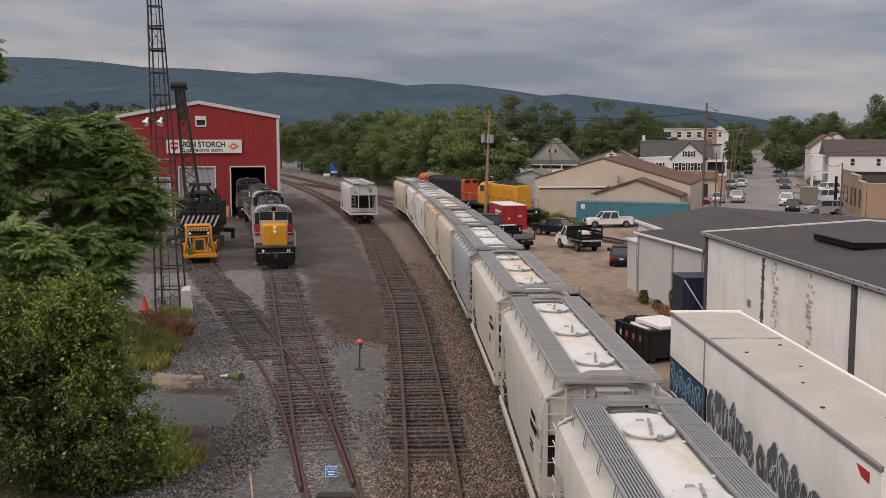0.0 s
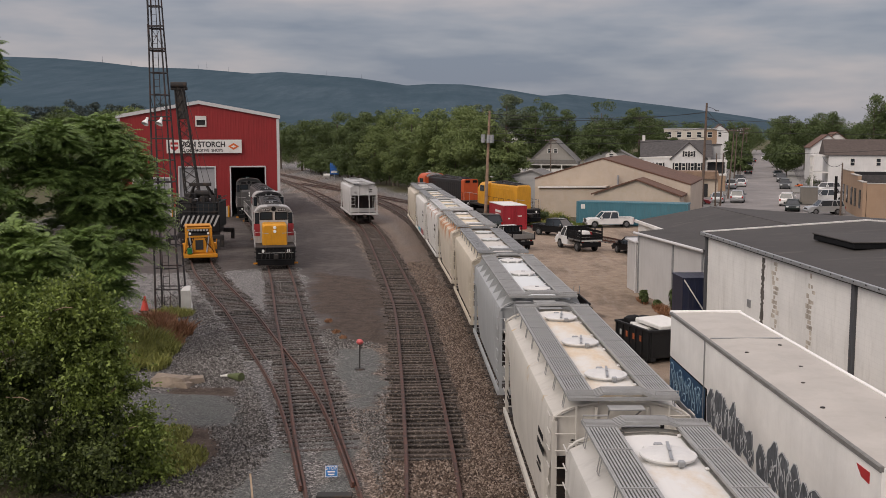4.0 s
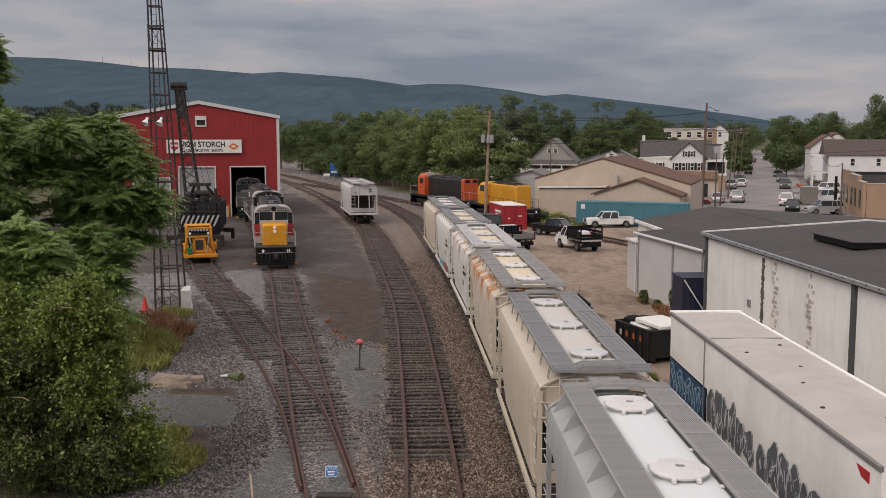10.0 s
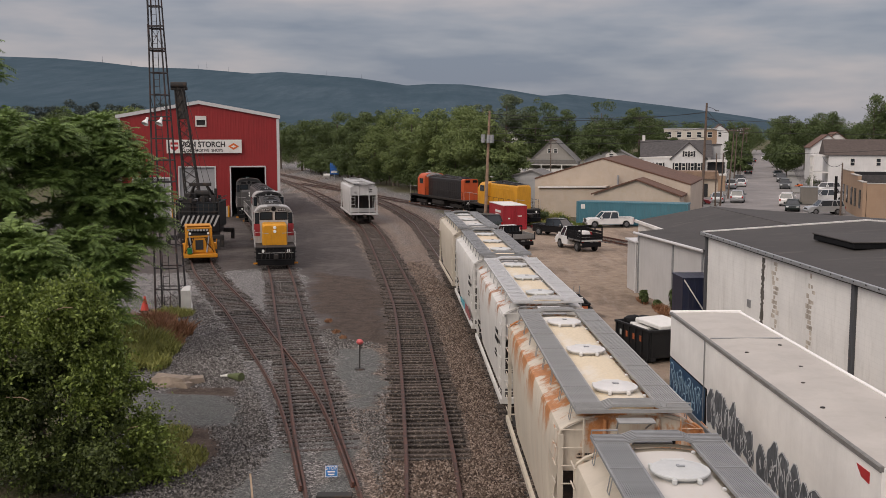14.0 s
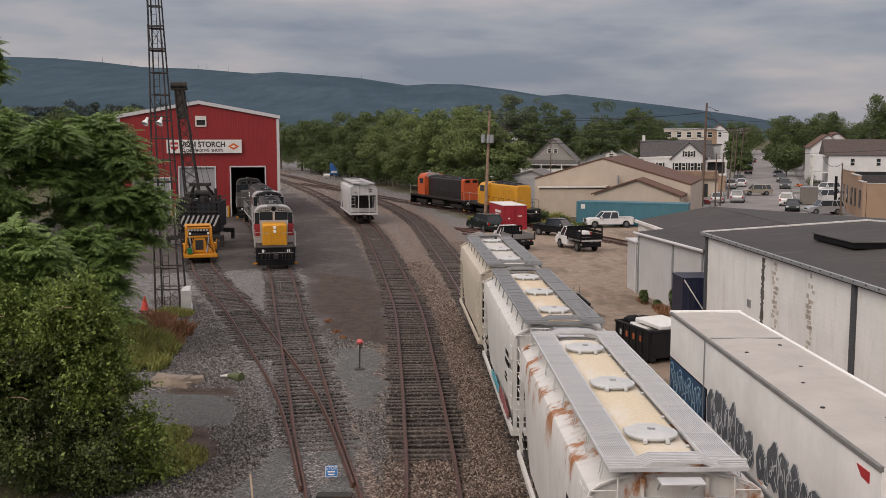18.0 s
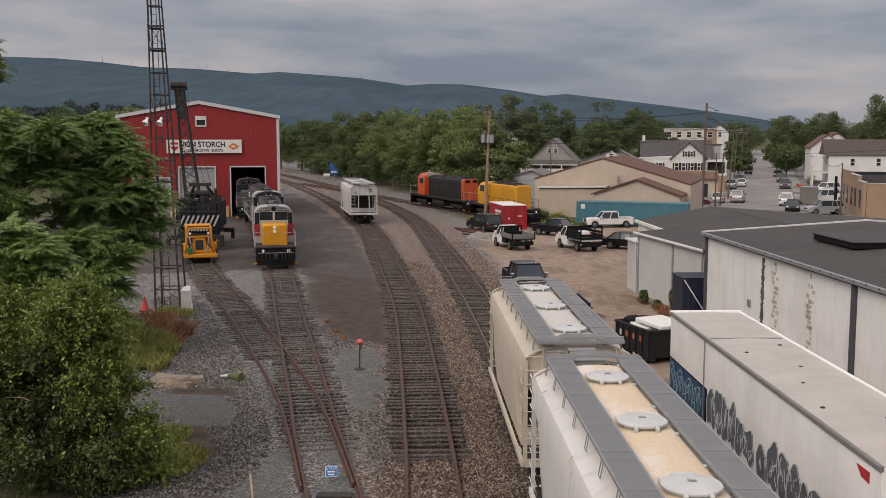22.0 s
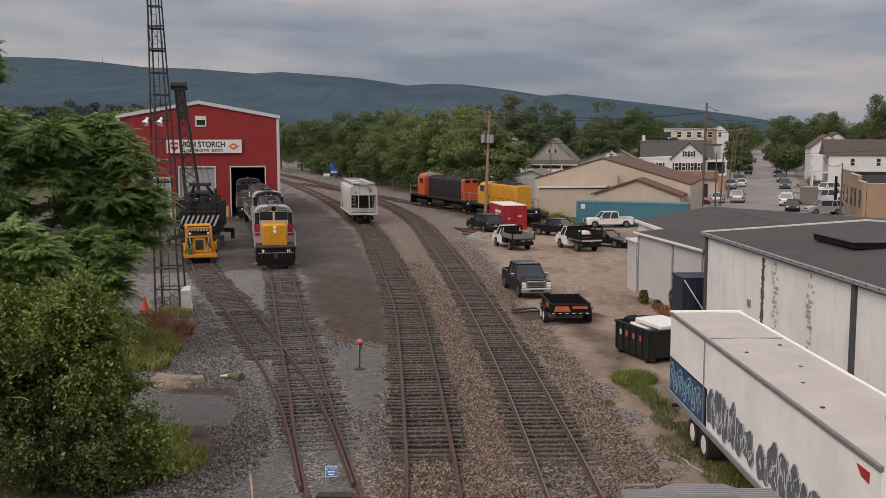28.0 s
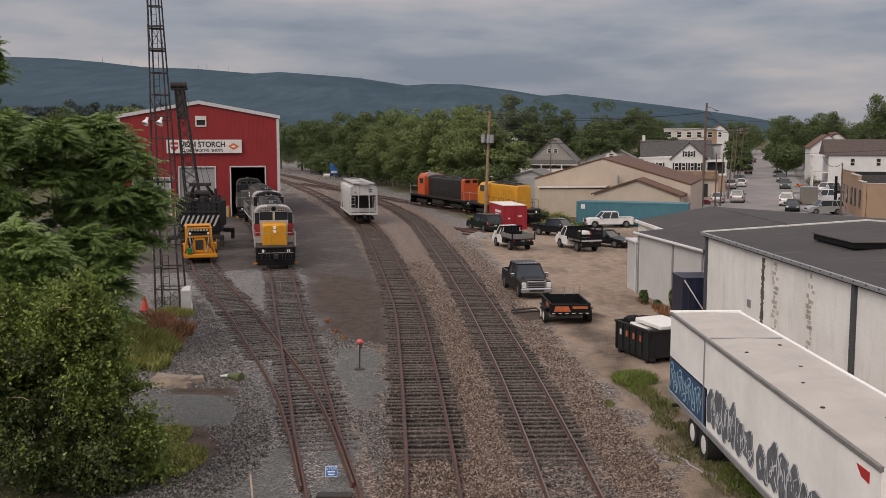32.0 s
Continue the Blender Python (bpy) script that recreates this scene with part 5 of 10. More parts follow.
def shoot_cloud(blobs, count, length, seed, leaves=14, leaf=0.15):
    """Leafy shoots that stick out of a bush, with leaves along each."""
    rng = np.random.default_rng(seed)
    w = np.array([b[3] * b[4] * b[5] for b in blobs]) ** 0.67
    B = np.array(blobs)[rng.choice(len(blobs), count, p=w / w.sum())]
    d = rng.normal(size=(count, 3))
    d[:, 2] = d[:, 2] * 0.8 + 0.25
    d /= np.linalg.norm(d, axis=1)[:, None]
    root = B[:, :3] + d * rng.uniform(0.3, 0.95, count)[:, None] * B[:, 3:6]
    ln = length * rng.uniform(0.5, 1.5, count)
    V = []
    for i in range(leaves):
        t = (i + 0.5) / leaves
        p = root + d * (ln * t)[:, None] + rng.normal(scale=0.035, size=(count, 3))
        p[:, 2] -= 0.25 * ln * t * t
        q = d * 0.35 + rng.normal(scale=0.75, size=(count, 3))
        q[:, 2] -= 0.15
        q /= np.linalg.norm(q, axis=1)[:, None]
        sd = np.cross(q, rng.normal(size=(count, 3)))
        sd /= np.linalg.norm(sd, axis=1)[:, None] + 1e-9
        size = leaf * rng.uniform(0.6, 1.3, count)
        L, k = q * size[:, None], sd * (size * 0.3)[:, None]
        nr = np.cross(q, sd) * (size * 0.1)[:, None]
        V.append(np.stack([p, p + L * 0.45 + k + nr, p + L, p + L * 0.45 - k + nr], 1))
    v = np.concatenate(V).reshape(-1, 3)
    return v, np.arange(len(v)).reshape(-1, 4)


def build_foreground_trees():
    """The sumacs and the saplings beside the bridge, each with several stirring boughs."""
    def clumps(rows, depth):
        return [[(x, random.Random(int(x * 10 + z * 7)).uniform(-0.5, 0.5) * depth, z, r, r, r) for x, z, r in row] for row in rows]

    sumac = clumps([[(3.9, 10.2, 0.9), (3.0, 9.6, 1.0), (5.0, 9.3, 0.95), (5.9, 8.6, 0.7), (6.3, 6.9, 0.85), (4.4, 8.6, 0.9)], [(0.4, 10.4, 0.9), (2.3, 8.6, 1.3), (3.2, 7.4, 1.6), (1.0, 8.2, 1.5)], [(-1.2, 9.2, 1.7), (-1.5, 7.0, 2.0), (-3.2, 8.4, 1.5), (-3.5, 6.0, 1.8)], [(6.5, 5.7, 0.55), (5.7, 4.6, 0.85), (4.8, 3.6, 1.1), (4.9, 6.6, 1.3)], [(1.5, 5.5, 2.0), (4.4, 5.0, 1.5), (0.4, 3.0, 1.8), (3.0, 4.0, 1.6), (4.2, 2.8, 1.2), (5.0, 2.4, 1.0), (4.6, 4.2, 1.2), (5.6, 5.4, 1.0), (2.0, 2.2, 1.5), (-1.6, 4.6, 1.6), (-3.2, 3.8, 1.7), (-1.4, 2.4, 1.6)]], 4.0)
    edge = clumps([[(2.05, 13.3, 0.45), (1.95, 12.6, 0.48), (1.4, 11.5, 0.55)], [(-0.3, 9.6, 1.0), (-0.8, 8.0, 1.4), (0.4, 10.6, 0.6)]], 1.5)
    near = clumps([[(0.0, 6.5, 0.75), (-0.9, 6.9, 0.7)], [(0.7, 5.9, 0.6), (-0.5, 5.6, 0.9), (0.3, 4.9, 0.8)]], 0.8)
    bush = clumps([[(0.2, 5.4, 0.75), (-0.6, 4.8, 1.0), (0.7, 4.9, 0.7), (0.8, 3.9, 0.75)], [(-1.8, 5.0, 0.95), (-2.8, 4.7, 1.1), (-2.6, 2.6, 1.5), (-2.0, 3.7, 1.3), (-3.5, 3.4, 1.4), (-0.2, 4.0, 1.1)], [(1.2, 2.7, 0.75), (1.6, 1.7, 0.65), (0.4, 3.0, 1.1), (1.7, 0.8, 0.6), (2.35, 0.2, 0.4)], [(-1.0, 3.0, 1.4), (-2.2, 2.2, 1.5), (0.4, 2.2, 1.2), (1.0, 1.2, 1.2), (-1.0, 1.2, 1.3), (-3.4, 1.2, 1.3), (0.0, 0.6, 1.0), (-0.9, 0.5, 1.0), (1.0, 0.4, 0.9)]], 1.8)
    rows = [("sumac_tree", "tall sumac with long drooping compound leaves beside the yard", (-20.3, 46, 0), LEAF_SUMAC, sumac, 230), ("sumac_tree", "slender dark sumac standing at the edge of the yard", (-20.0, 41, 0), LEAF_SUMAC, edge, 50), ("sumac_tree", "young bright green sumac rising behind the saplings", (-12.3, 30.4, 0), LEAF_YOUNG, near, 60), ("sapling_clump", "bushy yellow-green saplings beside the bridge", (-10.7, 28.5, 0), LEAF_A, bush, 1000)]
    for n, (name, label, at, leaf, boughs, count) in enumerate(rows):
        rnd = random.Random(5 + n)
        tree = thing(name, label, "tree", "", pose(*at))
        tree_limbs(tree, boughs[1][0][2], 0.16 if n < 3 else 0.07, rnd, 8, 1.8 if n < 3 else 1.2)
        for k, blobs in enumerate(boughs):
            sub_ = sub_clumps(blobs, 8, 40 + k + 10 * n, 0.36 if n < 3 else 0.34)
            mat = leaf
            if n < 3:
                v, f = frond_cloud(sub_, round(count * max(1.0, len(blobs) / 5)), 1.15 if n == 0 else 0.85, 50 + k + 10 * n, 13, 0.25 if n == 0 else 0.22, 0.27, 0.7, 7)
                v2, f2 = leaf_cloud([(x, y + 0.6, z, a * 0.7, b * 0.7, c * 0.7) for x, y, z, a, b, c in sub_], 5000, 0.3, 60 + k, 0.5, 0.4)
            else:
                # lowest boughs take darker leaves, the bush's own shade put into colour
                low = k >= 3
                mat = LEAF_DEEP_SHADE if low else leaf
                v, f = shoot_cloud(sub_, round(count * max(1.0, len(blobs) / 4)), 0.6, 70 + k, 14, 0.115)
                v2, f2 = leaf_cloud(sub_, 5000 + 1200 * len(blobs), 0.12, 80 + k, 0.4, 0.55)
                if low:
                    v3, f3 = shoot_cloud(sub_, 90, 0.8, 90 + k, 12, 0.12)
                    fringe = part("bough", mesh_np("bough", v3, f3, leaf), leaf, tree)
                    FOREGROUND.append((fringe, k))
            v, f = np.concatenate([v, v2]), np.concatenate([f, f2 + len(v)])
            v[:, 2] = np.maximum(v[:, 2], 0.05)
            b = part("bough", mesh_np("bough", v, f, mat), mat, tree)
            FOREGROUND.append((b, k))
            if n == 3:
                for x, y, z, r, _, _ in blobs[:2]:
                    a = rnd.uniform(-0.5, 0.8)
                    p = Vector((x, y - r * 0.9, z))
                    q = p + Vector((math.cos(a) * 0.5, -0.2, math.sin(a) * 0.5 + 0.15))
                    part("twig", Shape().tube([p - (q - p) * 0.6, p.lerp(q, 0.5) + Vector((0, 0, 0.06)), q], 0.014, 5), M_TWIG, tree)


build_foreground_trees()

# ---- red engine house ----
M_REDSHEET = ribbed_paint("red_ribbed_sheet", (0.25, 0.019, 0.020), 0.305, "X", 0.5, 0.5, 0.12)
M_TRIM = plain("pale_grey_trim", (0.55, 0.54, 0.54), 0.5, 0, 0.08)
M_DOORSHEET = ribbed_paint("grey_roller_door", (0.30, 0.30, 0.31), 0.15, "Z", 0.5, 0.5, 0.2)
M_ROOFSHEET = ribbed_paint("grey_roof_sheet", (0.42, 0.42, 0.43), 0.305, "Y", 0.5, 0.4)
M_VOID = plain("dark_interior", (0.03, 0.03, 0.03), 0.9)


def wall_with_holes(sh, x0, x1, top, holes, y, thick):
    """A wall in the x-z plane, with rectangular openings; top(x) is its upper edge."""
    xs = sorted({x0, x1, *[h[0] for h in holes], *[h[1] for h in holes], *[p for p in (0.0,) if x0 < p < x1]})
    for a, b in zip(xs, xs[1:]):
        cuts = sorted([(h[2], h[3]) for h in holes if h[0] <= a + 1e-6 and h[1] >= b - 1e-6])
        z = 0.0
        for c0, c1 in cuts + [(None, None)]:
            ta, tb = (c0, c0) if c0 is not None else (top(a), top(b))
            if ta > z + 1e-4 or tb > z + 1e-4:
                sh.add([(a, y, z), (b, y, z), (b, y, tb), (a, y, ta), (a, y + thick, z), (b, y + thick, z), (b, y + thick, tb), (a, y + thick, ta)],
                       [(0, 1, 2, 3), (5, 4, 7, 6), (0, 4, 5, 1), (3, 2, 6, 7), (0, 3, 7, 4), (1, 5, 6, 2)])
            z = c1 if c1 is not None else z
    return sh


def text_mesh(body, size, material, parent, m, name="lettering", depth=0.006, align="CENTER", stretch=1.0, bold=0.0):
    cu = bpy.data.curves.new(name, "FONT")
    cu.body, cu.size, cu.extrude = body, size, depth
    cu.align_x, cu.align_y, cu.offset = align, "CENTER", bold
    tmp = new(name, cu)
    me = bpy.data.meshes.new_from_object(tmp)
    bpy.data.objects.remove(tmp)
    me.materials.clear()
    me.materials.append(material)
    ob = new(name, me)
    if parent is not None:
        ob.parent = parent
    ob.matrix_basis = m @ Matrix.Diagonal((stretch, 1, 1, 1))
    return ob


def build_engine_house():
    W, EAVE, RIDGE, DEEP = 18.75, 12.1, 13.8, 26.0
    b = thing("engine_house", "red ribbed-metal locomotive shop with grey trim and gable roof", "building", "", pose(-29.4, 123.6, 0, 0, 0, 10.5))
    top = lambda x: RIDGE - (RIDGE - EAVE) * abs(x) / (W / 2)
    doors = [(3.55, 7.75, 0.0, 6.1), (-2.55, 1.75, 0.0, 6.1), (-7.9, -3.6, 0.0, 4.8)]
    win = (-0.35, 0.75, 11.05, 12.1)
    part("front_wall", mesh_of("front_wall", wall_with_holes(Shape(), -W / 2, W / 2, top, doors + [win], 0, 0.3), M_REDSHEET, weld=True), None, b)
    part("side_wall", Shape().box((-W / 2 + 0.1, DEEP / 2, EAVE / 2), (0.2, DEEP - 0.7, EAVE - 0.1)), M_REDSHEET, b)
    part("side_wall", Shape().box((W / 2 - 0.1, DEEP / 2, EAVE / 2), (0.2, DEEP - 0.7, EAVE - 0.1)), M_REDSHEET, b)
    part("rear_wall", wall_with_holes(Shape(), -W / 2, W / 2, top, [], DEEP - 0.3, 0.3), M_REDSHEET, b)
    for s in (-1, 1):
        part("roof", Shape().prism([(0, RIDGE + 0.02), (s * (W / 2 + 0.25), EAVE - 0.03), (s * (W / 2 + 0.25), EAVE + 0.12), (0, RIDGE + 0.17)], -0.12, DEEP + 0.2), M_ROOFSHEET, b)
        part("rake_trim", Shape().prism([(0, RIDGE - 0.16), (s * (W / 2 + 0.28), EAVE - 0.21), (s * (W / 2 + 0.28), EAVE + 0.20), (0, RIDGE + 0.25)], -0.22, -0.125), M_TRIM, b)
        part("corner_trim", Shape().box((s * (W / 2 - 0.02), -0.03, EAVE / 2 - 0.1), (0.34, 0.14, EAVE - 0.25)), M_TRIM, b)
    for a, c in ((-W / 2, -7.9), (-3.6, -2.55), (1.75, 3.55), (7.75, W / 2)):
        part("plinth", Shape().box(((a + c) / 2, -0.05, 0.62), (c - a - 0.3, 0.16, 1.24), None, 0.02), M_CONCRETE, b)
    for k, (x0, x1, z0, z1) in enumerate(doors):
        fr = Shape()
        for x in (x0, x1):
            fr.box((x, -0.04, z1 / 2), (0.16, 0.12, z1))
        fr.box(((x0 + x1) / 2, -0.04, z1), (x1 - x0 + 0.16, 0.12, 0.16))
        part("door_frame", fr, M_TRIM, b)
        if k:
            part("roller_door", Shape().box(((x0 + x1) / 2, 0.16, z1 / 2), (x1 - x0 - 0.02, 0.08, z1)), M_DOORSHEET, b, "closed grey roller door")
        for x in (x0 - 0.28, x1 + 0.28):
            bl = thing("bollard", "yellow steel bollard beside a shop door", "bollard", "door bollards", b.matrix_basis @ pose(x, -0.9, 0))
            part("bollard_post", Shape().cyl((0, 0, 0), (0, 0, 1.35), 0.13, 0.13, 12).cyl((0, 0, 1.35), (0, 0, 1.42), 0.13, 0.05, 12), M_YELLOW, bl)
    part("floor_slab", Shape().box((0, DEEP / 2, 0.006), (W - 0.5, DEEP - 0.8, 0.012)), M_CONCRETE, b)
    w = part("louvre_window", Shape().box((0.2, 0.1, 11.55), (1.1, 0.06, 1.05)), M_VOID, b, "small dark louvred vent under the gable")
    fr = Shape()
    for x in (-0.38, 0.78):
        fr.box((x, -0.05, 11.57), (0.14, 0.12, 1.2))
    for z in (11.0, 12.13):
        fr.box((0.2, -0.05, z), (1.3, 0.12, 0.14))
    fr.box((0.2, -0.06, 11.9), (1.1, 0.08, 0.35))
    part("window_frame", fr, M_WHITE, w)
    # sign board
    sg = thing("shop_sign", "long white shop sign with black letters and an orange diamond", "sign", "", b.matrix_basis @ pose(0.55, -0.3, 8.55))
    part("board", Shape().box((0, 0, 0), (8.85, 0.08, 1.62), None, 0.02), M_WHITE, sg)
    dark = plain("sign_black", (0.02, 0.02, 0.022), 0.5)
    text_mesh("VON STORCH", 0.92, dark, sg, pose(-0.15, -0.05, 0.22, 90, 0, 0), stretch=0.9, bold=0.023)
    text_mesh("LOCOMOTIVE  SHOPS", 0.46, dark, sg, pose(-0.1, -0.05, -0.48, 90, 0, 0), stretch=1.0, bold=0.008)
    part("diamond_emblem", Shape().prism([(3.45 - 0.66, 0), (3.45, -0.42), (3.45 + 0.66, 0), (3.45, 0.42)], -0.055, -0.041), M_ORANGE, sg)
    part("diamond_centre", Shape().prism([(3.45 - 0.28, 0), (3.45, -0.17), (3.45 + 0.28, 0), (3.45, 0.17)], -0.062, -0.056), M_WHITE, sg)
    part("crest_emblem", Shape().prism([(-3.95, 0.5), (-3.95, -0.2), (-3.5, -0.55), (-3.05, -0.2), (-3.05, 0.5)], -0.055, -0.041), M_RED, sg)
    part("crest_bar", Shape().box((-3.5, -0.06, 0.12), (0.8, 0.012, 0.22)), M_WHITE, sg)


build_engine_house()
# ---- white block warehouse and grey sheds ----


def block_wall(name, col, stain=0.5):
    """Painted concrete block: shallow courses, peeling paint and brown runs."""
    m = Mat(name, 0.8)
    br = m.t.nodes.new("ShaderNodeTexBrick")
    br.inputs["Scale"].default_value = 1.0
    br.inputs["Mortar Size"].default_value = 0.012
    br.inputs["Brick Width"].default_value, br.inputs["Row Height"].default_value = 0.4, 0.2
    br.inputs["Color1"].default_value = br.inputs["Color2"].default_value = (1, 1, 1, 1)
    br.inputs["Mortar"].default_value = (0, 0, 0, 1)
    sep = m.t.nodes.new("ShaderNodeSeparateXYZ")
    com = m.t.nodes.new("ShaderNodeCombineXYZ")
    m.link(m.co.outputs["Object"], sep.inputs[0])
    m.link(m.math("ADD", sep.outputs["Y"], sep.outputs["X"]), com.inputs["X"])
    m.link(sep.outputs["Z"], com.inputs["Y"])
    m.link(com.outputs[0], br.inputs["Vector"])
    broad = m.noise(0.45, 6, 0.65, world=False)
    c = m.mix(m.ramp(broad, (0.3, 0.0), (0.75, 1.0)), shade(col, 0.86), shade(col, 1.05))
    st = m.noise(1.2, 6, 0.7, world=False, stretch=(1.0, 1.0, 0.22))
    c = m.mix(m.math("MULTIPLY", m.ramp(st, (0.52, 0.0), (0.72, 1.0)), 0.4 * stain), c, (0.30, 0.27, 0.24))
    peel = m.noise(2.2, 7, 0.75, world=False, stretch=(1.0, 1.0, 0.7))
    c = m.mix(m.math("MULTIPLY", m.ramp(peel, (0.66, 0.0), (0.70, 1.0)), stain), c, (0.36, 0.28, 0.20))
    c = m.mix(m.math("MULTIPLY", m.math("SUBTRACT", 1.0, br.outputs["Color"]), 0.09), c, shade(col, 0.5))
    m.color(c)
    m.bump(br.outputs["Color"], 0.12, 0.006)
    return m.m


def tar_roof(name, col):
    m = Mat(name, 0.75, 0, 0.3)
    a = m.noise(0.18, 6, 0.65)
    b = m.noise(1.1, 6, 0.7, stretch=(0.35, 1.0, 1.0))
    f = m.noise(18, 3, 0.6)
    c = m.mix(m.ramp(a, (0.3, 0.0), (0.7, 1.0)), shade(col, 0.75), shade(col, 1.2))
    c = m.mix(m.math("MULTIPLY", m.ramp(b, (0.55, 0.0), (0.72, 1.0)), 0.5), c, tuple(v * k for v, k in zip(shade(col, 2.4), (1.08, 1.0, 0.95))))
    m.color(m.mix(m.math("MULTIPLY", f, 0.3), c, shade(col, 0.5)))
    m.bump(b, 0.25, 0.05)
    return m.m


M_BLOCK = block_wall("white_painted_block", (0.76, 0.745, 0.72), 0.8)
M_TAR = tar_roof("dark_tar_roof", (0.056, 0.051, 0.048))
M_GREYPANEL = ribbed_paint("pale_grey_panel", (0.50, 0.49, 0.485), 0.9, "Y", 0.15, 0.55, 0.15)
M_POST = rusty("dark_steel_post", (0.06, 0.062, 0.068), 0.15)
M_PATCH = plain("bare_stained_block", (0.48, 0.43, 0.37), 0.9, 0, 0.35, 3.0, 0.4)
M_DARKSTAIN = plain("black_stained_block", (0.10, 0.09, 0.08), 0.9, 0, 0.5, 3.0, 0.4)


def build_warehouse():
    b = thing("white_warehouse", "long low warehouse of white-painted block with a dark tar roof", "building", "", pose(13.406, 51.3, 0, 0, 0, 3.2))
    part("side_wall", Shape().box((0.15, -22, 2.52), (0.3, 44, 5.04)), M_BLOCK, b)
    part("end_wall", Shape().prism([(0.302, 0), (16.5, 0), (16.5, 4.95), (8.3, 5.55), (0.302, 5.03)], -0.3, 0.0), M_BLOCK, b)
    part("side_wall", Shape().box((16.65, -22, 2.48), (0.3, 44, 4.96)), M_BLOCK, b)
    for x0, z0, x1, z1 in ((-0.22, 5.10, 8.3, 5.64), (8.3, 5.64, 17.0, 5.0)):
        part("roof", Shape().prism([(x0, z0), (x1, z1), (x1, z1 + 0.1), (x0, z0 + 0.1)], -44.2, 0.15), M_TAR, b, "dark patched tar roof")
    part("roof_edge", Shape().box((-0.27, -22, 5.14), (0.1, 44.4, 0.17), None, 0.02), M_STEEL, b, "grey metal roof edging")
    ee = Shape()
    for x0, z0, x1, z1 in ((-0.2, 5.19, 8.3, 5.74), (8.3, 5.74, 17.0, 5.1)):
        ee.prism([(x0, z0), (x1, z1), (x1, z1 + 0.07), (x0, z0 + 0.07)], 0.02, 0.17)
    part("roof_edge", ee, M_WHITE, b, "white flashing along the far roof edge")
    lip = Shape()
    for k in np.arange(-43, 0, 0.9):
        lip.box((-0.325, k, 5.17), (0.012, 0.09, 0.05))
    part("edge_clips", lip, M_DARKSTEEL, b)["kind"] = "stuff"
    part("soffit", Shape().box((-0.11, -22, 5.02), (0.2, 44, 0.05)), M_DARKSTEEL, b)
    for k, w in ((0.02, 0.2), (-16.35, 0.26), (-25, 0.26)):
        part("wall_post", Shape().box((-0.06, k - 0.1, 2.5), (0.14, w, 5.0), None, 0.02), M_POST, b, "dark steel wall post")
    rnd = random.Random(3)
    for k0, w, dark in ((-7.75, 0.5, True), (-9.15, 0.75, False), (-12.7, 0.7, False)):
        sh = Shape()
        z = 4.85
        while z > 0.6:
            hh = 0.1 if dark else 0.2
            drift = 0.06 * math.sin(z * 2.3 + k0)
            if dark:
                sh.box((-0.002, k0 + rnd.uniform(-0.04, 0.04), z - hh / 2), (0.012, rnd.uniform(0.22, 0.42), hh))
            else:
                for a in (-0.3, -0.1, 0.1, 0.3):
                    if rnd.random() < 0.62 - abs(a):
                        sh.box((-0.002, k0 + drift + a * w + rnd.uniform(-0.05, 0.05), z - hh / 2), (0.012, w * rnd.uniform(0.2, 0.42), hh * rnd.uniform(0.6, 1.0)))
            z -= hh
        part("flaked_strip", sh, M_DARKSTAIN if dark else M_PATCH, b, "strip of flaked paint showing bare stained block")["kind"] = "stuff"
    part("wall_vent", Shape().box((-0.02, -6.2, 2.6), (0.05, 0.4, 0.35), None, 0.01), M_STEEL, b)
    hat = thing("roof_hatch", "low dark curb hatch on the tar roof", "roof hatch", "", b.matrix_basis @ pose(5.6, -8.0, 5.47))
    part("curb", Shape().box((0, 0, 0.10), (5.4, 4.0, 0.24), None, 0.03), M_BLACK, hat)
    part("lid", Shape().box((0, 0, 0.255), (5.5, 4.1, 0.07), None, 0.03), M_TAR, hat)


build_warehouse()


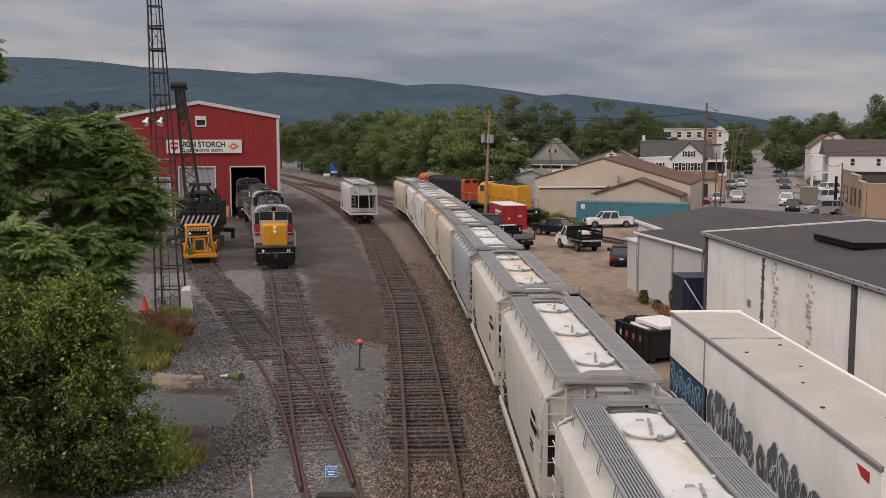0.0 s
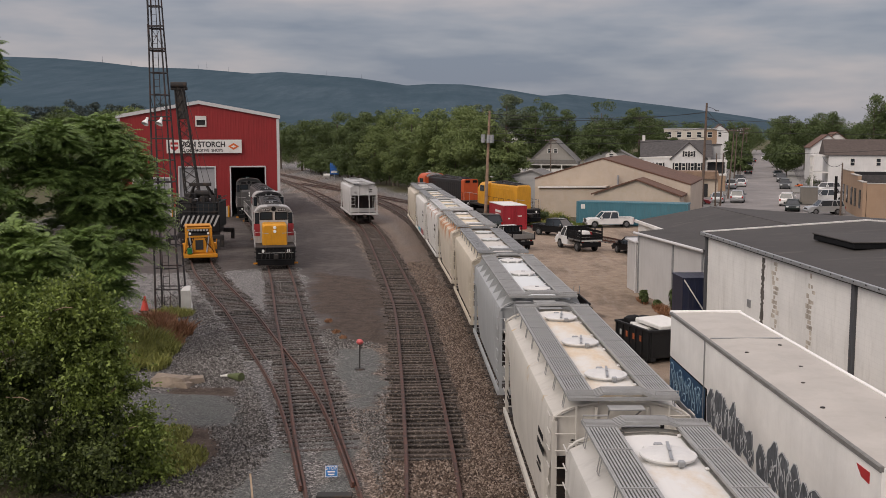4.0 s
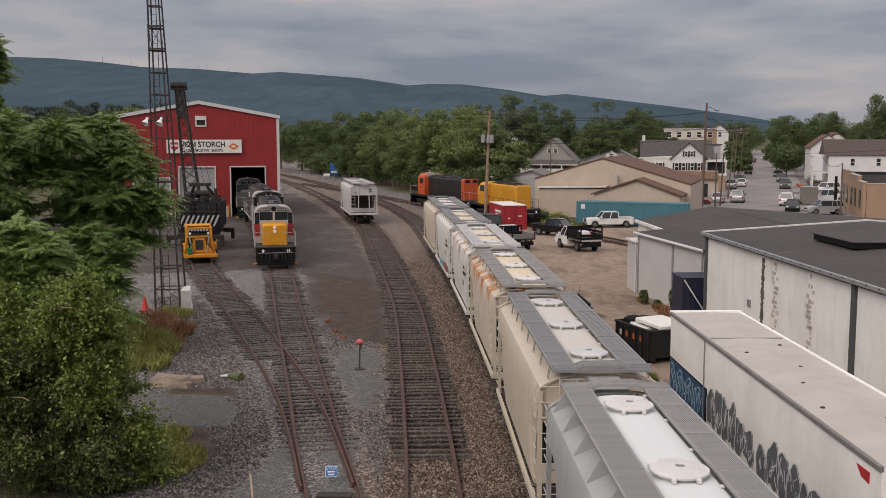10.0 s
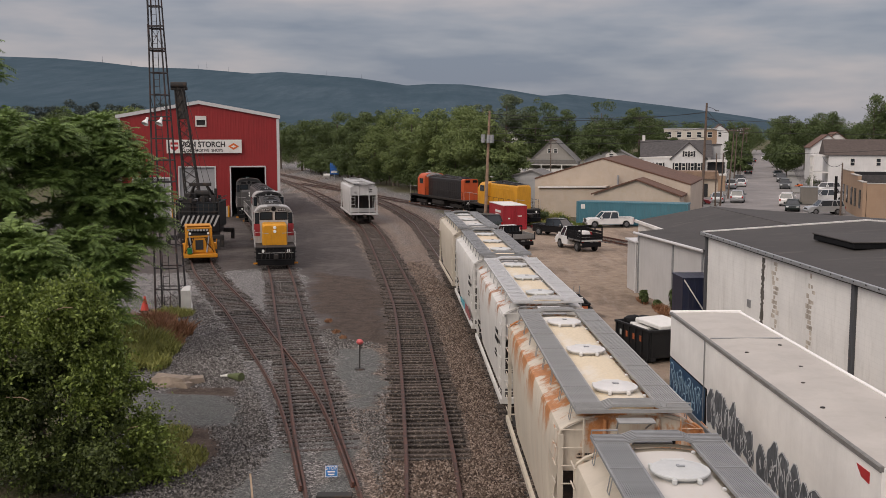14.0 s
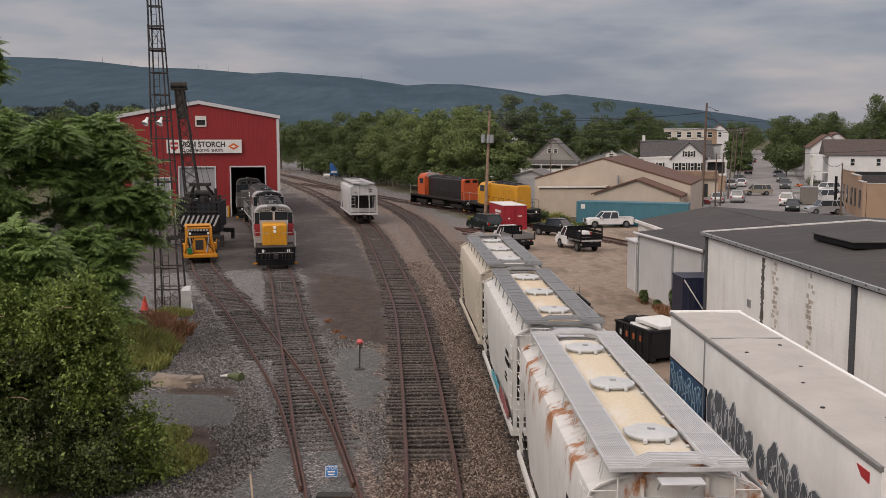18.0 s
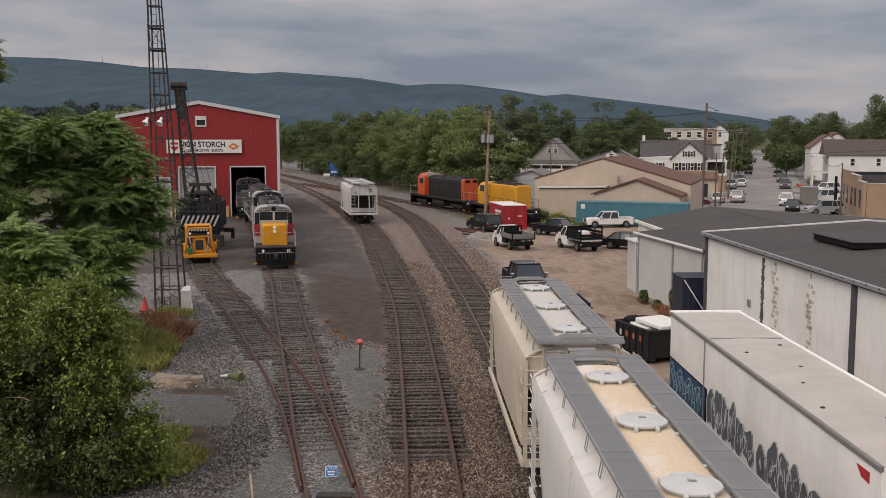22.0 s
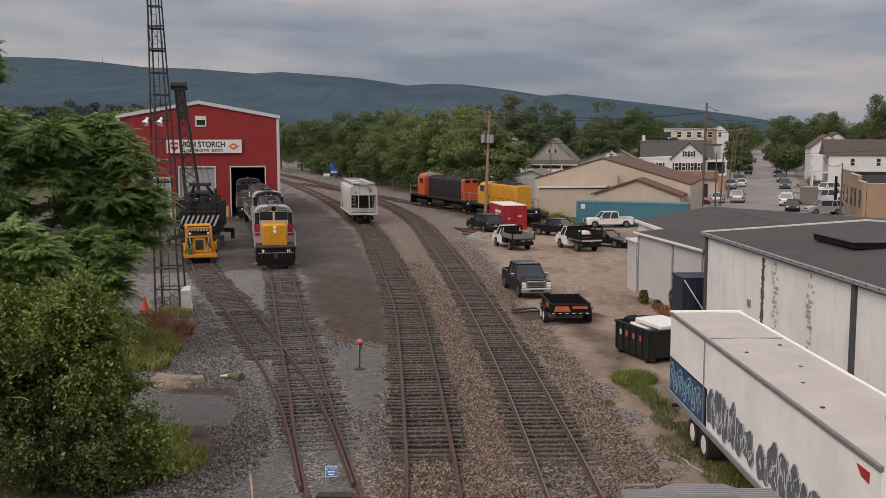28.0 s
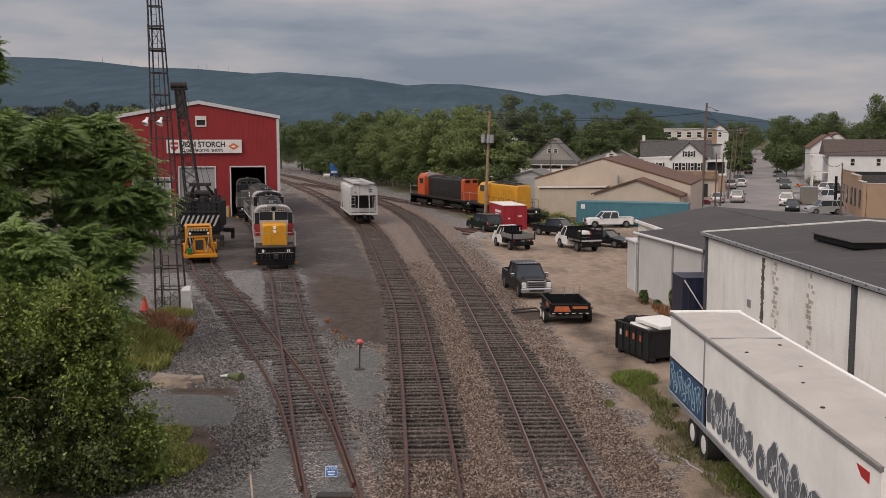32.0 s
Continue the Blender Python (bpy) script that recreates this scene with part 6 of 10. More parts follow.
def build_sheds():
    m_gut = M_TRIM
    b = thing("grey_shed", "pale grey panelled shed with a low dark lean-to roof", "building", "", pose(12.5, 64.6, 0, 0, 0, 10))
    part("side_wall", Shape().box((0.1, -5.0, 1.9), (0.2, 10.0, 3.8)), M_GREYPANEL, b)
    part("end_wall", Shape().box((2.6, -9.9, 1.9), (4.8, 0.2, 3.8)), M_GREYPANEL, b)
    part("end_wall", Shape().box((2.6, 0.0, 1.9), (4.8, 0.2, 3.8)), M_GREYPANEL, b)
    part("roof", Shape().prism([(-0.2, 3.82), (5.2, 4.25), (5.2, 4.35), (-0.2, 3.92)], -10.1, 0.15), M_TAR, b)
    part("gutter", Shape().cyl((-0.25, -10.1, 3.86), (-0.25, 0.2, 3.86), 0.09, 0.09, 8), m_gut, b, "white eaves gutter", True)
    for k in (-0.05, -5.6, -9.7):
        part("corner_post", Shape().box((-0.02, k, 1.9), (0.1, 0.16, 3.75)), M_STEEL, b)
    lo = thing("grey_annex", "small grey annex with flat roof beside the shed", "building", "", pose(12.1, 66.9, 0, 0, 0, 5.2))
    part("annex_wall", Shape().box((1.3, -1.2, 1.6), (2.4, 2.3, 3.2), None, 0.02), M_GREYPANEL, lo)
    part("annex_roof", Shape().box((1.28, -1.2, 3.26), (2.7, 2.5, 0.12), None, 0.02), M_TRIM, lo)
    part("downpipe", Shape().cyl((0.02, -2.3, 0), (0.02, -2.3, 3.2), 0.06, 0.06, 8), M_TRIM, lo)
    d = thing("long_dark_roofed_shed", "wide low building with dark roofing and white fascia", "building", "", pose(13.9, 72.6, 0, 0, 0, 3.2))
    prof = [(0, 3.85), (5.4, 4.85), (19, 3.85)]
    part("end_wall", Shape().prism([(0.1, 0), (19, 0), (19, 3.8), (5.4, 4.8), (0.1, 3.8)], -0.2, 0), M_WHITE, d)
    part("side_wall", Shape().box((0.2, -3.2, 1.9), (0.2, 6, 3.8)), M_WHITE, d)
    for (x0, z0), (x1, z1) in zip(prof, prof[1:]):
        part("roof", Shape().prism([(x0 - 0.1, z0), (x1, z1), (x1, z1 + 0.1), (x0 - 0.1, z0 + 0.1)], -19.5, 0.15), M_TAR, d)
    part("fascia", Shape().prism([(-0.15, 3.83), (0.0, 3.83), (0.0, 4.02), (-0.15, 4.02)], -7.0, 0.2), M_WHITE, d)
    # blue box body between shed and warehouse
    bx = thing("blue_container", "dark blue steel box with a white diagonal bar beside the shed", "container", "", pose(12.42, 52.1, 0, 0, 0, 3))
    blue = ribbed_paint("navy_box_steel", (0.008, 0.012, 0.035), 0.35, "X", 0.4, 0.45, 0.3)
    part("box_body", Shape().box((0.85, 1.0, 1.45), (1.7, 2.0, 2.5), None, 0.03), blue, bx)
    part("top_rim", Shape().box((0.85, 1.0, 2.72), (1.76, 2.06, 0.08)), blue, bx)
    part("base_rail", Shape().box((0.85, 1.0, 0.1), (1.6, 1.9, 0.2)), M_BLACK, bx)
    part("diagonal_bar", Shape().cyl((0.05, -0.03, 2.65), (1.3, -0.03, 0.75), 0.035, 0.035, 6), M_WHITE, bx)


build_sheds()

# ---- semi-trailer with graffiti ----
M_TRAILWHITE = paint("trailer_white", (0.86, 0.845, 0.82), 0.5, 0.09, (0.35, 0.31, 0.27), 0.6)
# roof grey set darker than the sides; low side light is in the colour
M_TRAILROOF = paint("trailer_roof_grey", (0.45, 0.42, 0.38), 0.6, 0.35, (0.28, 0.25, 0.21), 0.5, 0.0, False)
M_BLUEPANEL = paint("blue_panel", (0.02, 0.075, 0.16), 0.5, 0.3, (0.1, 0.12, 0.14), 1.5)
M_SPRAYDARK = plain("charcoal_spray", (0.115, 0.125, 0.14), 0.7, 0, 0.45, 5.0)
M_SPRAYWHITE = plain("white_spray", (0.62, 0.64, 0.66), 0.7, 0, 0.1, 5.0)
M_SPRAYBLUE = plain("pale_blue_spray", (0.35, 0.50, 0.60), 0.7, 0, 0.2, 5.0)


def outline_strip(sh, pts, w, x0, x1):
    """A flat brush stroke along points of the side wall (y, z)."""
    n = len(pts)
    a, b = [], []
    for i, (y, z) in enumerate(pts):
        q0, q1 = pts[max(0, i - 1)], pts[min(n - 1, i + 1)]
        dy, dz = q1[0] - q0[0], q1[1] - q0[1]
        l = math.hypot(dy, dz) + 1e-9
        a.append((y - dz / l * w, z + dy / l * w))
        b.append((y + dz / l * w, z - dy / l * w))
    for i in range(n - 1):
        ring = [a[i], a[i + 1], b[i + 1], b[i]]
        sh.prism(ring, x0, x1, "x")


def swollen(rnd, y, z0, w, h):
    """Closed outline of one swollen tall shape with an uneven top."""
    k, lean = rnd.uniform(0, 6), rnd.uniform(-0.12, 0.12)
    out = []
    for t in np.linspace(0, 2 * math.pi, 29)[:-1]:
        r = (abs(math.cos(t)) ** 2.8 + abs(math.sin(t)) ** 2.8) ** (-1 / 2.8) * (0.90 + 0.10 * math.sin(3 * t + k) + 0.08 * math.sin(5 * t + 2 * k))
        out.append((y + w * 0.5 * r * math.cos(t) - lean * math.sin(t), z0 + h * 0.5 + h * 0.5 * r * math.sin(t)))
    return out


def build_trailer():
    L, W, Z0, Z1 = 16.7, 2.43, 1.15, 3.92
    b = thing("semi_trailer", "parked white box trailer with black and blue graffiti", "trailer", "", pose(8.03, 35.3, 0, 0, 0, 0.88))
    part("box_side", Shape().box((0.03, -L / 2, (Z0 + Z1) / 2), (0.06, L, Z1 - Z0)), M_TRAILWHITE, b)
    part("box_side", Shape().box((W - 0.03, -L / 2, (Z0 + Z1) / 2), (0.06, L, Z1 - Z0)), M_TRAILWHITE, b)
    part("end_panel", Shape().box((W / 2, -0.04, (Z0 + Z1) / 2), (W - 0.13, 0.07, Z1 - Z0)), M_TRAILWHITE, b)
    part("end_panel", Shape().box((W / 2, -L + 0.04, (Z0 + Z1) / 2), (W - 0.13, 0.07, Z1 - Z0)), M_TRAILWHITE, b)
    part("box_roof", Shape().loft([[(0.05, k, Z1), (W / 2, k, Z1 + 0.035), (W - 0.05, k, Z1), (W - 0.05, k, Z1 - 0.05), (0.05, k, Z1 - 0.05)] for k in (-L + 0.02, -0.02)]), M_TRAILROOF, b, "pale grey sheet roof with a seam")
    part("roof_seam", Shape().box((W / 2, -4.6, Z1 + 0.03), (W - 0.2, 0.03, 0.03)), M_STEEL, b)
    part("top_rail", Shape().box((0.0, -L / 2, Z1 - 0.02), (0.1, L + 0.02, 0.13), None, 0.02), plain("dark_rail_grey", (0.20, 0.195, 0.185), 0.6, 0.2), b, "dark grey top rail")
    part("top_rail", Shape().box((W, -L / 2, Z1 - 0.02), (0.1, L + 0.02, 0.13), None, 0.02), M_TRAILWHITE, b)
    part("end_top_rail", Shape().box((W / 2, 0.0, Z1 + 0.0), (W + 0.1, 0.1, 0.17), None, 0.03), M_TRAILWHITE, b)
    part("floor", Shape().box((W / 2, -L / 2, Z0 - 0.06), (W - 0.04, L, 0.12)), M_STEEL, b)
    part("bottom_rail", Shape().box((0.0, -L / 2, Z0 - 0.05), (0.09, L, 0.2), None, 0.02), M_STEEL, b)
    part("strap", Shape().box((-0.03, -4.45, (Z0 + Z1) / 2), (0.02, 0.05, Z1 - Z0 - 0.15)), M_STEEL, b)
    bp = part("blue_panel", Shape().box((-0.008, -2.4, Z0 + 0.62), (0.014, 4.65, 1.18)), M_BLUEPANEL, b, "blue lower panel with pale scrawl")
    part("panel_trim", Shape().box((-0.012, -2.4, Z0 + 1.23), (0.02, 4.75, 0.035)).box((-0.012, -4.76, Z0 + 0.62), (0.02, 0.04, 1.2)), M_BLACK, b)
    rnd = random.Random(21)
    sc = Shape()
    for i in range(10):
        y = -0.25 - i * 0.4
        pts = [(y, Z0 + 0.22), (y - 0.08, Z0 + 0.85 + rnd.uniform(0, 0.2)), (y - 0.26, Z0 + 0.6), (y - 0.16, Z0 + 0.4), (y - 0.36, Z0 + 0.85)]
        outline_strip(sc, [(p + rnd.uniform(-0.03, 0.03), q + rnd.uniform(-0.08, 0.08)) for p, q in pts], 0.018, -0.022, -0.0152)
    for i in range(7):
        y = -0.4 - i * 0.58
        outline_strip(sc, [(y + 0.2 * math.cos(t), Z0 + (0.3 if i % 2 else 0.95) + 0.13 * math.sin(t)) for t in np.linspace(0, 5.2, 9)], 0.018, -0.022, -0.0152)
    part("scrawl", sc, M_SPRAYBLUE, bp)["kind"] = "stuff"
    # two large tags: packed swollen charcoal shapes with pale strokes inside and round them
    dark, pale = Shape(), Shape()
    y = -4.9
    for k in range(12):
        w = rnd.uniform(0.62, 0.86)
        h = rnd.uniform(1.0, 1.28) * (1.1 if k % 6 in (1, 2, 3) else 0.92)
        if k == 6:
            y -= 0.32
        z = Z0 + 0.10 + rnd.uniform(0, 0.12)
        ring = swollen(rnd, y - w / 2, z, w * 1.25, h)
        layer = 0.0013 * (k % 3)
        dark.prism(ring, -0.018 - layer, -0.003, "x")
        outline_strip(pale, ring + ring[:1], 0.014, -0.026 - layer, -0.0225 - layer)
        for i in range(5):
            p, q = y - w * rnd.uniform(0.12, 0.88), z + h * rnd.uniform(0.15, 0.6)
            l, bend = h * rnd.uniform(0.16, 0.36), rnd.uniform(-0.22, 0.22)
            outline_strip(pale, [(p + bend * t * t - 0.05 * math.sin(5 * t + i), q + l * t) for t in np.linspace(0, 1, 7)], rnd.uniform(0.010, 0.026), -0.026 - layer, -0.0225 - layer)
        y -= w
    part("tag", dark, M_SPRAYDARK, b, "charcoal bubble-letter graffiti")["kind"] = "stuff"
    part("tag_outline", pale, M_SPRAYWHITE, b, "pale outlines of the graffiti letters")["kind"] = "stuff"
    # black strip laid over the side; the hole's inner shade is painted
    part("torn_gap", Shape().prism([(-4.62, Z0 + 0.08), (-4.78, Z0 + 0.06), (-4.80, Z0 + 1.05), (-4.66, Z0 + 1.22)], -0.024, -0.017, "x"), M_BLACK, b, "black strip laid on for the dark of the torn panel edge")
    for px_, py_ in ((0.6, -6.6), (1.5, -8.4), (0.9, -10.2), (1.9, -5.6), (0.5, -12.5), (1.6, -13.4)):
        part("roof_patch", Shape().cyl((px_, py_, Z1 + 0.012), (px_, py_, Z1 + 0.04), 0.06, 0.05, 10), M_DARKSTEEL, b)
    part("red_mark", Shape().prism([(-15.6, Z1 - 0.25), (-16.2, Z1 - 0.25), (-16.2, Z1 - 0.48), (-15.85, Z1 - 0.45)], -0.015, -0.001, "x"), M_RED, b)
    for k, dy in enumerate((-3.0, -4.35)):
        for s, x in ((-1, 0.32), (1, W - 0.32)):
            wh = part("wheel", Shape().cyl((x - 0.26, dy, 0.51), (x + 0.26, dy, 0.51), 0.51, 0.51, 24), M_TYRE, b, smooth=True)
            part("rim", Shape().cyl((x + s * 0.262, dy, 0.51), (x + s * 0.285, dy, 0.51), 0.29, 0.20, 20), M_WHITE, wh, "white wheel disc")
        part("axle", Shape().cyl((0.3, dy, 0.51), (W - 0.3, dy, 0.51), 0.07, 0.07, 8), M_DARKSTEEL, b)
    part("bogie_frame", Shape().box((W / 2, -3.7, 0.9), (1.1, 3.2, 0.22)), M_DARKSTEEL, b)
    part("rear_bumper", Shape().box((W / 2, 0.0, 0.6), (2.2, 0.1, 0.12)).box((0.6, 0.0, 0.85), (0.1, 0.1, 0.5)).box((W - 0.6, 0.0, 0.85), (0.1, 0.1, 0.5)), M_DARKSTEEL, b)
    for x in (0.5, W - 0.5):
        part("landing_leg", Shape().box((x, -L + 2.6, 0.55), (0.13, 0.13, 1.0)).box((x, -L + 2.6, 0.04), (0.3, 0.3, 0.06)), M_DARKSTEEL, b)


build_trailer()

# ---- street and pavements ----
M_ROAD = tar_roof("street_asphalt", (0.215, 0.20, 0.192))
M_PAVE = plain("pale_pavement", (0.20, 0.195, 0.18), 0.9, 0, 0.15, 0.8)
STREET = [(34.5, 112), (41.5, 135), (54.5, 175), (89, 283), (129, 408), (190, 600)]


def strip(line, off0, off1, z0, z1):
    sh = Shape()
    pts = smooth_path(line, 8.0)
    a, b = offset_path(pts, off0), offset_path(pts, off1)
    sh.loft([[(p[0], p[1], z0), (q[0], q[1], z0), (q[0], q[1], z1), (p[0], p[1], z1)] for p, q in zip(a, b)])
    return sh


structure("road", strip(STREET, -5.2, 5.2, 0.0, 0.02), M_ROAD, "straight grey asphalt street between parked cars")["category"] = "street"
structure("road_apron", Shape().prism([(28, 108), (52, 100), (66, 128), (62, 150), (52, 153), (46, 136.5), (36, 139.5), (33, 127)], 0.0, 0.012, "z"), M_ROAD, "asphalt junction and car park")["category"] = "street"
structure("pavement_west", strip(STREET[1:], -7.4, -5.25, 0.0, 0.14), M_PAVE, "concrete pavement with kerb")["category"] = "pavement"
structure("pavement_east", strip(STREET[2:], 5.25, 7.4, 0.0, 0.14), M_PAVE, "concrete pavement with kerb")["category"] = "pavement"

# ---- houses and low commercial buildings ----
M_CREAM_WALL = paint("cream_wall", (0.58, 0.53, 0.46), 0.8, 0.12, (0.3, 0.25, 0.2), 0.5)
M_BEIGE = paint("beige_render", (0.50, 0.425, 0.35), 0.8, 0.4, (0.40, 0.29, 0.18), 0.35, 0.0, False)
M_DUPLEXROOF = plain("dark_brown_shingle", (0.085, 0.066, 0.058), 0.9, 0, 0.25, 2.5, 0.4)
M_BROWNROOF = plain("brown_shingle", (0.125, 0.068, 0.048), 0.9, 0, 0.2, 2.5, 0.4)
M_GREYROOF = plain("grey_shingle", (0.165, 0.158, 0.15), 0.9, 0, 0.25, 2.5, 0.4)
M_DARKROOF = plain("dark_shingle", (0.075, 0.07, 0.07), 0.9, 0, 0.25, 2.5, 0.4)
M_PALESHINGLE = ribbed_paint("pale_grey_shingle", (0.30, 0.285, 0.262), 0.3, "Z", 0.4, 0.9, 0.3)
M_SIDING = ribbed_paint("white_siding", (0.66, 0.65, 0.64), 0.18, "Z", 0.35, 0.6, 0.15)
M_GREYSIDING = ribbed_paint("grey_siding", (0.33, 0.33, 0.33), 0.18, "Z", 0.35, 0.6, 0.15)
M_TANBRICK = block_wall("tan_brick", (0.33, 0.225, 0.15), 0.5)
M_SHUTTER = plain("black_shutter_and_porch_shade", (0.02, 0.02, 0.022), 0.6)


def gable_block(b, w0, w1, deep, e0, e1, ridge, wall, roof, over=0.3, y0=0.0, x=0.0, rx=0.0):
    """Walls and a gable roof; the gable faces -y, the ridge stands over local x = rx."""
    front = [(w0, 0), (w1, 0), (w1, e1), (rx, ridge), (w0, e0)]
    part("wall", Shape().prism(front, y0, y0 + 0.25), wall, b)
    part("wall", Shape().prism(front, y0 + deep - 0.25, y0 + deep), wall, b)
    part("wall", Shape().box((w0 + 0.1, y0 + deep / 2, e0 / 2), (0.2, deep - 0.5, e0 - 0.02)), wall, b)
    part("wall", Shape().box((w1 - 0.1, y0 + deep / 2, e1 / 2), (0.2, deep - 0.5, e1 - 0.02)), wall, b)
    for xe, ze in ((w0, e0), (w1, e1)):
        s = 1 if xe > rx else -1
        k = (ridge - ze) / abs(xe - rx)
        xo, zo = xe + s * over, ze - k * over
        part("roof", Shape().prism([(rx, ridge + 0.01), (xo, zo + 0.01), (xo, zo + 0.19), (rx, ridge + 0.19)], y0 - over, y0 + deep + over), roof, b)


def add_window(b, x, y, z, w=0.9, h=1.4, shutters=True, face=1.0):
    wn_ = part("window", Shape().box((x, y - 0.03, z), (w, 0.05, h)), M_GLASS, b)
    fr = Shape()
    for dx in (-w / 2, w / 2):
        fr.box((x + dx, y - 0.05, z), (0.09, 0.08, h + 0.1))
    for dz in (-h / 2, 0, h / 2):
        fr.box((x, y - 0.05, z + dz), (w, 0.08, 0.09))
    part("window_frame", fr, M_WHITE, wn_)
    if shutters:
        for s in (-1, 1):
            part("shutter", Shape().box((x + s * (w / 2 + 0.2), y - 0.04, z), (0.3, 0.06, h + 0.1)), M_SHUTTER, wn_)


def build_town():
    t = thing("beige_workshop", "long beige workshop with shallow gable and brown shingle roof", "building", "", pose(19.4, 124.0, 0, 0, 0, -19))
    gable_block(t, -8.4, 10.5, 17, 4.45, 4.0, 7.0, M_BEIGE, M_BROWNROOF, 0.06)
    part("canopy", Shape().prism([(-7.5, 3.55), (0.9, 3.75), (0.9, 3.85), (-7.5, 3.65)], -2.2, -0.05), M_BEIGE, t)
    part("canopy_edge", Shape().prism([(-7.5, 3.5), (0.9, 3.7), (0.9, 3.88), (-7.5, 3.68)], -2.26, -2.205), M_WHITE, t)
    part("porch_wall", Shape().box((-3.3, -1.0, 1.75), (8.2, 1.9, 3.5)), M_BEIGE, t)
    part("vent_pipe", Shape().cyl((2.0, -0.6, 3.4), (2.0, -0.6, 5.1), 0.14, 0.14, 8), M_STEEL, t)
    a = thing("beige_garage", "smaller beige gabled garage with brown shingle roof", "building", "", pose(22.3, 117.3, 0, 0, 0, -19))
    gable_block(a, -4.9, 4.9, 6.0, 3.1, 3.0, 4.75, M_BEIGE, M_BROWNROOF, 0.3)
    s = thing("grey_garage", "low grey garage behind the yellow locomotive", "building", "", pose(13, 150, 0, 0, 0, -15))
    gable_block(s, -6, 4, 9, 3.0, 3.0, 4.6, M_GREYSIDING, M_GREYROOF)
    # teal shipping container
    c = thing("teal_container", "teal corrugated shipping container in front of the garage", "container", "", pose(14.9, 113.4, 0, 0, 0, -20))
    teal = ribbed_paint("teal_box_steel", (0.055, 0.165, 0.21), 0.28, "X", 0.8, 0.5, 0.25)
    part("box_body", Shape().box((6.1, 1.22, 1.36), (12.1, 2.4, 2.3), None, 0.02), teal, c)
    for z in (0.16, 2.52):
        part("frame_rail", Shape().box((6.1, 1.22, z), (12.2, 2.46, 0.14)), teal, c)
    for x in (0.08, 12.12):
        part("corner_post", Shape().box((x, 0.02, 1.3), (0.16, 0.12, 2.4)), teal, c)
    part("notice", Shape().box((0.75, -0.015, 2.05), (0.45, 0.02, 0.5)), M_WHITE, c)
    # houses
    h = thing("grey_house", "grey shingled house with a steep front gable and white porch", "house", "houses", pose(21.8, 203, 0, 0, 0, -12))
    gable_block(h, -4.6, 4.6, 11, 4.6, 4.6, 8.9, M_PALESHINGLE, M_GREYROOF)
    part("porch_roof", Shape().prism([(-5.2, 4.1), (5.2, 4.1), (4.6, 4.9), (-4.6, 4.9)], -2.4, -0.05), M_GREYROOF, h)
    for x in (-4.9, -2.0, 2.0, 4.9):
        part("porch_post", Shape().box((x, -2.2, 2.05), (0.25, 0.25, 4.1)), M_WHITE, h)
    part("porch_rail", Shape().box((0, -2.2, 2.5), (9.8, 0.12, 1.3)), M_WHITE, h)
    part("porch_beam", Shape().box((0, -2.2, 4.0), (10.2, 0.2, 0.35)), M_WHITE, h)
    for x in (-1.3, 1.3):
        add_window(h, x * 0.45, 0, 6.6, 0.8, 0.8, False)
    g = thing("grey_roofed_house", "house with broad grey roof and a small dormer", "house", "houses", pose(35, 212, 0, 0, 0, -12))
    gable_block(g, -5.6, 5.6, 10, 4.4, 4.4, 7.2, M_GREYSIDING, M_GREYROOF)
    part("dormer", Shape().prism([(-1.2, 4.9), (1.2, 4.9), (1.2, 5.6), (0, 6.6), (-1.2, 5.6)], -0.8, 1.5), M_WHITE, g)
    add_window(g, 0, -0.8, 5.5, 0.9, 0.7, False)
    w = thing("white_house", "two-storey white sided house with black shutters and dark roof", "house", "houses", pose(41.2, 178.4, 0, 0, 0, -10))
    part("wall", Shape().box((-0.4, 4, 3.0), (11.6, 8, 6.0)), M_SIDING, w)
    part("roof", Shape().prism([(-0.4, 5.95), (4.0, 8.9), (8.4, 5.95)], -6.6, 5.8, "x"), M_DARKROOF, w)
    part("front_gable", Shape().prism([(-2.8, 0), (2.8, 0), (2.8, 5.9), (0, 8.4), (-2.8, 5.9)], -1.6, 4, "y", Matrix.Translation((1.6, 0, 0))), M_SIDING, w)
    for s in (-1, 1):
        part("gable_roof", Shape().prism([(0, 8.42), (s * 3.2, 5.56), (s * 3.2, 5.74), (0, 8.62)], -1.9, 4.0, "y", Matrix.Translation((1.6, 0, 0))), M_DARKROOF, w)
    part("porch_roof", Shape().prism([(-6.9, 5.72), (-1.2, 5.72), (-1.2, 6.15), (-6.9, 5.9)], -1.5, -0.05), M_WHITE, w)
    part("wing_wall", Shape().box((-3.6, -0.75, 2.86), (4.9, 1.4, 5.7)), M_SIDING, w)
    for x in (-5.0, -3.2):
        add_window(w, x, -1.45, 4.35, 0.7, 1.25)
    for x in (-0.45, 0.75, 2.2, 3.35):
        add_window(w, x, -1.6, 4.35, 0.6, 1.25)
    for x in (1.15, 2.05):
        add_window(w, x, -1.6, 6.55, 0.5, 0.85)
    part("chimney", Shape().box((-6.0, 4, 9.0), (0.5, 0.5, 1.5)), M_WHITE, w)
    # side wing with a dark first-floor porch over a brick ground floor
    part("rear_wing", Shape().box((6.1, 5.4, 4.0), (2.4, 5.0, 8.0)), M_GREYSIDING, w)
    part("wing_roof", Shape().box((6.2, 5.4, 8.1), (2.7, 5.3, 0.2)), M_DARKROOF, w)
    part("brick_base", Shape().box((6.2, 0.6, 1.45), (3.4, 3.6, 2.9)), M_TANBRICK, w)
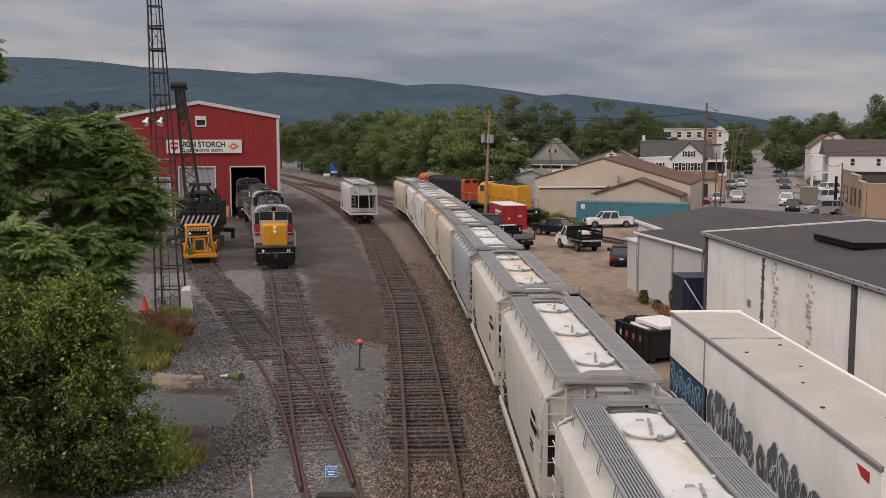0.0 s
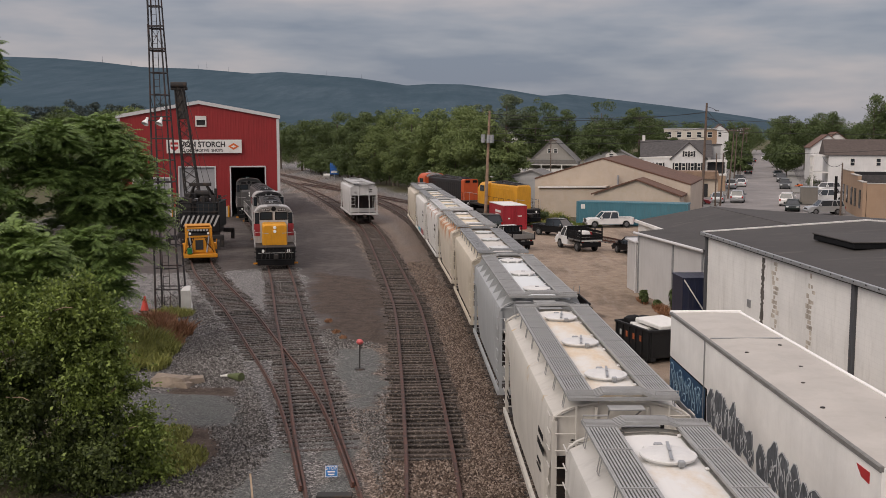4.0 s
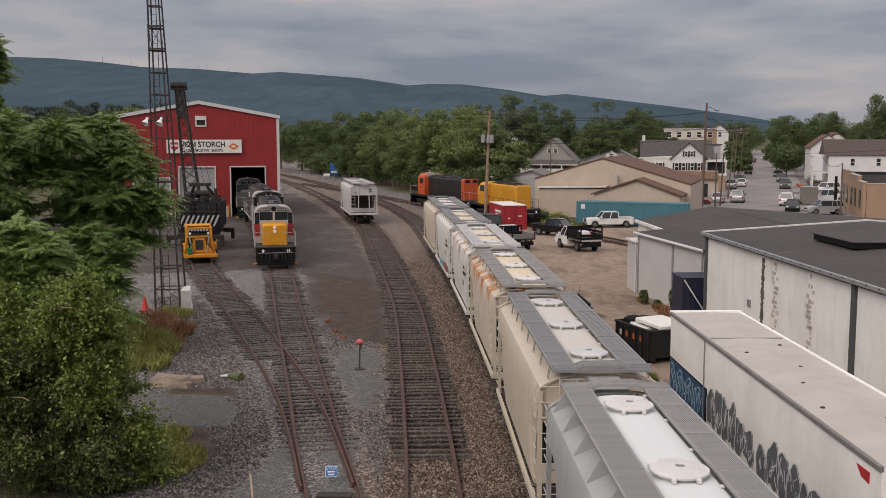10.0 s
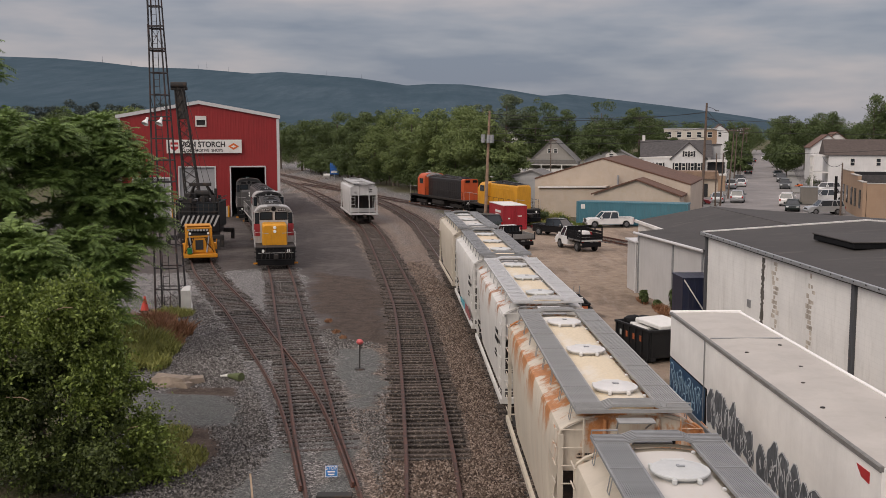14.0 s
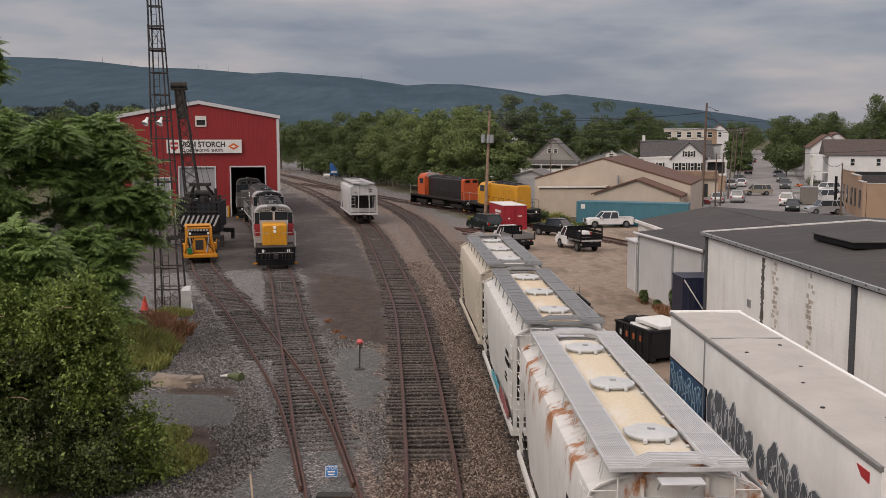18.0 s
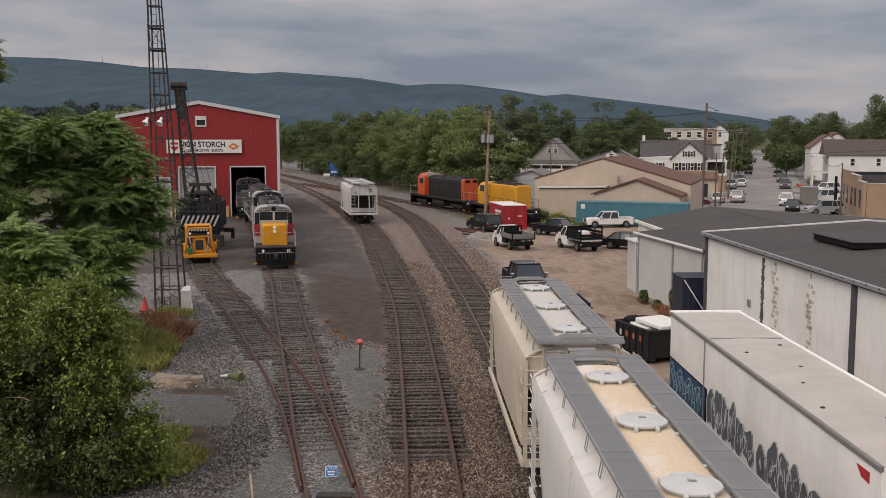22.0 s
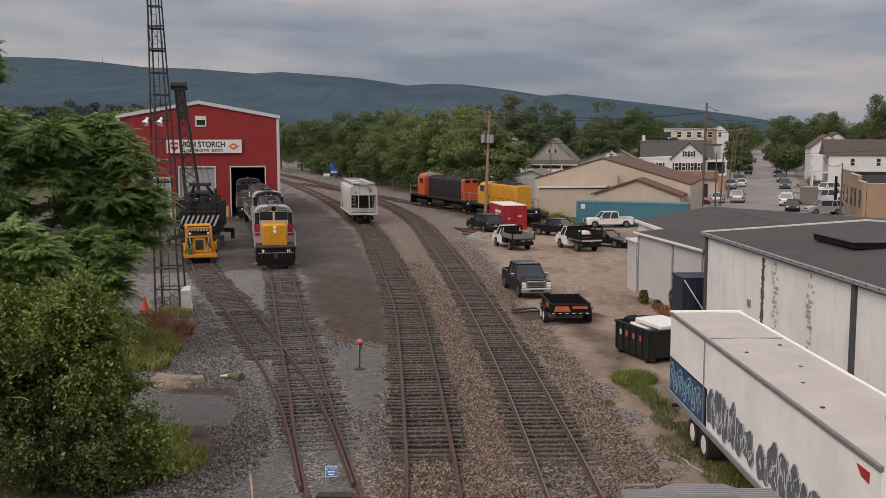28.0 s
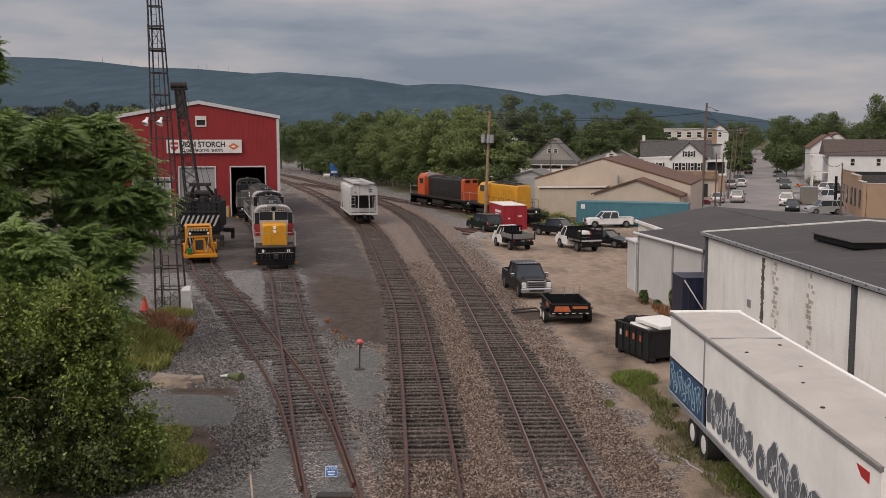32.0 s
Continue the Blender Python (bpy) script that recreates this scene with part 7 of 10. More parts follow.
    # solid black block, nothing is hollow: the porch's shade is its colour
    part("porch_void", Shape().box((6.3, 1.0, 4.1), (2.9, 2.6, 2.0)), M_SHUTTER, w, "black block standing in for the deep porch shade")
    part("porch_band", Shape().box((6.3, 0.6, 3.0), (3.6, 3.8, 0.3)), M_WHITE, w)
    part("porch_lid", Shape().box((6.3, 0.6, 5.35), (3.6, 3.8, 0.35)), M_WHITE, w)
    for x in (4.7, 6.3, 7.9):
        part("porch_post", Shape().box((x, -1.2, 4.2), (0.16, 0.16, 2.0)), M_WHITE, w)
    y_ = thing("porch_annex", "low tan-roofed annex before the white house", "building", "", pose(40.6, 162, 0, 0, 0, -14))
    part("annex_wall", Shape().box((0, 2, 1.5), (6.0, 4.0, 3.0)), M_BEIGE, y_)
    part("annex_roof", Shape().prism([(-3.3, 2.95), (3.3, 2.95), (3.0, 4.1), (-3.0, 4.1)], -0.6, 4.2), plain("tan_shingle", (0.25, 0.17, 0.12), 0.9, 0, 0.2, 2.5, 0.3), y_)
    part("annex_door", Shape().box((1.0, -0.02, 1.1), (1.0, 0.06, 2.1)), M_SHUTTER, y_)
    f = thing("flat_roofed_block", "long pale flat-roofed building on the rise", "building", "", pose(72.4, 300, 0, 0, 0, -12))
    part("wall", Shape().box((-1.6, 5, 5.6), (11.6, 10, 11.2)), M_CREAM_WALL, f)
    part("wall", Shape().box((5.9, 5, 5.55), (3.4, 10, 11.1)), M_TANBRICK, f)
    for x in (-6.0, -3.1, -0.3, 2.6, 5.6):
        add_window(f, x, 0, 9.6, 1.3, 1.5, False)
    part("parapet", Shape().box((0.1, 5, 11.3), (15.4, 10.4, 0.25)), M_TRIM, f)
    u = thing("upper_house", "pale house with a pointed gable and red-brown roof up the street", "house", "houses", pose(86, 318, 0, 0, 0, -12))
    gable_block(u, -2.6, 2.6, 10, 10.2, 10.2, 12.8, M_SIDING, M_BROWNROOF)
    add_window(u, 0, 0, 9.6, 1.0, 1.4, False)
    r = thing("white_duplex", "long white sided house with dark roof and stacked porches", "house", "houses", pose(68.2, 182, 0, 0, 0, -14))
    part("wall", Shape().box((8.6, 5, 3.1), (16, 9, 6.2)), M_SIDING, r)
    part("roof", Shape().prism([(0.1, 6.25), (5, 9.0), (10, 6.25)], -0.1, 17.2, "x"), M_DUPLEXROOF, r)
    for x in (4.6, 8.9, 13.2):
        add_window(r, x, 0.5, 5.0, 0.75, 1.3, False)
    for z in (0.3, 3.1, 6.1):
        part("porch_deck", Shape().box((-0.8, 3.0, z), (2.6, 5, 0.22)), M_WHITE, r)
    for y in (0.7, 3.0, 5.3):
        part("porch_post", Shape().box((-2.0, y, 3.1), (0.18, 0.18, 6.1)), M_WHITE, r)
    for z in (1.0, 3.9):
        part("porch_rail", Shape().box((-2.0, 3.0, z), (0.1, 4.8, 0.8)), M_WHITE, r)
    for x, y, hh in ((82.0, 218, 9.7), (86.2, 224, 10.2), (98, 236, 10.0)):
        q = thing("gabled_house", "pale gabled house with a brown roof behind the duplex", "house", "houses", pose(x, y, 0, 0, 0, -14))
        gable_block(q, -(1.8 if x < 80 else 3.4), 1.8 if x < 80 else 3.4, 11, hh - 2.6, hh - 2.6, hh, M_BEIGE if x < 80 else M_SIDING, M_BROWNROOF if x < 90 else M_DARKROOF)
        add_window(q, 0, 0, hh - 3.0, 0.9, 1.3, False)
    k = thing("tan_brick_building", "flat-roofed tan brick garage with stepped parapet", "building", "", pose(50.9, 125.2, 0, 0, 0, -14))
    part("wall", Shape().box((7, -5, 2.1), (13.2, 0.4, 4.2)), M_TANBRICK, k)
    part("coping", Shape().box((7, -5, 4.25), (13.2, 0.5, 0.1)), M_CONCRETE, k)
    for i, (y0, y1, z) in enumerate(((-5.2, -1.0, 4.35), (-1.0, 5.0, 4.95), (5.0, 13.0, 5.3))):
        part("side_wall", Shape().box((0.15, (y0 + y1) / 2, z / 2), (0.4, y1 - y0, z)), M_TANBRICK, k)
        part("coping", Shape().box((0.15, (y0 + y1) / 2, z + 0.05), (0.5, y1 - y0 + 0.05, 0.1)), M_CONCRETE, k)
    part("roof", Shape().box((7, 4.0, 3.7), (13.2, 17.6, 0.2)), M_TAR, k)
    part("rear_wall", Shape().box((7, 12.8, 2.5), (13.4, 0.4, 5.0)), M_SHUTTER, k)
    part("cross_parapet", Shape().box((7, 2.2, 4.3), (13.0, 0.4, 1.3)), M_DARKROOF, k)
    for y in (-3.2, 0.6, 3.6, 7.6, 11):
        part("window", Shape().box((-0.08, y, 2.3), (0.08, 1.2, 2.2)), M_GLASS, k)
    far = thing("grey_gabled_house", "grey house with brown roof among the trees", "house", "houses", pose(15, 255, 0, 0, 0, -10))
    gable_block(far, -5, 5, 10, 8.0, 8.0, 11.0, M_SIDING, M_GREYROOF)


build_town()
# ---- locomotives and yard machines ----
M_LGREY = paint("loco_light_grey", (0.19, 0.185, 0.18), 0.5, 0.5)
M_LDARK = paint("loco_sooty_and_shade_grey", (0.075, 0.072, 0.07), 0.55, 0.45, (0.05, 0.042, 0.036))
M_MAROON = paint("loco_maroon", (0.28, 0.022, 0.03), 0.45, 0.25)
M_LYELLOW = paint("loco_yellow", (0.60, 0.27, 0.012), 0.45, 0.3)
M_LWHITE = paint("loco_white", (0.40, 0.39, 0.38), 0.5, 0.5)
M_LBLACK = paint("loco_black", (0.02, 0.02, 0.021), 0.5, 0.3, (0.06, 0.05, 0.045))
M_LORANGE = paint("loco_orange", (0.50, 0.085, 0.022), 0.5, 0.3)
M_LGOLD = paint("loco_faded_yellow", (0.58, 0.28, 0.02), 0.5, 0.55, (0.22, 0.10, 0.03))
M_GRIME = rusty("underframe_grime", (0.020, 0.018, 0.017), 0.3, (0.055, 0.036, 0.025))


def hood_ring(y, w, z0, z1, r=0.28):
    out = [(-w, y, z0), (w, y, z0), (w, y, z1 - r)]
    for t in np.linspace(0, math.pi / 2, 5)[1:]:
        out.append((w - r + r * math.cos(t), y, z1 - r + r * math.sin(t)))
    for t in np.linspace(math.pi / 2, math.pi, 5)[:-1]:
        out.append((-w + r + r * math.cos(t), y, z1 - r + r * math.sin(t)))
    out.append((-w, y, z1 - r))
    return out


def locomotive(label, m, hood, cab, nose, roof, L=18.0, axles=2, cab_z=4.55, nose_z=3.3, number=True, stripe=None, side_band=None, hood_z=4.15):
    """A road switcher; its short nose and cab lead towards local -y."""
    b = thing("locomotive", label, "locomotive", "locomotives", m)
    h = L / 2
    deck = 1.55
    part("frame", Shape().box((0, 0, deck - 0.12), (3.0, L, 0.24), None, 0.03).box((0, 0, 1.2), (1.1, L - 1.0, 0.5)), M_GRIME, b)
    for e in (-1, 1):
        pl = Shape().box((0, e * (h - 0.06), 0.85), (2.9, 0.12, 1.3), None, 0.03)
        part("pilot", pl, M_BLACK, b)
        for s in (-1, 1):
            part("air_hose", Shape().tube([(s * 0.45, e * (h + 0.02), 1.2), (s * 0.5, e * (h + 0.22), 0.8), (s * 0.42, e * (h + 0.16), 0.4)], 0.035, 5), M_GRIME, b)
            part("snow_plough", Shape().prism([(0, 0.2), (s * 1.35, 0.2), (s * 1.4, 0.62), (0, 0.62)], e * h + (0.0 if e > 0 else -0.3), e * h + (0.3 if e > 0 else 0.0)), M_BLACK, b)
        for i, x in enumerate((-1.05, -0.75, 0.7, 0.95, 1.15)):
            part("jumper_hose", Shape().tube([(x, e * (h + 0.02), 1.35), (x + 0.04, e * (h + 0.16), 0.95 - 0.05 * i), (x - 0.03, e * (h + 0.06), 0.6)], 0.03, 5), M_DARKSTEEL, b)
        part("cut_lever", Shape().tube([(-1.3, e * (h + 0.08), 1.1), (1.3, e * (h + 0.08), 1.1)], 0.02, 5), M_LWHITE, b)
        part("coupler", Shape().box((0, e * (h + 0.35), 0.86), (0.26, 0.75, 0.28)).box((0, e * (h + 0.68), 0.86), (0.34, 0.3, 0.38), None, 0.05), M_GRIME, b)
        for s in (-1, 1):
            st = Shape()
            for z in (0.35, 0.75, 1.15):
                st.box((s * 1.35, e * (h - 0.3), z), (0.45, 0.5, 0.05))
            part("step", st, M_GRIME, b)
            part("step_corner", Shape().box((s * 1.5, e * h, 0.33), (0.3, 0.1, 0.12)), M_YELLOW, b)
            hr = Shape().tube([(s * 1.5, e * (h - 0.05), deck), (s * 1.5, e * (h - 0.05), deck + 1.1), (s * 0.5, e * (h - 0.05), deck + 1.0)], 0.025, 6)
            part("end_handrail", hr, M_LWHITE, b)
            part("marker_light", Shape().cyl((s * 0.95, e * (h + 0.0), 1.25), (s * 0.95, e * (h + 0.03), 1.25), 0.12, 0.12, 12), M_LAMPWHITE, b)
        # trucks
        fr = Shape()
        for s in (-1, 1):
            fr.box((s * 1.08, 0, 0.68), (0.2, 1.9 * axles * 0.95, 0.4), None, 0.04)
        fr.box((0, 0, 0.75), (2.1, 0.6, 0.35))
        fo = part("truck_frame", fr, M_GRIME, b, at=Matrix.Translation((0, e * (h - 3.4), 0)))
        for k in range(axles):
            y = (k - (axles - 1) / 2) * 1.75
            part("wheelset", loco_wheel_mesh, None, fo, at=Matrix.Translation((0, y, 0.5)))
    part("fuel_tank", Shape().box((0, 0, 0.82), (2.7, 3.8, 0.95), None, 0.3), M_GRIME, b)
    y_c0, y_c1 = -h + 3.1, -h + 5.4
    # long hood with louvred doors
    lh = Shape().loft([hood_ring(y_c1, 0.92, deck, hood_z), hood_ring(h - 1.5, 0.92, deck, hood_z), hood_ring(h - 1.25, 0.84, deck, hood_z - 0.1)])
    part("long_hood", lh, hood, b, smooth=True)
    dn = int((h - 1.6 - y_c1) / 0.62)
    for s in (-1, 1):
        for i in range(dn):
            y = y_c1 + 0.5 + i * 0.62
            part("hood_door", Shape().box((s * 0.925, y, 2.75), (0.03, 0.54, 1.7), None, 0.012), hood, b)
        part("walkway_edge", Shape().box((s * 1.51, 0, deck - 0.04), (0.04, L - 0.5, 0.14)), side_band or M_LWHITE, b)
        rail = Shape()
        for k in np.linspace(-h + 1.6, h - 0.6, 9):
            rail.tube([(s * 1.48, k, deck), (s * 1.48, k, deck + 1.0)], 0.02, 5)
        rail.tube([(s * 1.48, -h + 1.6, deck + 1.0), (s * 1.48, h - 0.6, deck + 1.0)], 0.02, 5)
        part("handrail", rail, M_LWHITE if side_band is None else M_GRIME, b)
    for y in np.arange(y_c1 + 1.2, h - 2.2, 2.2):
        part("roof_fan", Shape().box((0, y, hood_z + 0.07), (1.15, 1.3, 0.16), None, 0.05).cyl((0, y, hood_z + 0.14), (0, y, hood_z + 0.22), 0.5, 0.5, 16), M_LBLACK, b)
    part("hood_roof", Shape().box((0, (y_c1 + h - 1.4) / 2, hood_z), (1.62, h - 1.6 - y_c1, 0.10), None, 0.04), M_GRIME, b, "sooty hood top")
    part("exhaust_stack", Shape().box((0, 0.6, hood_z + 0.19), (0.5, 0.9, 0.3), None, 0.06), M_GRIME, b)
    # cab with rounded roof
    cb = Shape().loft([hood_ring(y_c0, 1.5, deck, cab_z, 0.75), hood_ring(y_c1, 1.5, deck, cab_z, 0.75)])
    part("cab", cb, cab, b, smooth=True)
    part("cab_roof", Shape().loft([[(1.44 * math.cos(t), y, cab_z - 0.62 + 0.66 * math.sin(t)) for t in np.linspace(0.45, math.pi - 0.45, 9)] + [(1.2 * math.cos(t), y, cab_z - 0.72 + 0.5 * math.sin(t)) for t in np.linspace(math.pi - 0.45, 0.45, 9)] for y in (y_c0 - 0.06, y_c1 + 0.04)]), roof, b, smooth=True)
    for s in (-1, 1):
        part("window_gasket", Shape().box((s * 0.58, y_c0 - 0.006, 3.62), (0.98, 0.03, 0.62), None, 0.012).box((s * 1.27, y_c0 - 0.006, 3.45), (0.34, 0.03, 0.86), None, 0.012), M_BLACK, b)
        part("windscreen", Shape().box((s * 0.58, y_c0 - 0.012, 3.62), (0.86, 0.03, 0.5), None, 0.012), M_GLASS, b)
        part("front_window", Shape().box((s * 1.28, y_c0 - 0.012, 3.45), (0.26, 0.03, 0.75), None, 0.012), M_GLASS, b)
        part("side_window", Shape().box((s * 1.505, (y_c0 + y_c1) / 2, 3.45), (0.03, 1.3, 0.7), None, 0.012), M_GLASS, b)
        part("number_board", Shape().box((s * 0.62, y_c0 - 0.03, 4.12), (0.62, 0.06, 0.22), None, 0.02), M_BLACK, b)
        if number:
            nb = Shape()
            for i in range(4):
                nb.box((s * 0.62 - 0.2 + i * 0.135, y_c0 - 0.064, 4.12), (0.085, 0.01, 0.12))
            part("number_bars", nb, M_LWHITE, b)["kind"] = "stuff"
    part("headlight", Shape().cyl((0, y_c0 - 0.08, 4.18), (0, y_c0, 4.18), 0.17, 0.2, 14), M_BLACK, b)
    part("horn", Shape().cyl((-0.3, y_c0 - 0.25, 4.72), (-0.3, y_c0 + 0.3, 4.66), 0.08, 0.02, 8).cyl((-0.1, y_c0 - 0.2, 4.74), (-0.1, y_c0 + 0.3, 4.68), 0.07, 0.02, 8), M_STEEL, b)
    part("nose", Shape().loft([hood_ring(-h + 1.25, 0.86, deck, nose_z - 0.12, 0.2), hood_ring(-h + 1.4, 0.93, deck, nose_z, 0.2), hood_ring(y_c0, 0.93, deck, nose_z, 0.2)]), nose, b, smooth=True)
    part("nose_door", Shape().box((0.0, -h + 1.24, deck + 0.75), (0.62, 0.03, 1.35), None, 0.012), nose, b)
    for dz in (-0.15, 0.15):
        part("nose_lamp", Shape().cyl((0, -h + 1.18, nose_z - 0.42 + dz), (0, -h + 1.25, nose_z - 0.42 + dz), 0.11, 0.13, 14), M_LAMPWHITE, b)
    if stripe is not None:
        for s in (-1, 1):
            part("cab_band", Shape().box((s * 1.29, y_c0 - 0.01, 2.55), (0.42, 0.02, 0.95)), stripe, b)
            part("cab_band", Shape().box((s * 1.506, (y_c0 + y_c1) / 2, 2.55), (0.02, y_c1 - y_c0 - 0.1, 0.95)), stripe, b)
            part("hood_band", Shape().box((s * 0.945, (y_c1 + h - 1.6) / 2, 2.6), (0.014, h - 1.6 - y_c1, 0.55)), stripe, b)
    return b


def make_loco_wheel():
    sh = Shape()
    for s in (-1, 1):
        sh.cyl((s * 0.68, 0, 0), (s * 0.81, 0, 0), 0.5, 0.5, 20)
    sh.cyl((-1.15, 0, 0), (1.15, 0, 0), 0.12, 0.12, 8)
    return mesh_of("wheelset", sh, M_GRIME)


loco_wheel_mesh = make_loco_wheel()


def on_line(line, y, back=0.0):
    """Plan point and heading of a track where it crosses the given northing."""
    pts = smooth_path(line, 0.5)
    i = int(np.argmin(abs(pts[:, 1] - y)))
    d = pts[min(i + 4, len(pts) - 1)] - pts[max(i - 4, 0)]
    return pts[i], math.degrees(math.atan2(-d[0], d[1]))


def build_rolling_stock():
    p, a = on_line(LINE_A1, 84.4)
    locomotive("grey and maroon diesel locomotive with a yellow nose before the shop", pose(p[0] - 0.18, p[1], 0.17, 0, 0, a), M_LDARK, M_LWHITE, M_LYELLOW, M_LGREY, 17.6, 2, 4.36, 3.15, stripe=M_MAROON, hood_z=4.36)
    p, a = on_line(LINE_A1, 103.7)
    locomotive("dark-roofed diesel locomotive with a white nose coupled behind", pose(p[0], p[1], 0.17, 0, 0, a), M_LDARK, M_LWHITE, M_LWHITE, M_LBLACK, 18.4, 2, 4.38, 3.9, False, hood_z=4.36)
    # third locomotive painted near-black: the shade of the shop is in its colours
    p, a = on_line(LINE_A1, 126.8)
    locomotive("grey diesel locomotive half inside the shop door, its paint darkened for shade", pose(p[0], p[1], 0.17, 0, 0, a), M_LBLACK, M_LDARK, M_LDARK, M_LBLACK, 18.0, 2, 4.6, 3.3, False)
    p, a = on_line(LINE_D, 136.3)
    lo = locomotive("black diesel locomotive with orange cab end and dark hood", pose(p[0], p[1], 0.17, 0, 0, a), M_LBLACK, M_LORANGE, M_LORANGE, M_LWHITE, 18.6, 2, 4.5, 3.9, True, None, M_GRIME)
    rear = part("hood_end", Shape().loft([hood_ring(7.2, 0.97, 1.55, 4.2), hood_ring(8.1, 0.97, 1.55, 4.2)]), M_LORANGE, lo, "orange end of the hood", True)
    for s in (-1, 1):
        part("end_number_board", Shape().box((s * 0.5, 8.13, 3.9), (0.6, 0.05, 0.3)), M_BLACK, rear)
    p, a = on_line(LINE_D, 119.8)
    locomotive("faded yellow diesel switcher behind the power pole", pose(p[0], p[1], 0.17, 0, 0, a), M_LGOLD, M_LGOLD, M_LGOLD, M_LGOLD, 14.2, 2, 4.15, 3.5, False, None, M_GRIME)
    # lone hopper on the siding
    p, a = on_line(LINE_B, 119.0)
    white = hopper_paint("pale_grey_car_paint", (0.56, 0.55, 0.54), 0.0, streak=0.3)
    bd = plain("pale_board_steel", (0.45, 0.45, 0.45), 0.6)
    car = hopper_car("pale grey covered hopper standing alone on the siding", white, roof_spill("pale_roof", (0.5, 0.5, 0.5), (0.4, 0.4, 0.4), 0.2), bd, bd, False, False, None)
    car["group"] = ""
    car.matrix_basis = pose(p[0], p[1], 0.17, 0, 0, a)


build_rolling_stock()


def build_crane():
    p, a = on_line(LINE_A2, 91.0)
    b = thing("rail_crane", "black rail crane with white hazard stripes and a lattice boom", "crane", "", pose(p[0] + 0.35, p[1], 0.17, 0, 0, a - 10))
    part("car_deck", Shape().box((0, 0.5, 1.15), (3.0, 7.4, 0.45), None, 0.05), M_GRIME, b)
    for y in (-2.1, 3.0):
        fr = part("truck_frame", Shape().box((1.0, y, 0.6), (0.2, 2.6, 0.4), None, 0.04).box((-1.0, y, 0.6), (0.2, 2.6, 0.4), None, 0.04), M_GRIME, b)
        for d in (-0.8, 0.8):
            part("wheelset", loco_wheel_mesh, None, fr, at=Matrix.Translation((0, y + d, 0.5)))
    for s in (-1, 1):
        for y in (-3.0, 4.0):
            part("outrigger", Shape().box((s * 1.95, y, 1.0), (1.0, 0.5, 0.4), None, 0.04).box((s * 2.3, y, 0.55), (0.3, 0.4, 0.75)), M_GRIME, b)
    part("turntable", Shape().cyl((0, 0.3, 1.37), (0, 0.3, 1.6), 1.3, 1.3, 20), M_GRIME, b)
    part("house", Shape().box((0.25, 0.2, 2.72), (3.3, 5.4, 2.26), None, 0.08), M_BLACK, b, "black machinery house")
    part("house_roof", Shape().box((0.25, 0.2, 3.9), (3.4, 5.5, 0.1), None, 0.03), M_BLACK, b)
    rc = random.Random(44)
    for i in range(16):
        x, y = 0.25 + rc.uniform(-1.4, 1.4), rc.uniform(-2.2, 2.2)
        w, l, h = rc.uniform(0.12, 0.5), rc.uniform(0.12, 0.7), rc.uniform(0.12, 0.65)
        part("roof_gear", Shape().box((x, y, 3.95 + h / 2), (w, l, h), None, 0.02), M_GRIME if i % 3 else M_DARKSTEEL, b)
    for i, x in enumerate((-1.3, -0.85, -0.4, 0.05, 0.5, 0.95, 1.4)):
        part("rear_post", Shape().box((x + 0.2, -2.53, 3.15), (0.07, 0.07, 1.4)), M_GRIME, b)
    part("deck_rail", Shape().tube([(-1.45, -2.7, 3.2), (1.95, -2.7, 3.2)], 0.03, 5).tube([(-1.45, -2.7, 3.6), (1.95, -2.7, 3.6)], 0.03, 5), M_GRIME, b)
    # dark sheet on the rear wall; an opening's inner shade as colour
    part("rear_opening", Shape().box((-0.85, -2.51, 3.5), (0.85, 0.03, 1.0)), M_VOID, b)
    part("rear_window", Shape().box((0.95, -2.52, 3.5), (1.7, 0.04, 0.95)), M_GLASS, b)
    for s in (-1, 1):
        part("corner_rail", Shape().tube([(0.25 + s * 1.75, -2.6, 2.9), (0.25 + s * 1.75, -2.6, 4.3), (0.25 + s * 1.75, 2.6, 4.3)], 0.04, 6), M_GRIME, b)
    part("roof_box", Shape().box((-0.7, -0.6, 4.45), (0.8, 1.2, 0.5), None, 0.05).cyl((1.2, 1.4, 4.2), (1.2, 1.4, 5.0), 0.14, 0.14, 10), M_GRIME, b)
    part("operator_cab", Shape().box((-1.75, 1.4, 2.85), (0.9, 2.4, 2.4), None, 0.06), M_BLACK, b)
    part("cab_window", Shape().box((-1.75, 0.18, 3.4), (0.6, 0.03, 0.8)), M_GLASS, b)
    # counterweight with diagonal stripes
    cw = part("counterweight", Shape().box((0.35, -2.75, 2.2), (3.6, 0.5, 1.5), None, 0.04), M_BLACK, b)
    for i in range(8):
        x0 = -1.42 + i * 0.42
        part("hazard_stripe", Shape().prism([(x0, 1.95), (x0 + 0.18, 1.95), (x0 + 0.62, 2.9), (x0 + 0.44, 2.9)], -3.012, -3.002), M_LWHITE, cw)
    for i in range(8):
        part("maker_bar", Shape().box((-0.55 + i * 0.26, -3.02, 1.68), (0.17, 0.012, 0.3)), M_LWHITE, cw)
    for s in (-1, 1):
        part("gantry_leg", Shape().bars([((0.25 + s * 1.1, -1.4, 4.15), (0.25 + s * 0.5, -1.2, 5.5)), ((0.25 + s * 1.1, 0.8, 4.15), (0.25 + s * 0.5, -1.2, 5.5))], 0.09, 6), M_GRIME, b)
    part("gantry_beam", Shape().box((0.25, -1.2, 5.5), (1.9, 0.4, 0.28), None, 0.04), M_GRIME, b)
    part("winch_drum", Shape().cyl((-0.6, 0.4, 4.55), (1.1, 0.4, 4.55), 0.35, 0.35, 14), M_GRIME, b)
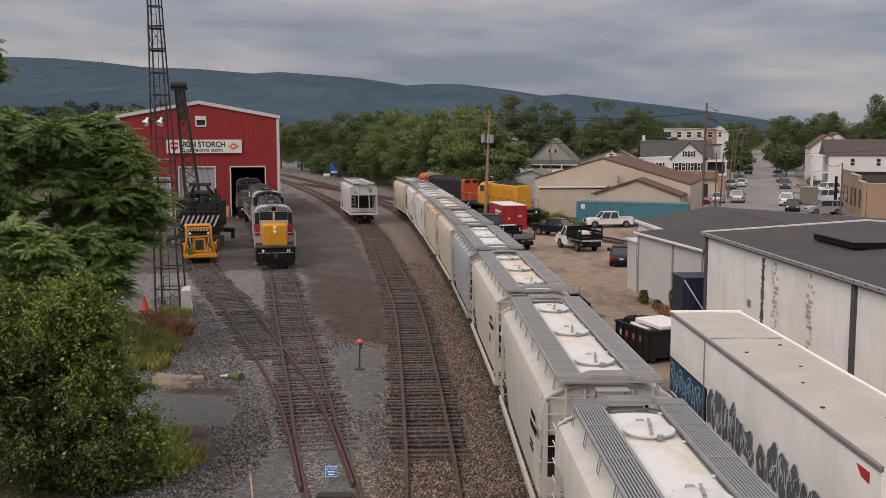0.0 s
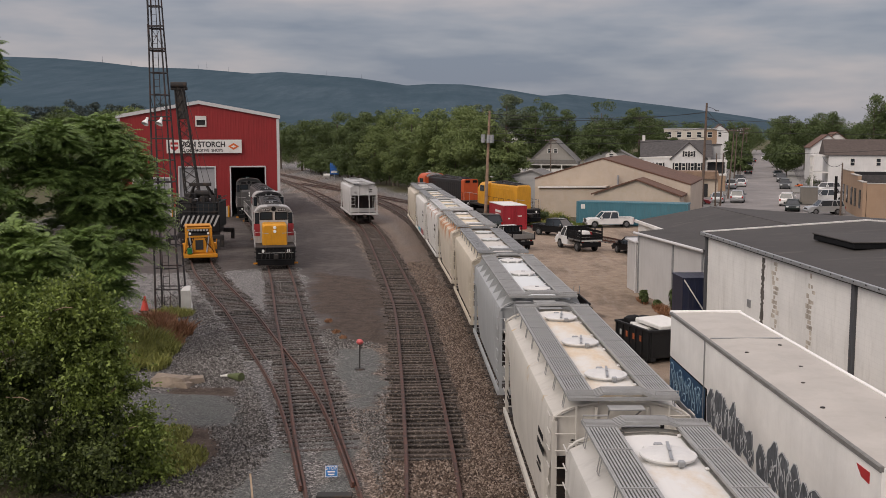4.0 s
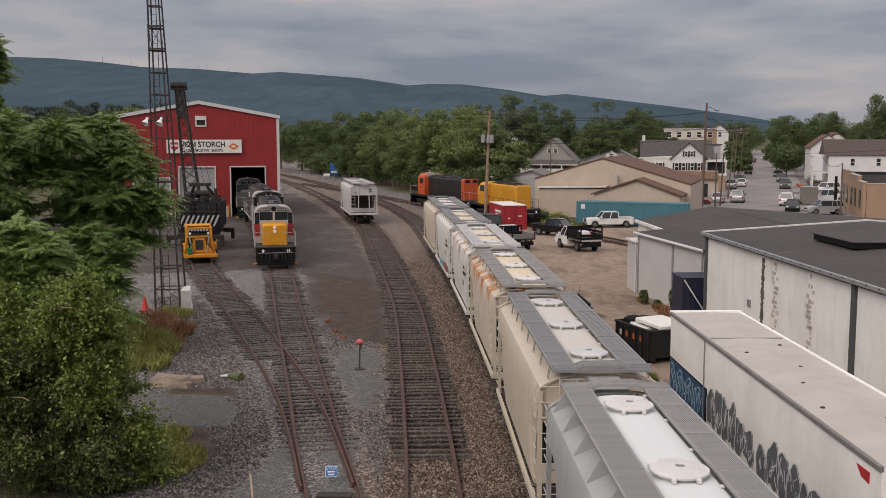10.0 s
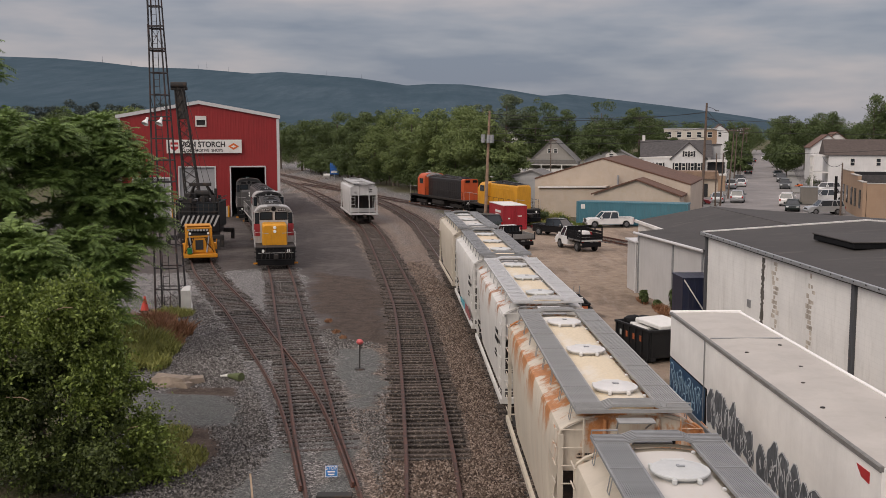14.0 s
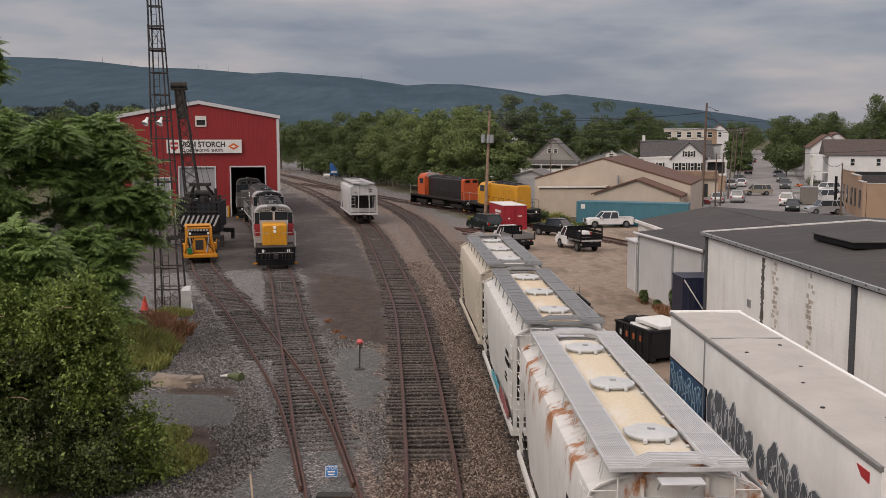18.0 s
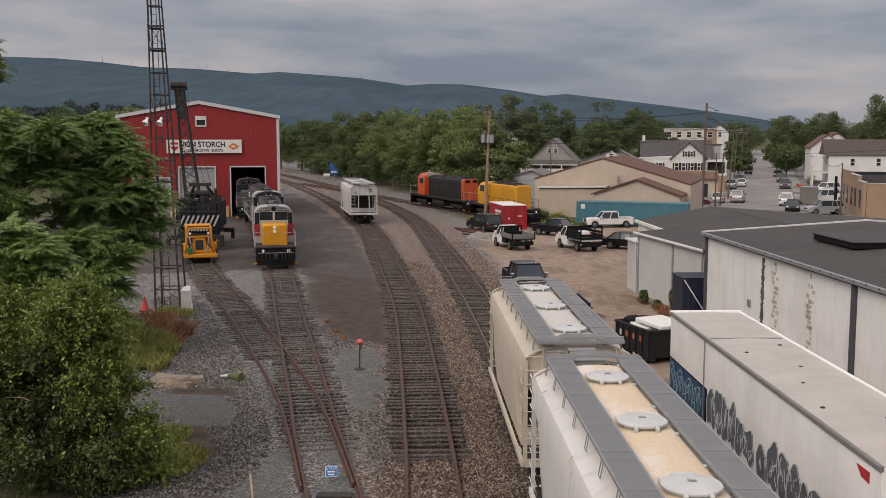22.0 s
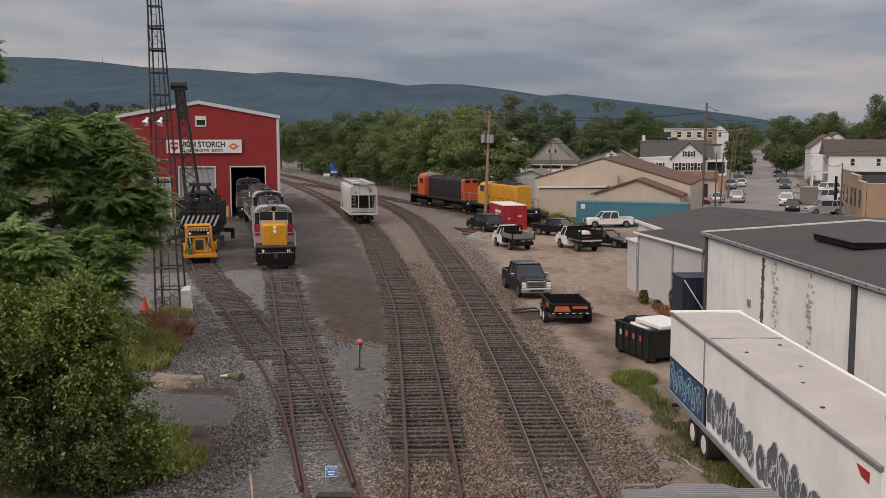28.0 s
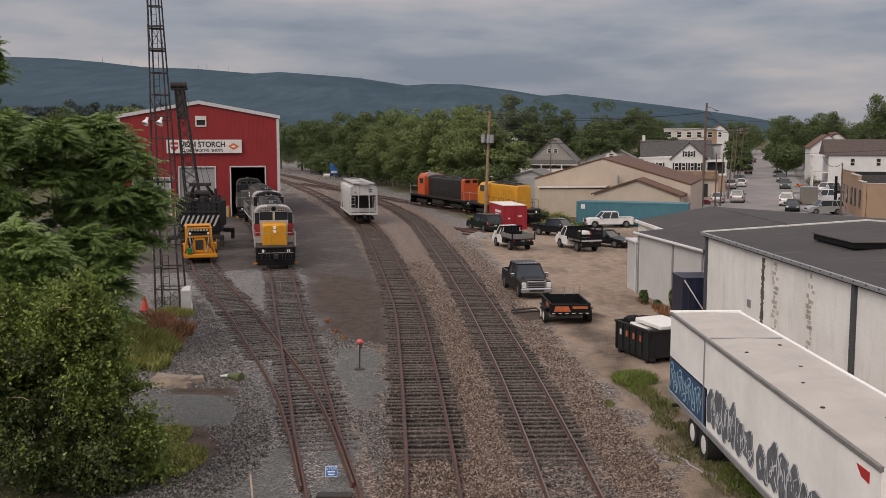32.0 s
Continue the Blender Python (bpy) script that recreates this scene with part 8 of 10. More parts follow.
    # lattice boom raised over the far side
    foot, tip = Vector((-0.95, 3.2, 2.0)), Vector((-2.35, 4.4, 14.1))
    ax = (tip - foot).normalized()
    sx = Vector((1, 0, 0)) - ax * ax.x
    sx.normalize()
    sy = ax.cross(sx)
    boom = part("boom", Shape().box((-0.95, 3.2, 2.0), (1.6, 0.4, 0.4), None, 0.05), M_GRIME, b, "dark lattice boom")
    n = 13
    stations = []
    for i in range(n + 1):
        t = i / n
        w = 0.70 * (1 - t) + 0.36 * t if t > 0.08 else 0.70
        w = w * (0.72 + 0.28 * min(1, t * 6))
        c = foot.lerp(tip, t)
        stations.append([c + sx * w * a + sy * w * 0.75 * d for a, d in ((-1, -1), (1, -1), (1, 1), (-1, 1))])
    for k in range(4):
        ch = Shape().tube([s[k] for s in stations], 0.075, 6)
        part("boom_chord", ch, M_GRIME, boom)
    for k in range(4):
        for i in range(n):
            part("lacing_bar", Shape().cyl(stations[i][k], stations[i + 1][(k + 1) % 4], 0.035, 0.035, 5), M_GRIME, boom)
            part("lacing_bar", Shape().cyl(stations[i][(k + 1) % 4], stations[i + 1][k], 0.03, 0.03, 5), M_GRIME, boom)
    plate = Shape().loft([[c + (sum(q, Vector()) / 4 - c) * 0.12 for c in q] for q in (stations[10], stations[13])])
    part("boom_head_plate", plate, M_GRIME, boom)
    hd = Shape().box(tuple(tip), (1.45, 0.7, 0.3), None, 0.04).cyl(tip + Vector((-0.7, -0.2, 0.3)), tip + Vector((0.7, -0.2, 0.3)), 0.3, 0.3, 14)
    part("boom_sheaves", hd, M_GRIME, boom)
    for x in (-0.25, 0.35, 0.9):
        part("boom_cable", Shape().cyl(tip + Vector((x * 0.5, -0.3, 0.3)), (0.25 + x, -1.2, 5.6), 0.022, 0.022, 5), M_GRIME, boom)


build_crane()


def build_track_machine():
    p, a = on_line(LINE_A2, 81.0)
    b = thing("track_machine", "yellow ballast machine with an open frame cab", "rail machine", "", pose(p[0] - 0.12, p[1], 0.17, 0, 0, a))
    part("chassis", Shape().box((0, 0.6, 0.65), (2.3, 4.4, 0.3), None, 0.04), M_YELLOW, b)
    part("front_beam", Shape().box((0, -1.75, 0.45), (2.75, 0.35, 0.3), None, 0.05), M_YELLOW, b)
    for s in (-1, 1):
        for y in (-0.7, 1.9):
            part("wheel", Shape().cyl((s * 0.68, y, 0.3), (s * 0.82, y, 0.3), 0.3, 0.3, 16), M_GRIME, b)
        for y in (-1.5, 1.9):
            part("cab_post", Shape().box((s * 0.95, y, 1.6), (0.12, 0.12, 2.0)), M_YELLOW, b)
        part("side_arm", Shape().cyl((s * 1.2, -1.6, 0.6), (s * 0.85, -1.5, 2.4), 0.07, 0.07, 8), M_YELLOW, b)
        part("workhead", Shape().box((s * 1.2, -1.0, 0.95), (0.35, 0.6, 0.9), None, 0.05), M_YELLOW, b)
        part("lamp", Shape().cyl((s * 0.7, -1.62, 2.2), (s * 0.7, -1.55, 2.2), 0.09, 0.09, 10), M_LAMPWHITE, b)
    part("roof_frame", Shape().bars([((-0.95, -1.5, 2.6), (0.95, -1.5, 2.6)), ((-0.95, 1.9, 2.6), (0.95, 1.9, 2.6)), ((-0.95, -1.5, 2.6), (-0.95, 1.9, 2.6)), ((0.95, -1.5, 2.6), (0.95, 1.9, 2.6)), ((-0.95, 0.2, 2.6), (0.95, 0.2, 2.6))], 0.07, 6), M_YELLOW, b)
    part("roof_sheet", Shape().box((0, 0.9, 2.66), (1.9, 1.9, 0.04)), M_YELLOW, b)
    for s in (-1, 1):
        part("hydraulic_ram", Shape().cyl((s * 0.55, -1.75, 0.7), (s * 0.75, -1.65, 2.0), 0.06, 0.06, 8), M_STEEL, b)
        part("hose", Shape().tube([(s * 0.4, -1.7, 1.9), (s * 0.6, -1.95, 1.4), (s * 0.95, -1.8, 1.0), (s * 1.1, -1.7, 0.7)], 0.035, 5), M_BLACK, b)
        part("brace", Shape().bars([((s * 0.95, -1.5, 0.8), (s * 0.95, 0.2, 2.55)), ((s * 1.25, -1.4, 0.5), (s * 1.35, -1.2, 1.7))], 0.05, 6), M_YELLOW, b)
        part("tamping_tool", Shape().box((s * 1.3, -1.55, 0.55), (0.16, 0.22, 0.7), None, 0.03), M_GRIME, b)
    part("seat", Shape().box((0.1, -0.4, 1.4), (0.5, 0.5, 0.8), None, 0.08), M_BLACK, b)
    part("engine_cover", Shape().box((0, 0.9, 1.35), (1.5, 1.8, 1.1), None, 0.08), M_BLACK, b)
    part("front_panel", Shape().box((0, -1.55, 1.25), (1.1, 0.2, 1.1), None, 0.04), M_YELLOW, b)
    part("radiator", Shape().box((0, -1.66, 1.3), (0.6, 0.04, 0.75)), M_VOID, b)
    part("cross_bar", Shape().box((0, -1.6, 1.95), (1.9, 0.12, 0.14)), M_YELLOW, b)
    part("fuel_can", Shape().box((-0.75, -1.8, 0.85), (0.36, 0.3, 0.5), None, 0.05), plain("green_plastic", (0.02, 0.16, 0.04), 0.5), b, "green fuel can")


build_track_machine()

# ---- lattice signal tower, poles and wires ----
M_TOWER = rusty("tower_iron", (0.035, 0.032, 0.034), 0.3, (0.10, 0.05, 0.04))
# paler copy of the pole wood; the sunlit look is in the colour
M_PALEPOLE = plain("sunlit_pole_wood", (0.27, 0.185, 0.13), 0.95, 0, 0.25, 2.0, 0.4)
M_POLE = plain("weathered_pole_wood", (0.135, 0.10, 0.08), 0.95, 0, 0.25, 2.0, 0.4)


def build_tower():
    b = thing("lattice_tower", "tall dark iron lattice tower with ladder and lamp arms", "tower", "", pose(-15.85, 58.6, 0))
    top, levels = 21.0, 17

    def corner(z, a, c):
        w = 0.72 - 0.50 * z / top
        return Vector((a * w - 0.50 * z / top, c * w, z))

    cs = ((-1, -1), (1, -1), (1, 1), (-1, 1))
    for a, c in cs:
        part("leg", Shape().cyl(corner(0, a, c), corner(top, a, c), 0.065, 0.045, 6), M_TOWER, b)
    for i in range(levels):
        z0, z1 = top * i / levels, top * (i + 1) / levels
        ring = Shape()
        for k in range(4):
            ring.cyl(corner(z1, *cs[k]), corner(z1, *cs[(k + 1) % 4]), 0.038, 0.038, 5)
        part("ring_brace", ring, M_TOWER, b)
        dg = Shape()
        if i % 3:
            continue
        for k in range(4):
            dg.cyl(corner(z0, *cs[k]), corner(z1, *cs[(k + 1) % 4]), 0.016, 0.016, 4)
        part("diagonal_brace", dg, M_TOWER, b)
    for s in (-0.18, 0.18):
        part("ladder_rail", Shape().cyl((s, -0.76, 0), (-0.5 + s * 0.8, -0.27, top), 0.022, 0.022, 5), M_TOWER, b)
    rg = Shape()
    for z in np.arange(0.4, top, 0.4):
        k = z / top
        rg.cyl((-0.5 * k - 0.17, -0.76 + 0.49 * k, z), (-0.5 * k + 0.17, -0.76 + 0.49 * k, z), 0.014, 0.014, 4)
    part("ladder_rung", rg, M_TOWER, b)["kind"] = "stuff"
    for z, x0, x1 in ((10.9, -0.95, 0.45), (14.9, -0.66, 0.2), (16.15, -0.72, 0.15)):
        part("cross_arm", Shape().box(((x0 + x1) / 2, -0.55, z), (x1 - x0, 0.08, 0.09)), M_TOWER, b)
    for x in (-0.85, -0.05):
        sh = Shape().cyl((x, -0.75, 10.95), (x - 0.09, -0.9, 10.70), 0.07, 0.22, 14, False).cyl((x, -0.75, 10.95), (x, -0.7, 11.05), 0.08, 0.08, 10)
        part("floodlight", sh, M_LAMPWHITE, b, "white dish floodlight")
    part("counterweight_rod", Shape().cyl((-0.66, -0.55, 15.3), (-0.66, -0.55, 16.25), 0.07, 0.07, 6).cyl((-0.66, -0.55, 14.6), (-0.72, -0.55, 18.5), 0.02, 0.02, 4), M_TOWER, b)


build_tower()


def utility_pole(x, y, h, arms, label, r=0.16, lean=0.0, rot=0.0):
    b = thing("utility_pole", label, "utility pole", "utility poles", pose(x, y, 0, 0, lean, rot))
    part("pole", Shape().cyl((0, 0, -0.1), (0, 0, h), r, r * 0.62, 10), M_POLE if "meter" not in label else M_PALEPOLE, b)
    for z in arms:
        part("crossarm", Shape().box((0, -0.12, h - z), (2.2, 0.1, 0.12)), M_POLE, b)
        for dx in (-0.95, -0.5, 0.5, 0.95):
            part("insulator", Shape().cyl((dx, -0.12, h - z + 0.06), (dx, -0.12, h - z + 0.22), 0.05, 0.035, 8), M_STEEL, b)
    return b


def build_poles():
    p1 = utility_pole(4.7, 113.2, 12.6, (), "weathered timber pole with meter boxes beside the red box", 0.2, 2.0)
    for dx in (-0.6, 0.0, 0.35):
        part("transformer", Shape().cyl((dx, -0.3, 9.1), (dx, -0.3, 10.0), 0.24, 0.24, 12), M_STEEL, p1)
    part("transformer_bracket", Shape().box((-0.1, -0.15, 9.4), (1.5, 0.12, 0.14)), M_STEEL, p1)
    p2 = utility_pole(35.4, 139.0, 14.2, (), "brown timber pole with two lamp arms by the street", 0.22, 1.2)
    for z in (13.7, 12.3):
        part("lamp_arm", Shape().tube([(0, 0, z), (0.8, -0.1, z - 0.2), (1.3, -0.1, z - 0.5)], 0.035, 6), M_DARKSTEEL, p2)
        part("lamp_head", Shape().box((1.4, -0.1, z - 0.52), (0.5, 0.2, 0.1), None, 0.03), M_DARKSTEEL, p2)
    for x, y, h, ar, ln in ((37.5, 140.0, 7.4, (), 0), (38.8, 142.2, 7.4, (), 2), (44.3, 158.1, 10.9, (0.4,), 3.5), (54.5, 191, 11.0, (0.4,), 2), (65.8, 226.1, 11.4, (0.4, 1.4), 3), (77.9, 265, 11.5, (0.4, 1.4), 0), (91.7, 309, 11.8, (0.4,), 0), (19.0, 180, 9.2, (0.4,), 0), (48.2, 123.1, 6.6, (), 0), (75, 128, 12.6, (), 0)):
        utility_pole(x, y, h, ar, "grey-brown timber pole along the street", 0.125, ln)
    dp = thing("tarred_pole", "short thick black pole by the brick garage", "pole", "", pose(49.1, 127.2, 0))
    part("pole_shaft", Shape().cyl((0, 0, 0), (0, 0, 4.8), 0.2, 0.17, 10), M_BLACK, dp)
    wires = [((4.9, 113, 12.2), (19, 180, 8.9)), ((4.9, 113, 11.8), (35.6, 139, 13.0)), ((4.9, 113, 10.9), (35.6, 139, 11.8)), ((4.9, 113, 10.2), (35.6, 139, 10.8)), ((4.9, 113, 9.4), (35.6, 139, 9.6)),
             ((35.6, 139, 13.4), (65.8, 226.1, 11.0)), ((35.6, 139, 12.4), (44.9, 158.1, 10.6)), ((35.6, 139, 11.2), (44.9, 158.1, 10.2)), ((44.9, 158.1, 10.4), (65.8, 226.1, 11.0)), ((65.8, 226.1, 11.0), (77.9, 265, 11.1)), ((65.8, 226.1, 10.0), (77.9, 265, 10.1)),
             ((35.6, 139, 12.0), (75, 128, 12.2)), ((35.6, 139, 10.6), (75, 128, 10.6)), ((37.5, 140, 7.3), (75, 128, 9.6)), ((35.6, 139, 12.9), (4.9, 113, 12.3)), ((48.2, 123.1, 6.5), (68, 183, 6.0))]
    m = plain("wire_black", (0.03, 0.03, 0.03), 0.7)
    for a, c in wires:
        a, c = Vector(a), Vector(c)
        pts = []
        for t in np.linspace(0, 1, 13):
            q = a.lerp(c, t)
            q.z -= 0.016 * (c - a).length * 4 * t * (1 - t)
            pts.append(q)
        w = part("overhead_wire", Shape().tube(pts, 0.034, 4), m)
        tagged(w, "thin black overhead wire sagging between poles", "wire", "overhead wires")


build_poles()
# ---- road vehicles ----
CARPAINT = {
    "black": paint("car_black", (0.008, 0.008, 0.009), 0.3, 0.08, (0.03, 0.028, 0.025), 1.0, 0, False, 0.35),
    "white": paint("car_white", (0.70, 0.69, 0.68), 0.3, 0.1, (0.3, 0.28, 0.25), 1.0, 0, False, 0.5),
    "silver": paint("car_silver", (0.40, 0.41, 0.42), 0.3, 0.08, (0.2, 0.2, 0.2), 1.0, 0.4, False, 0.5),
    "red": paint("car_red", (0.17, 0.018, 0.022), 0.3, 0.08, (0.1, 0.02, 0.02), 1.0, 0, False, 0.5),
    "grey": paint("car_grey", (0.10, 0.105, 0.11), 0.3, 0.08, (0.1, 0.1, 0.1), 1.0, 0.2, False, 0.5),
    "green": paint("car_dark_green", (0.012, 0.020, 0.018), 0.3, 0.08, (0.1, 0.1, 0.1), 1.0, 0.1, False, 0.5),
    "tan": paint("car_tan", (0.33, 0.29, 0.23), 0.3, 0.08, (0.15, 0.13, 0.1), 1.0, 0.2, False, 0.5),
    "blue": paint("car_dark_blue", (0.02, 0.03, 0.07), 0.3, 0.08, (0.1, 0.1, 0.1), 1.0, 0.1, False, 0.5),
}
M_TAIL = plain("tail_lamp_red", (0.35, 0.01, 0.01), 0.25)
M_BRIGHT = plain("polished_trim", (0.46, 0.46, 0.47), 0.25, 0.7, 0.05)
M_RIM = plain("dull_alloy_rim", (0.16, 0.16, 0.165), 0.45, 0.5, 0.1)
M_HEAD = plain("headlamp_glass", (0.65, 0.66, 0.66), 0.15)
M_PLATE = plain("number_plate", (0.5, 0.5, 0.48), 0.5)
M_GRILLE = plain("dark_grille", (0.025, 0.025, 0.025), 0.5)
KINDS = {  # length, width, belt, roof, cab front/back at belt, at roof, ride, wheel
    "sedan": (4.7, 1.82, 0.92, 1.45, -0.95, 1.75, -0.25, 1.05, 0.22, 0.33),
    "suv": (4.7, 1.9, 1.08, 1.76, -1.15, 2.2, -0.55, 2.0, 0.26, 0.36),
    "pickup": (5.9, 2.0, 1.15, 1.92, -1.45, 1.05, -0.75, 0.95, 0.38, 0.42),
    "cabtruck": (5.3, 1.9, 1.16, 1.92, -1.72, -0.12, -1.28, -0.15, 0.42, 0.40),
}


def body_profile(kind, L, belt, ride, wr, wy):
    """Side outline of the lower body, with round wheel arches."""
    h = L / 2
    nose = {"sedan": 0.72, "suv": 0.95, "pickup": 1.08, "cabtruck": 1.08}[kind]
    top = [(h - 0.03, ride + 0.35), (h, belt - 0.25), (h - 0.12, belt), (-h * 0.42, belt), (-h + 0.25, nose + 0.02), (-h + 0.05, nose - 0.15), (-h, ride + 0.3), (-h + 0.06, ride)]
    bottom = []
    for w in (-wy, wy):
        for t in np.linspace(math.pi, 0, 9):
            bottom.append((w + (wr + 0.07) * math.cos(t), max(ride, wr + (wr + 0.07) * math.sin(t))))
    return top + bottom + [(h - 0.06, ride)]


def road_car(name, label, kind, col, m, group="", bed=None):
    L, W, belt, roof, c0, c1, r0, r1, ride, wr = KINDS[kind]
    b = thing(name, label, "truck" if kind in ("pickup", "cabtruck") else "car", group, m)
    pm = CARPAINT[col]
    wy = L / 2 - 0.95
    prof = body_profile(kind, L, belt, ride, wr, wy)
    if kind == "cabtruck":
        prof = [(p, q) for p, q in prof if p < 0.0] + [(-0.05, ride)]
        prof = [(-0.05, belt)] + prof
        part("chassis", Shape().box((0, L / 4, 0.78), (0.95, L / 2, 0.22)).box((0, wy, wr), (W - 0.3, 0.16, 0.16)), M_DARKSTEEL, b)
    cy, cz = 0.0, (belt + ride) / 2
    rings = []
    for x, k in ((-W / 2 + 0.02, 0.965), (-W / 2 + 0.10, 1.0), (W / 2 - 0.10, 1.0), (W / 2 - 0.02, 0.965)):
        rings.append([(x, cy + (p - cy) * k, cz + (q - cz) * k if q > ride + 0.02 else q) for p, q in prof])
    part("body", Shape().loft(rings), pm, b)
    wb, wt = W / 2 - 0.06, W / 2 - 0.26
    g = [(-wb, c0, belt - 0.01), (wb, c0, belt - 0.01), (wb, c1, belt - 0.01), (-wb, c1, belt - 0.01), (-wt, r0, roof - 0.03), (wt, r0, roof - 0.03), (wt, r1, roof - 0.03), (-wt, r1, roof - 0.03)]
    mid_c = Vector((0, (c0 + c1) / 2, (belt + roof) / 2))
    for nm, ids in (("windscreen", (0, 1, 5, 4)), ("side_window", (1, 2, 6, 5)), ("rear_window", (2, 3, 7, 6)), ("side_window", (3, 0, 4, 7))):
        q = [Vector(g[i]) for i in ids]
        inner = [p + (mid_c - p) * 0.06 for p in q]
        part(nm, Shape().loft([q, inner]), M_GLASS, b)
    part("roof", Shape().box((0, (r0 + r1) / 2, roof), (2 * wt + 0.06, r1 - r0 + 0.08, 0.07), None, 0.03), pm, b)
    pil = Shape()
    for s in (-1, 1):
        pil.cyl((s * wb, c0, belt - 0.02), (s * wt, r0, roof), 0.045, 0.04, 5).cyl((s * wb, c1, belt - 0.02), (s * wt, r1, roof), 0.06, 0.05, 5)
        mid = (c0 + c1) / 2 + 0.1
        pil.cyl((s * wb, mid, belt - 0.02), (s * wt, (r0 + r1) / 2 + 0.1, roof), 0.045, 0.045, 5)
        if kind == "suv":
            pil.cyl((s * wb, c1 - 0.8, belt - 0.02), (s * wt, r1 - 0.8, roof), 0.045, 0.045, 5)
        part("mirror", Shape().box((s * (W / 2 + 0.1), c0 + 0.3, belt + 0.12), (0.26, 0.14, 0.3), None, 0.04), M_CHROME if kind == "pickup" and col == "black" else pm, b)
        big = kind == "pickup"
        part("headlight", Shape().box((s * (W / 2 - (0.22 if big else 0.3)), -L / 2 - 0.005, belt - (0.27 if big else 0.32)), (0.3 if big else 0.36, 0.07, 0.36 if big else 0.2), None, 0.03), M_HEAD, b)
        part("tail_light", Shape().box((s * (W / 2 - 0.16), L / 2 - 0.0, (belt - 0.22) if kind != "cabtruck" else 0.85), (0.2, 0.06, 0.3), None, 0.02), M_TAIL, b)
        for y in (-wy, wy):
            wh = part("wheel", Shape().cyl((s * (W / 2 - 0.26), y, wr), (s * (W / 2 - 0.02), y, wr), wr, wr, 20), M_TYRE, b, smooth=True)
            part("rim", Shape().cyl((s * (W / 2 - 0.02), y, wr), (s * (W / 2 - 0.005), y, wr), wr * 0.6, wr * 0.45, 16), M_RIM, wh)
    part("window_pillars", pil, pm, b)
    part("front_bumper", Shape().box((0, -L / 2 - 0.02, ride + (0.17 if kind == "pickup" else 0.26)), (W - 0.06, 0.2, 0.3 if kind == "pickup" else 0.22), None, 0.06), M_BRIGHT if kind == "pickup" else pm, b)
    part("rear_bumper", Shape().box((0, L / 2 - 0.02, ride + 0.26), (W - 0.12, 0.14, 0.22), None, 0.05), M_CHROME if kind == "pickup" else pm, b)
    gr = part("grille", Shape().box((0, -L / 2 - 0.0, belt - (0.28 if kind == "pickup" else 0.36)), (W * 0.52, 0.05, 0.26 if kind != "pickup" else 0.46), None, 0.02), M_GRILLE, b)
    if kind == "pickup":
        for z in (-0.06, 0.09):
            part("grille_bar", Shape().box((0, -L / 2 - 0.035, belt - 0.28 + z), (W * 0.5, 0.03, 0.045)), M_BRIGHT, gr)
        surround = Shape().box((0, -L / 2 - 0.03, belt - 0.06), (W * 0.60, 0.06, 0.1), None, 0.02).box((0, -L / 2 - 0.03, belt - 0.50), (W * 0.56, 0.06, 0.07), None, 0.02)
        for s in (-1, 1):
            surround.box((s * W * 0.275, -L / 2 - 0.03, belt - 0.28), (0.08, 0.06, 0.42), None, 0.02)
        part("grille_surround", surround, M_BRIGHT, gr)
        part("bumper_slot", Shape().box((0, -L / 2 - 0.125, ride + 0.17), (W * 0.45, 0.02, 0.11)), M_GRILLE, b)
        part("hood_bulge", Shape().loft([[(-0.62, y, z), (-0.52, y, z + 0.07), (0.52, y, z + 0.07), (0.62, y, z)] for y, z in ((-L / 2 + 0.3, belt - 0.07), (-L / 2 + 0.6, belt - 0.02), (c0 + 0.05, belt + 0.0))]), pm, b)
        for x in (-0.5, -0.25, 0.0, 0.25, 0.5):
            part("roof_marker_lamp", Shape().box((x, r0 + 0.12, roof + 0.045), (0.12, 0.1, 0.05), None, 0.015), M_HEAD, b)
        part("cargo_floor", Shape().box((0, 2.0, belt - 0.02), (W - 0.34, 1.75, 0.05)), M_GRILLE, b)
        for s in (-1, 1):
            part("bed_rail", Shape().box((s * (W / 2 - 0.12), 2.0, belt + 0.05), (0.16, 1.9, 0.1), None, 0.02), pm, b)
        part("tailgate", Shape().box((0, L / 2 - 0.06, belt - 0.06), (W - 0.3, 0.08, 0.36), None, 0.02), pm, b)
    part("plate", Shape().box((0, L / 2 + 0.055, ride + 0.42), (0.3, 0.012, 0.15)), M_PLATE, b)
    if bed:
        bed(b, L, W)
    return b


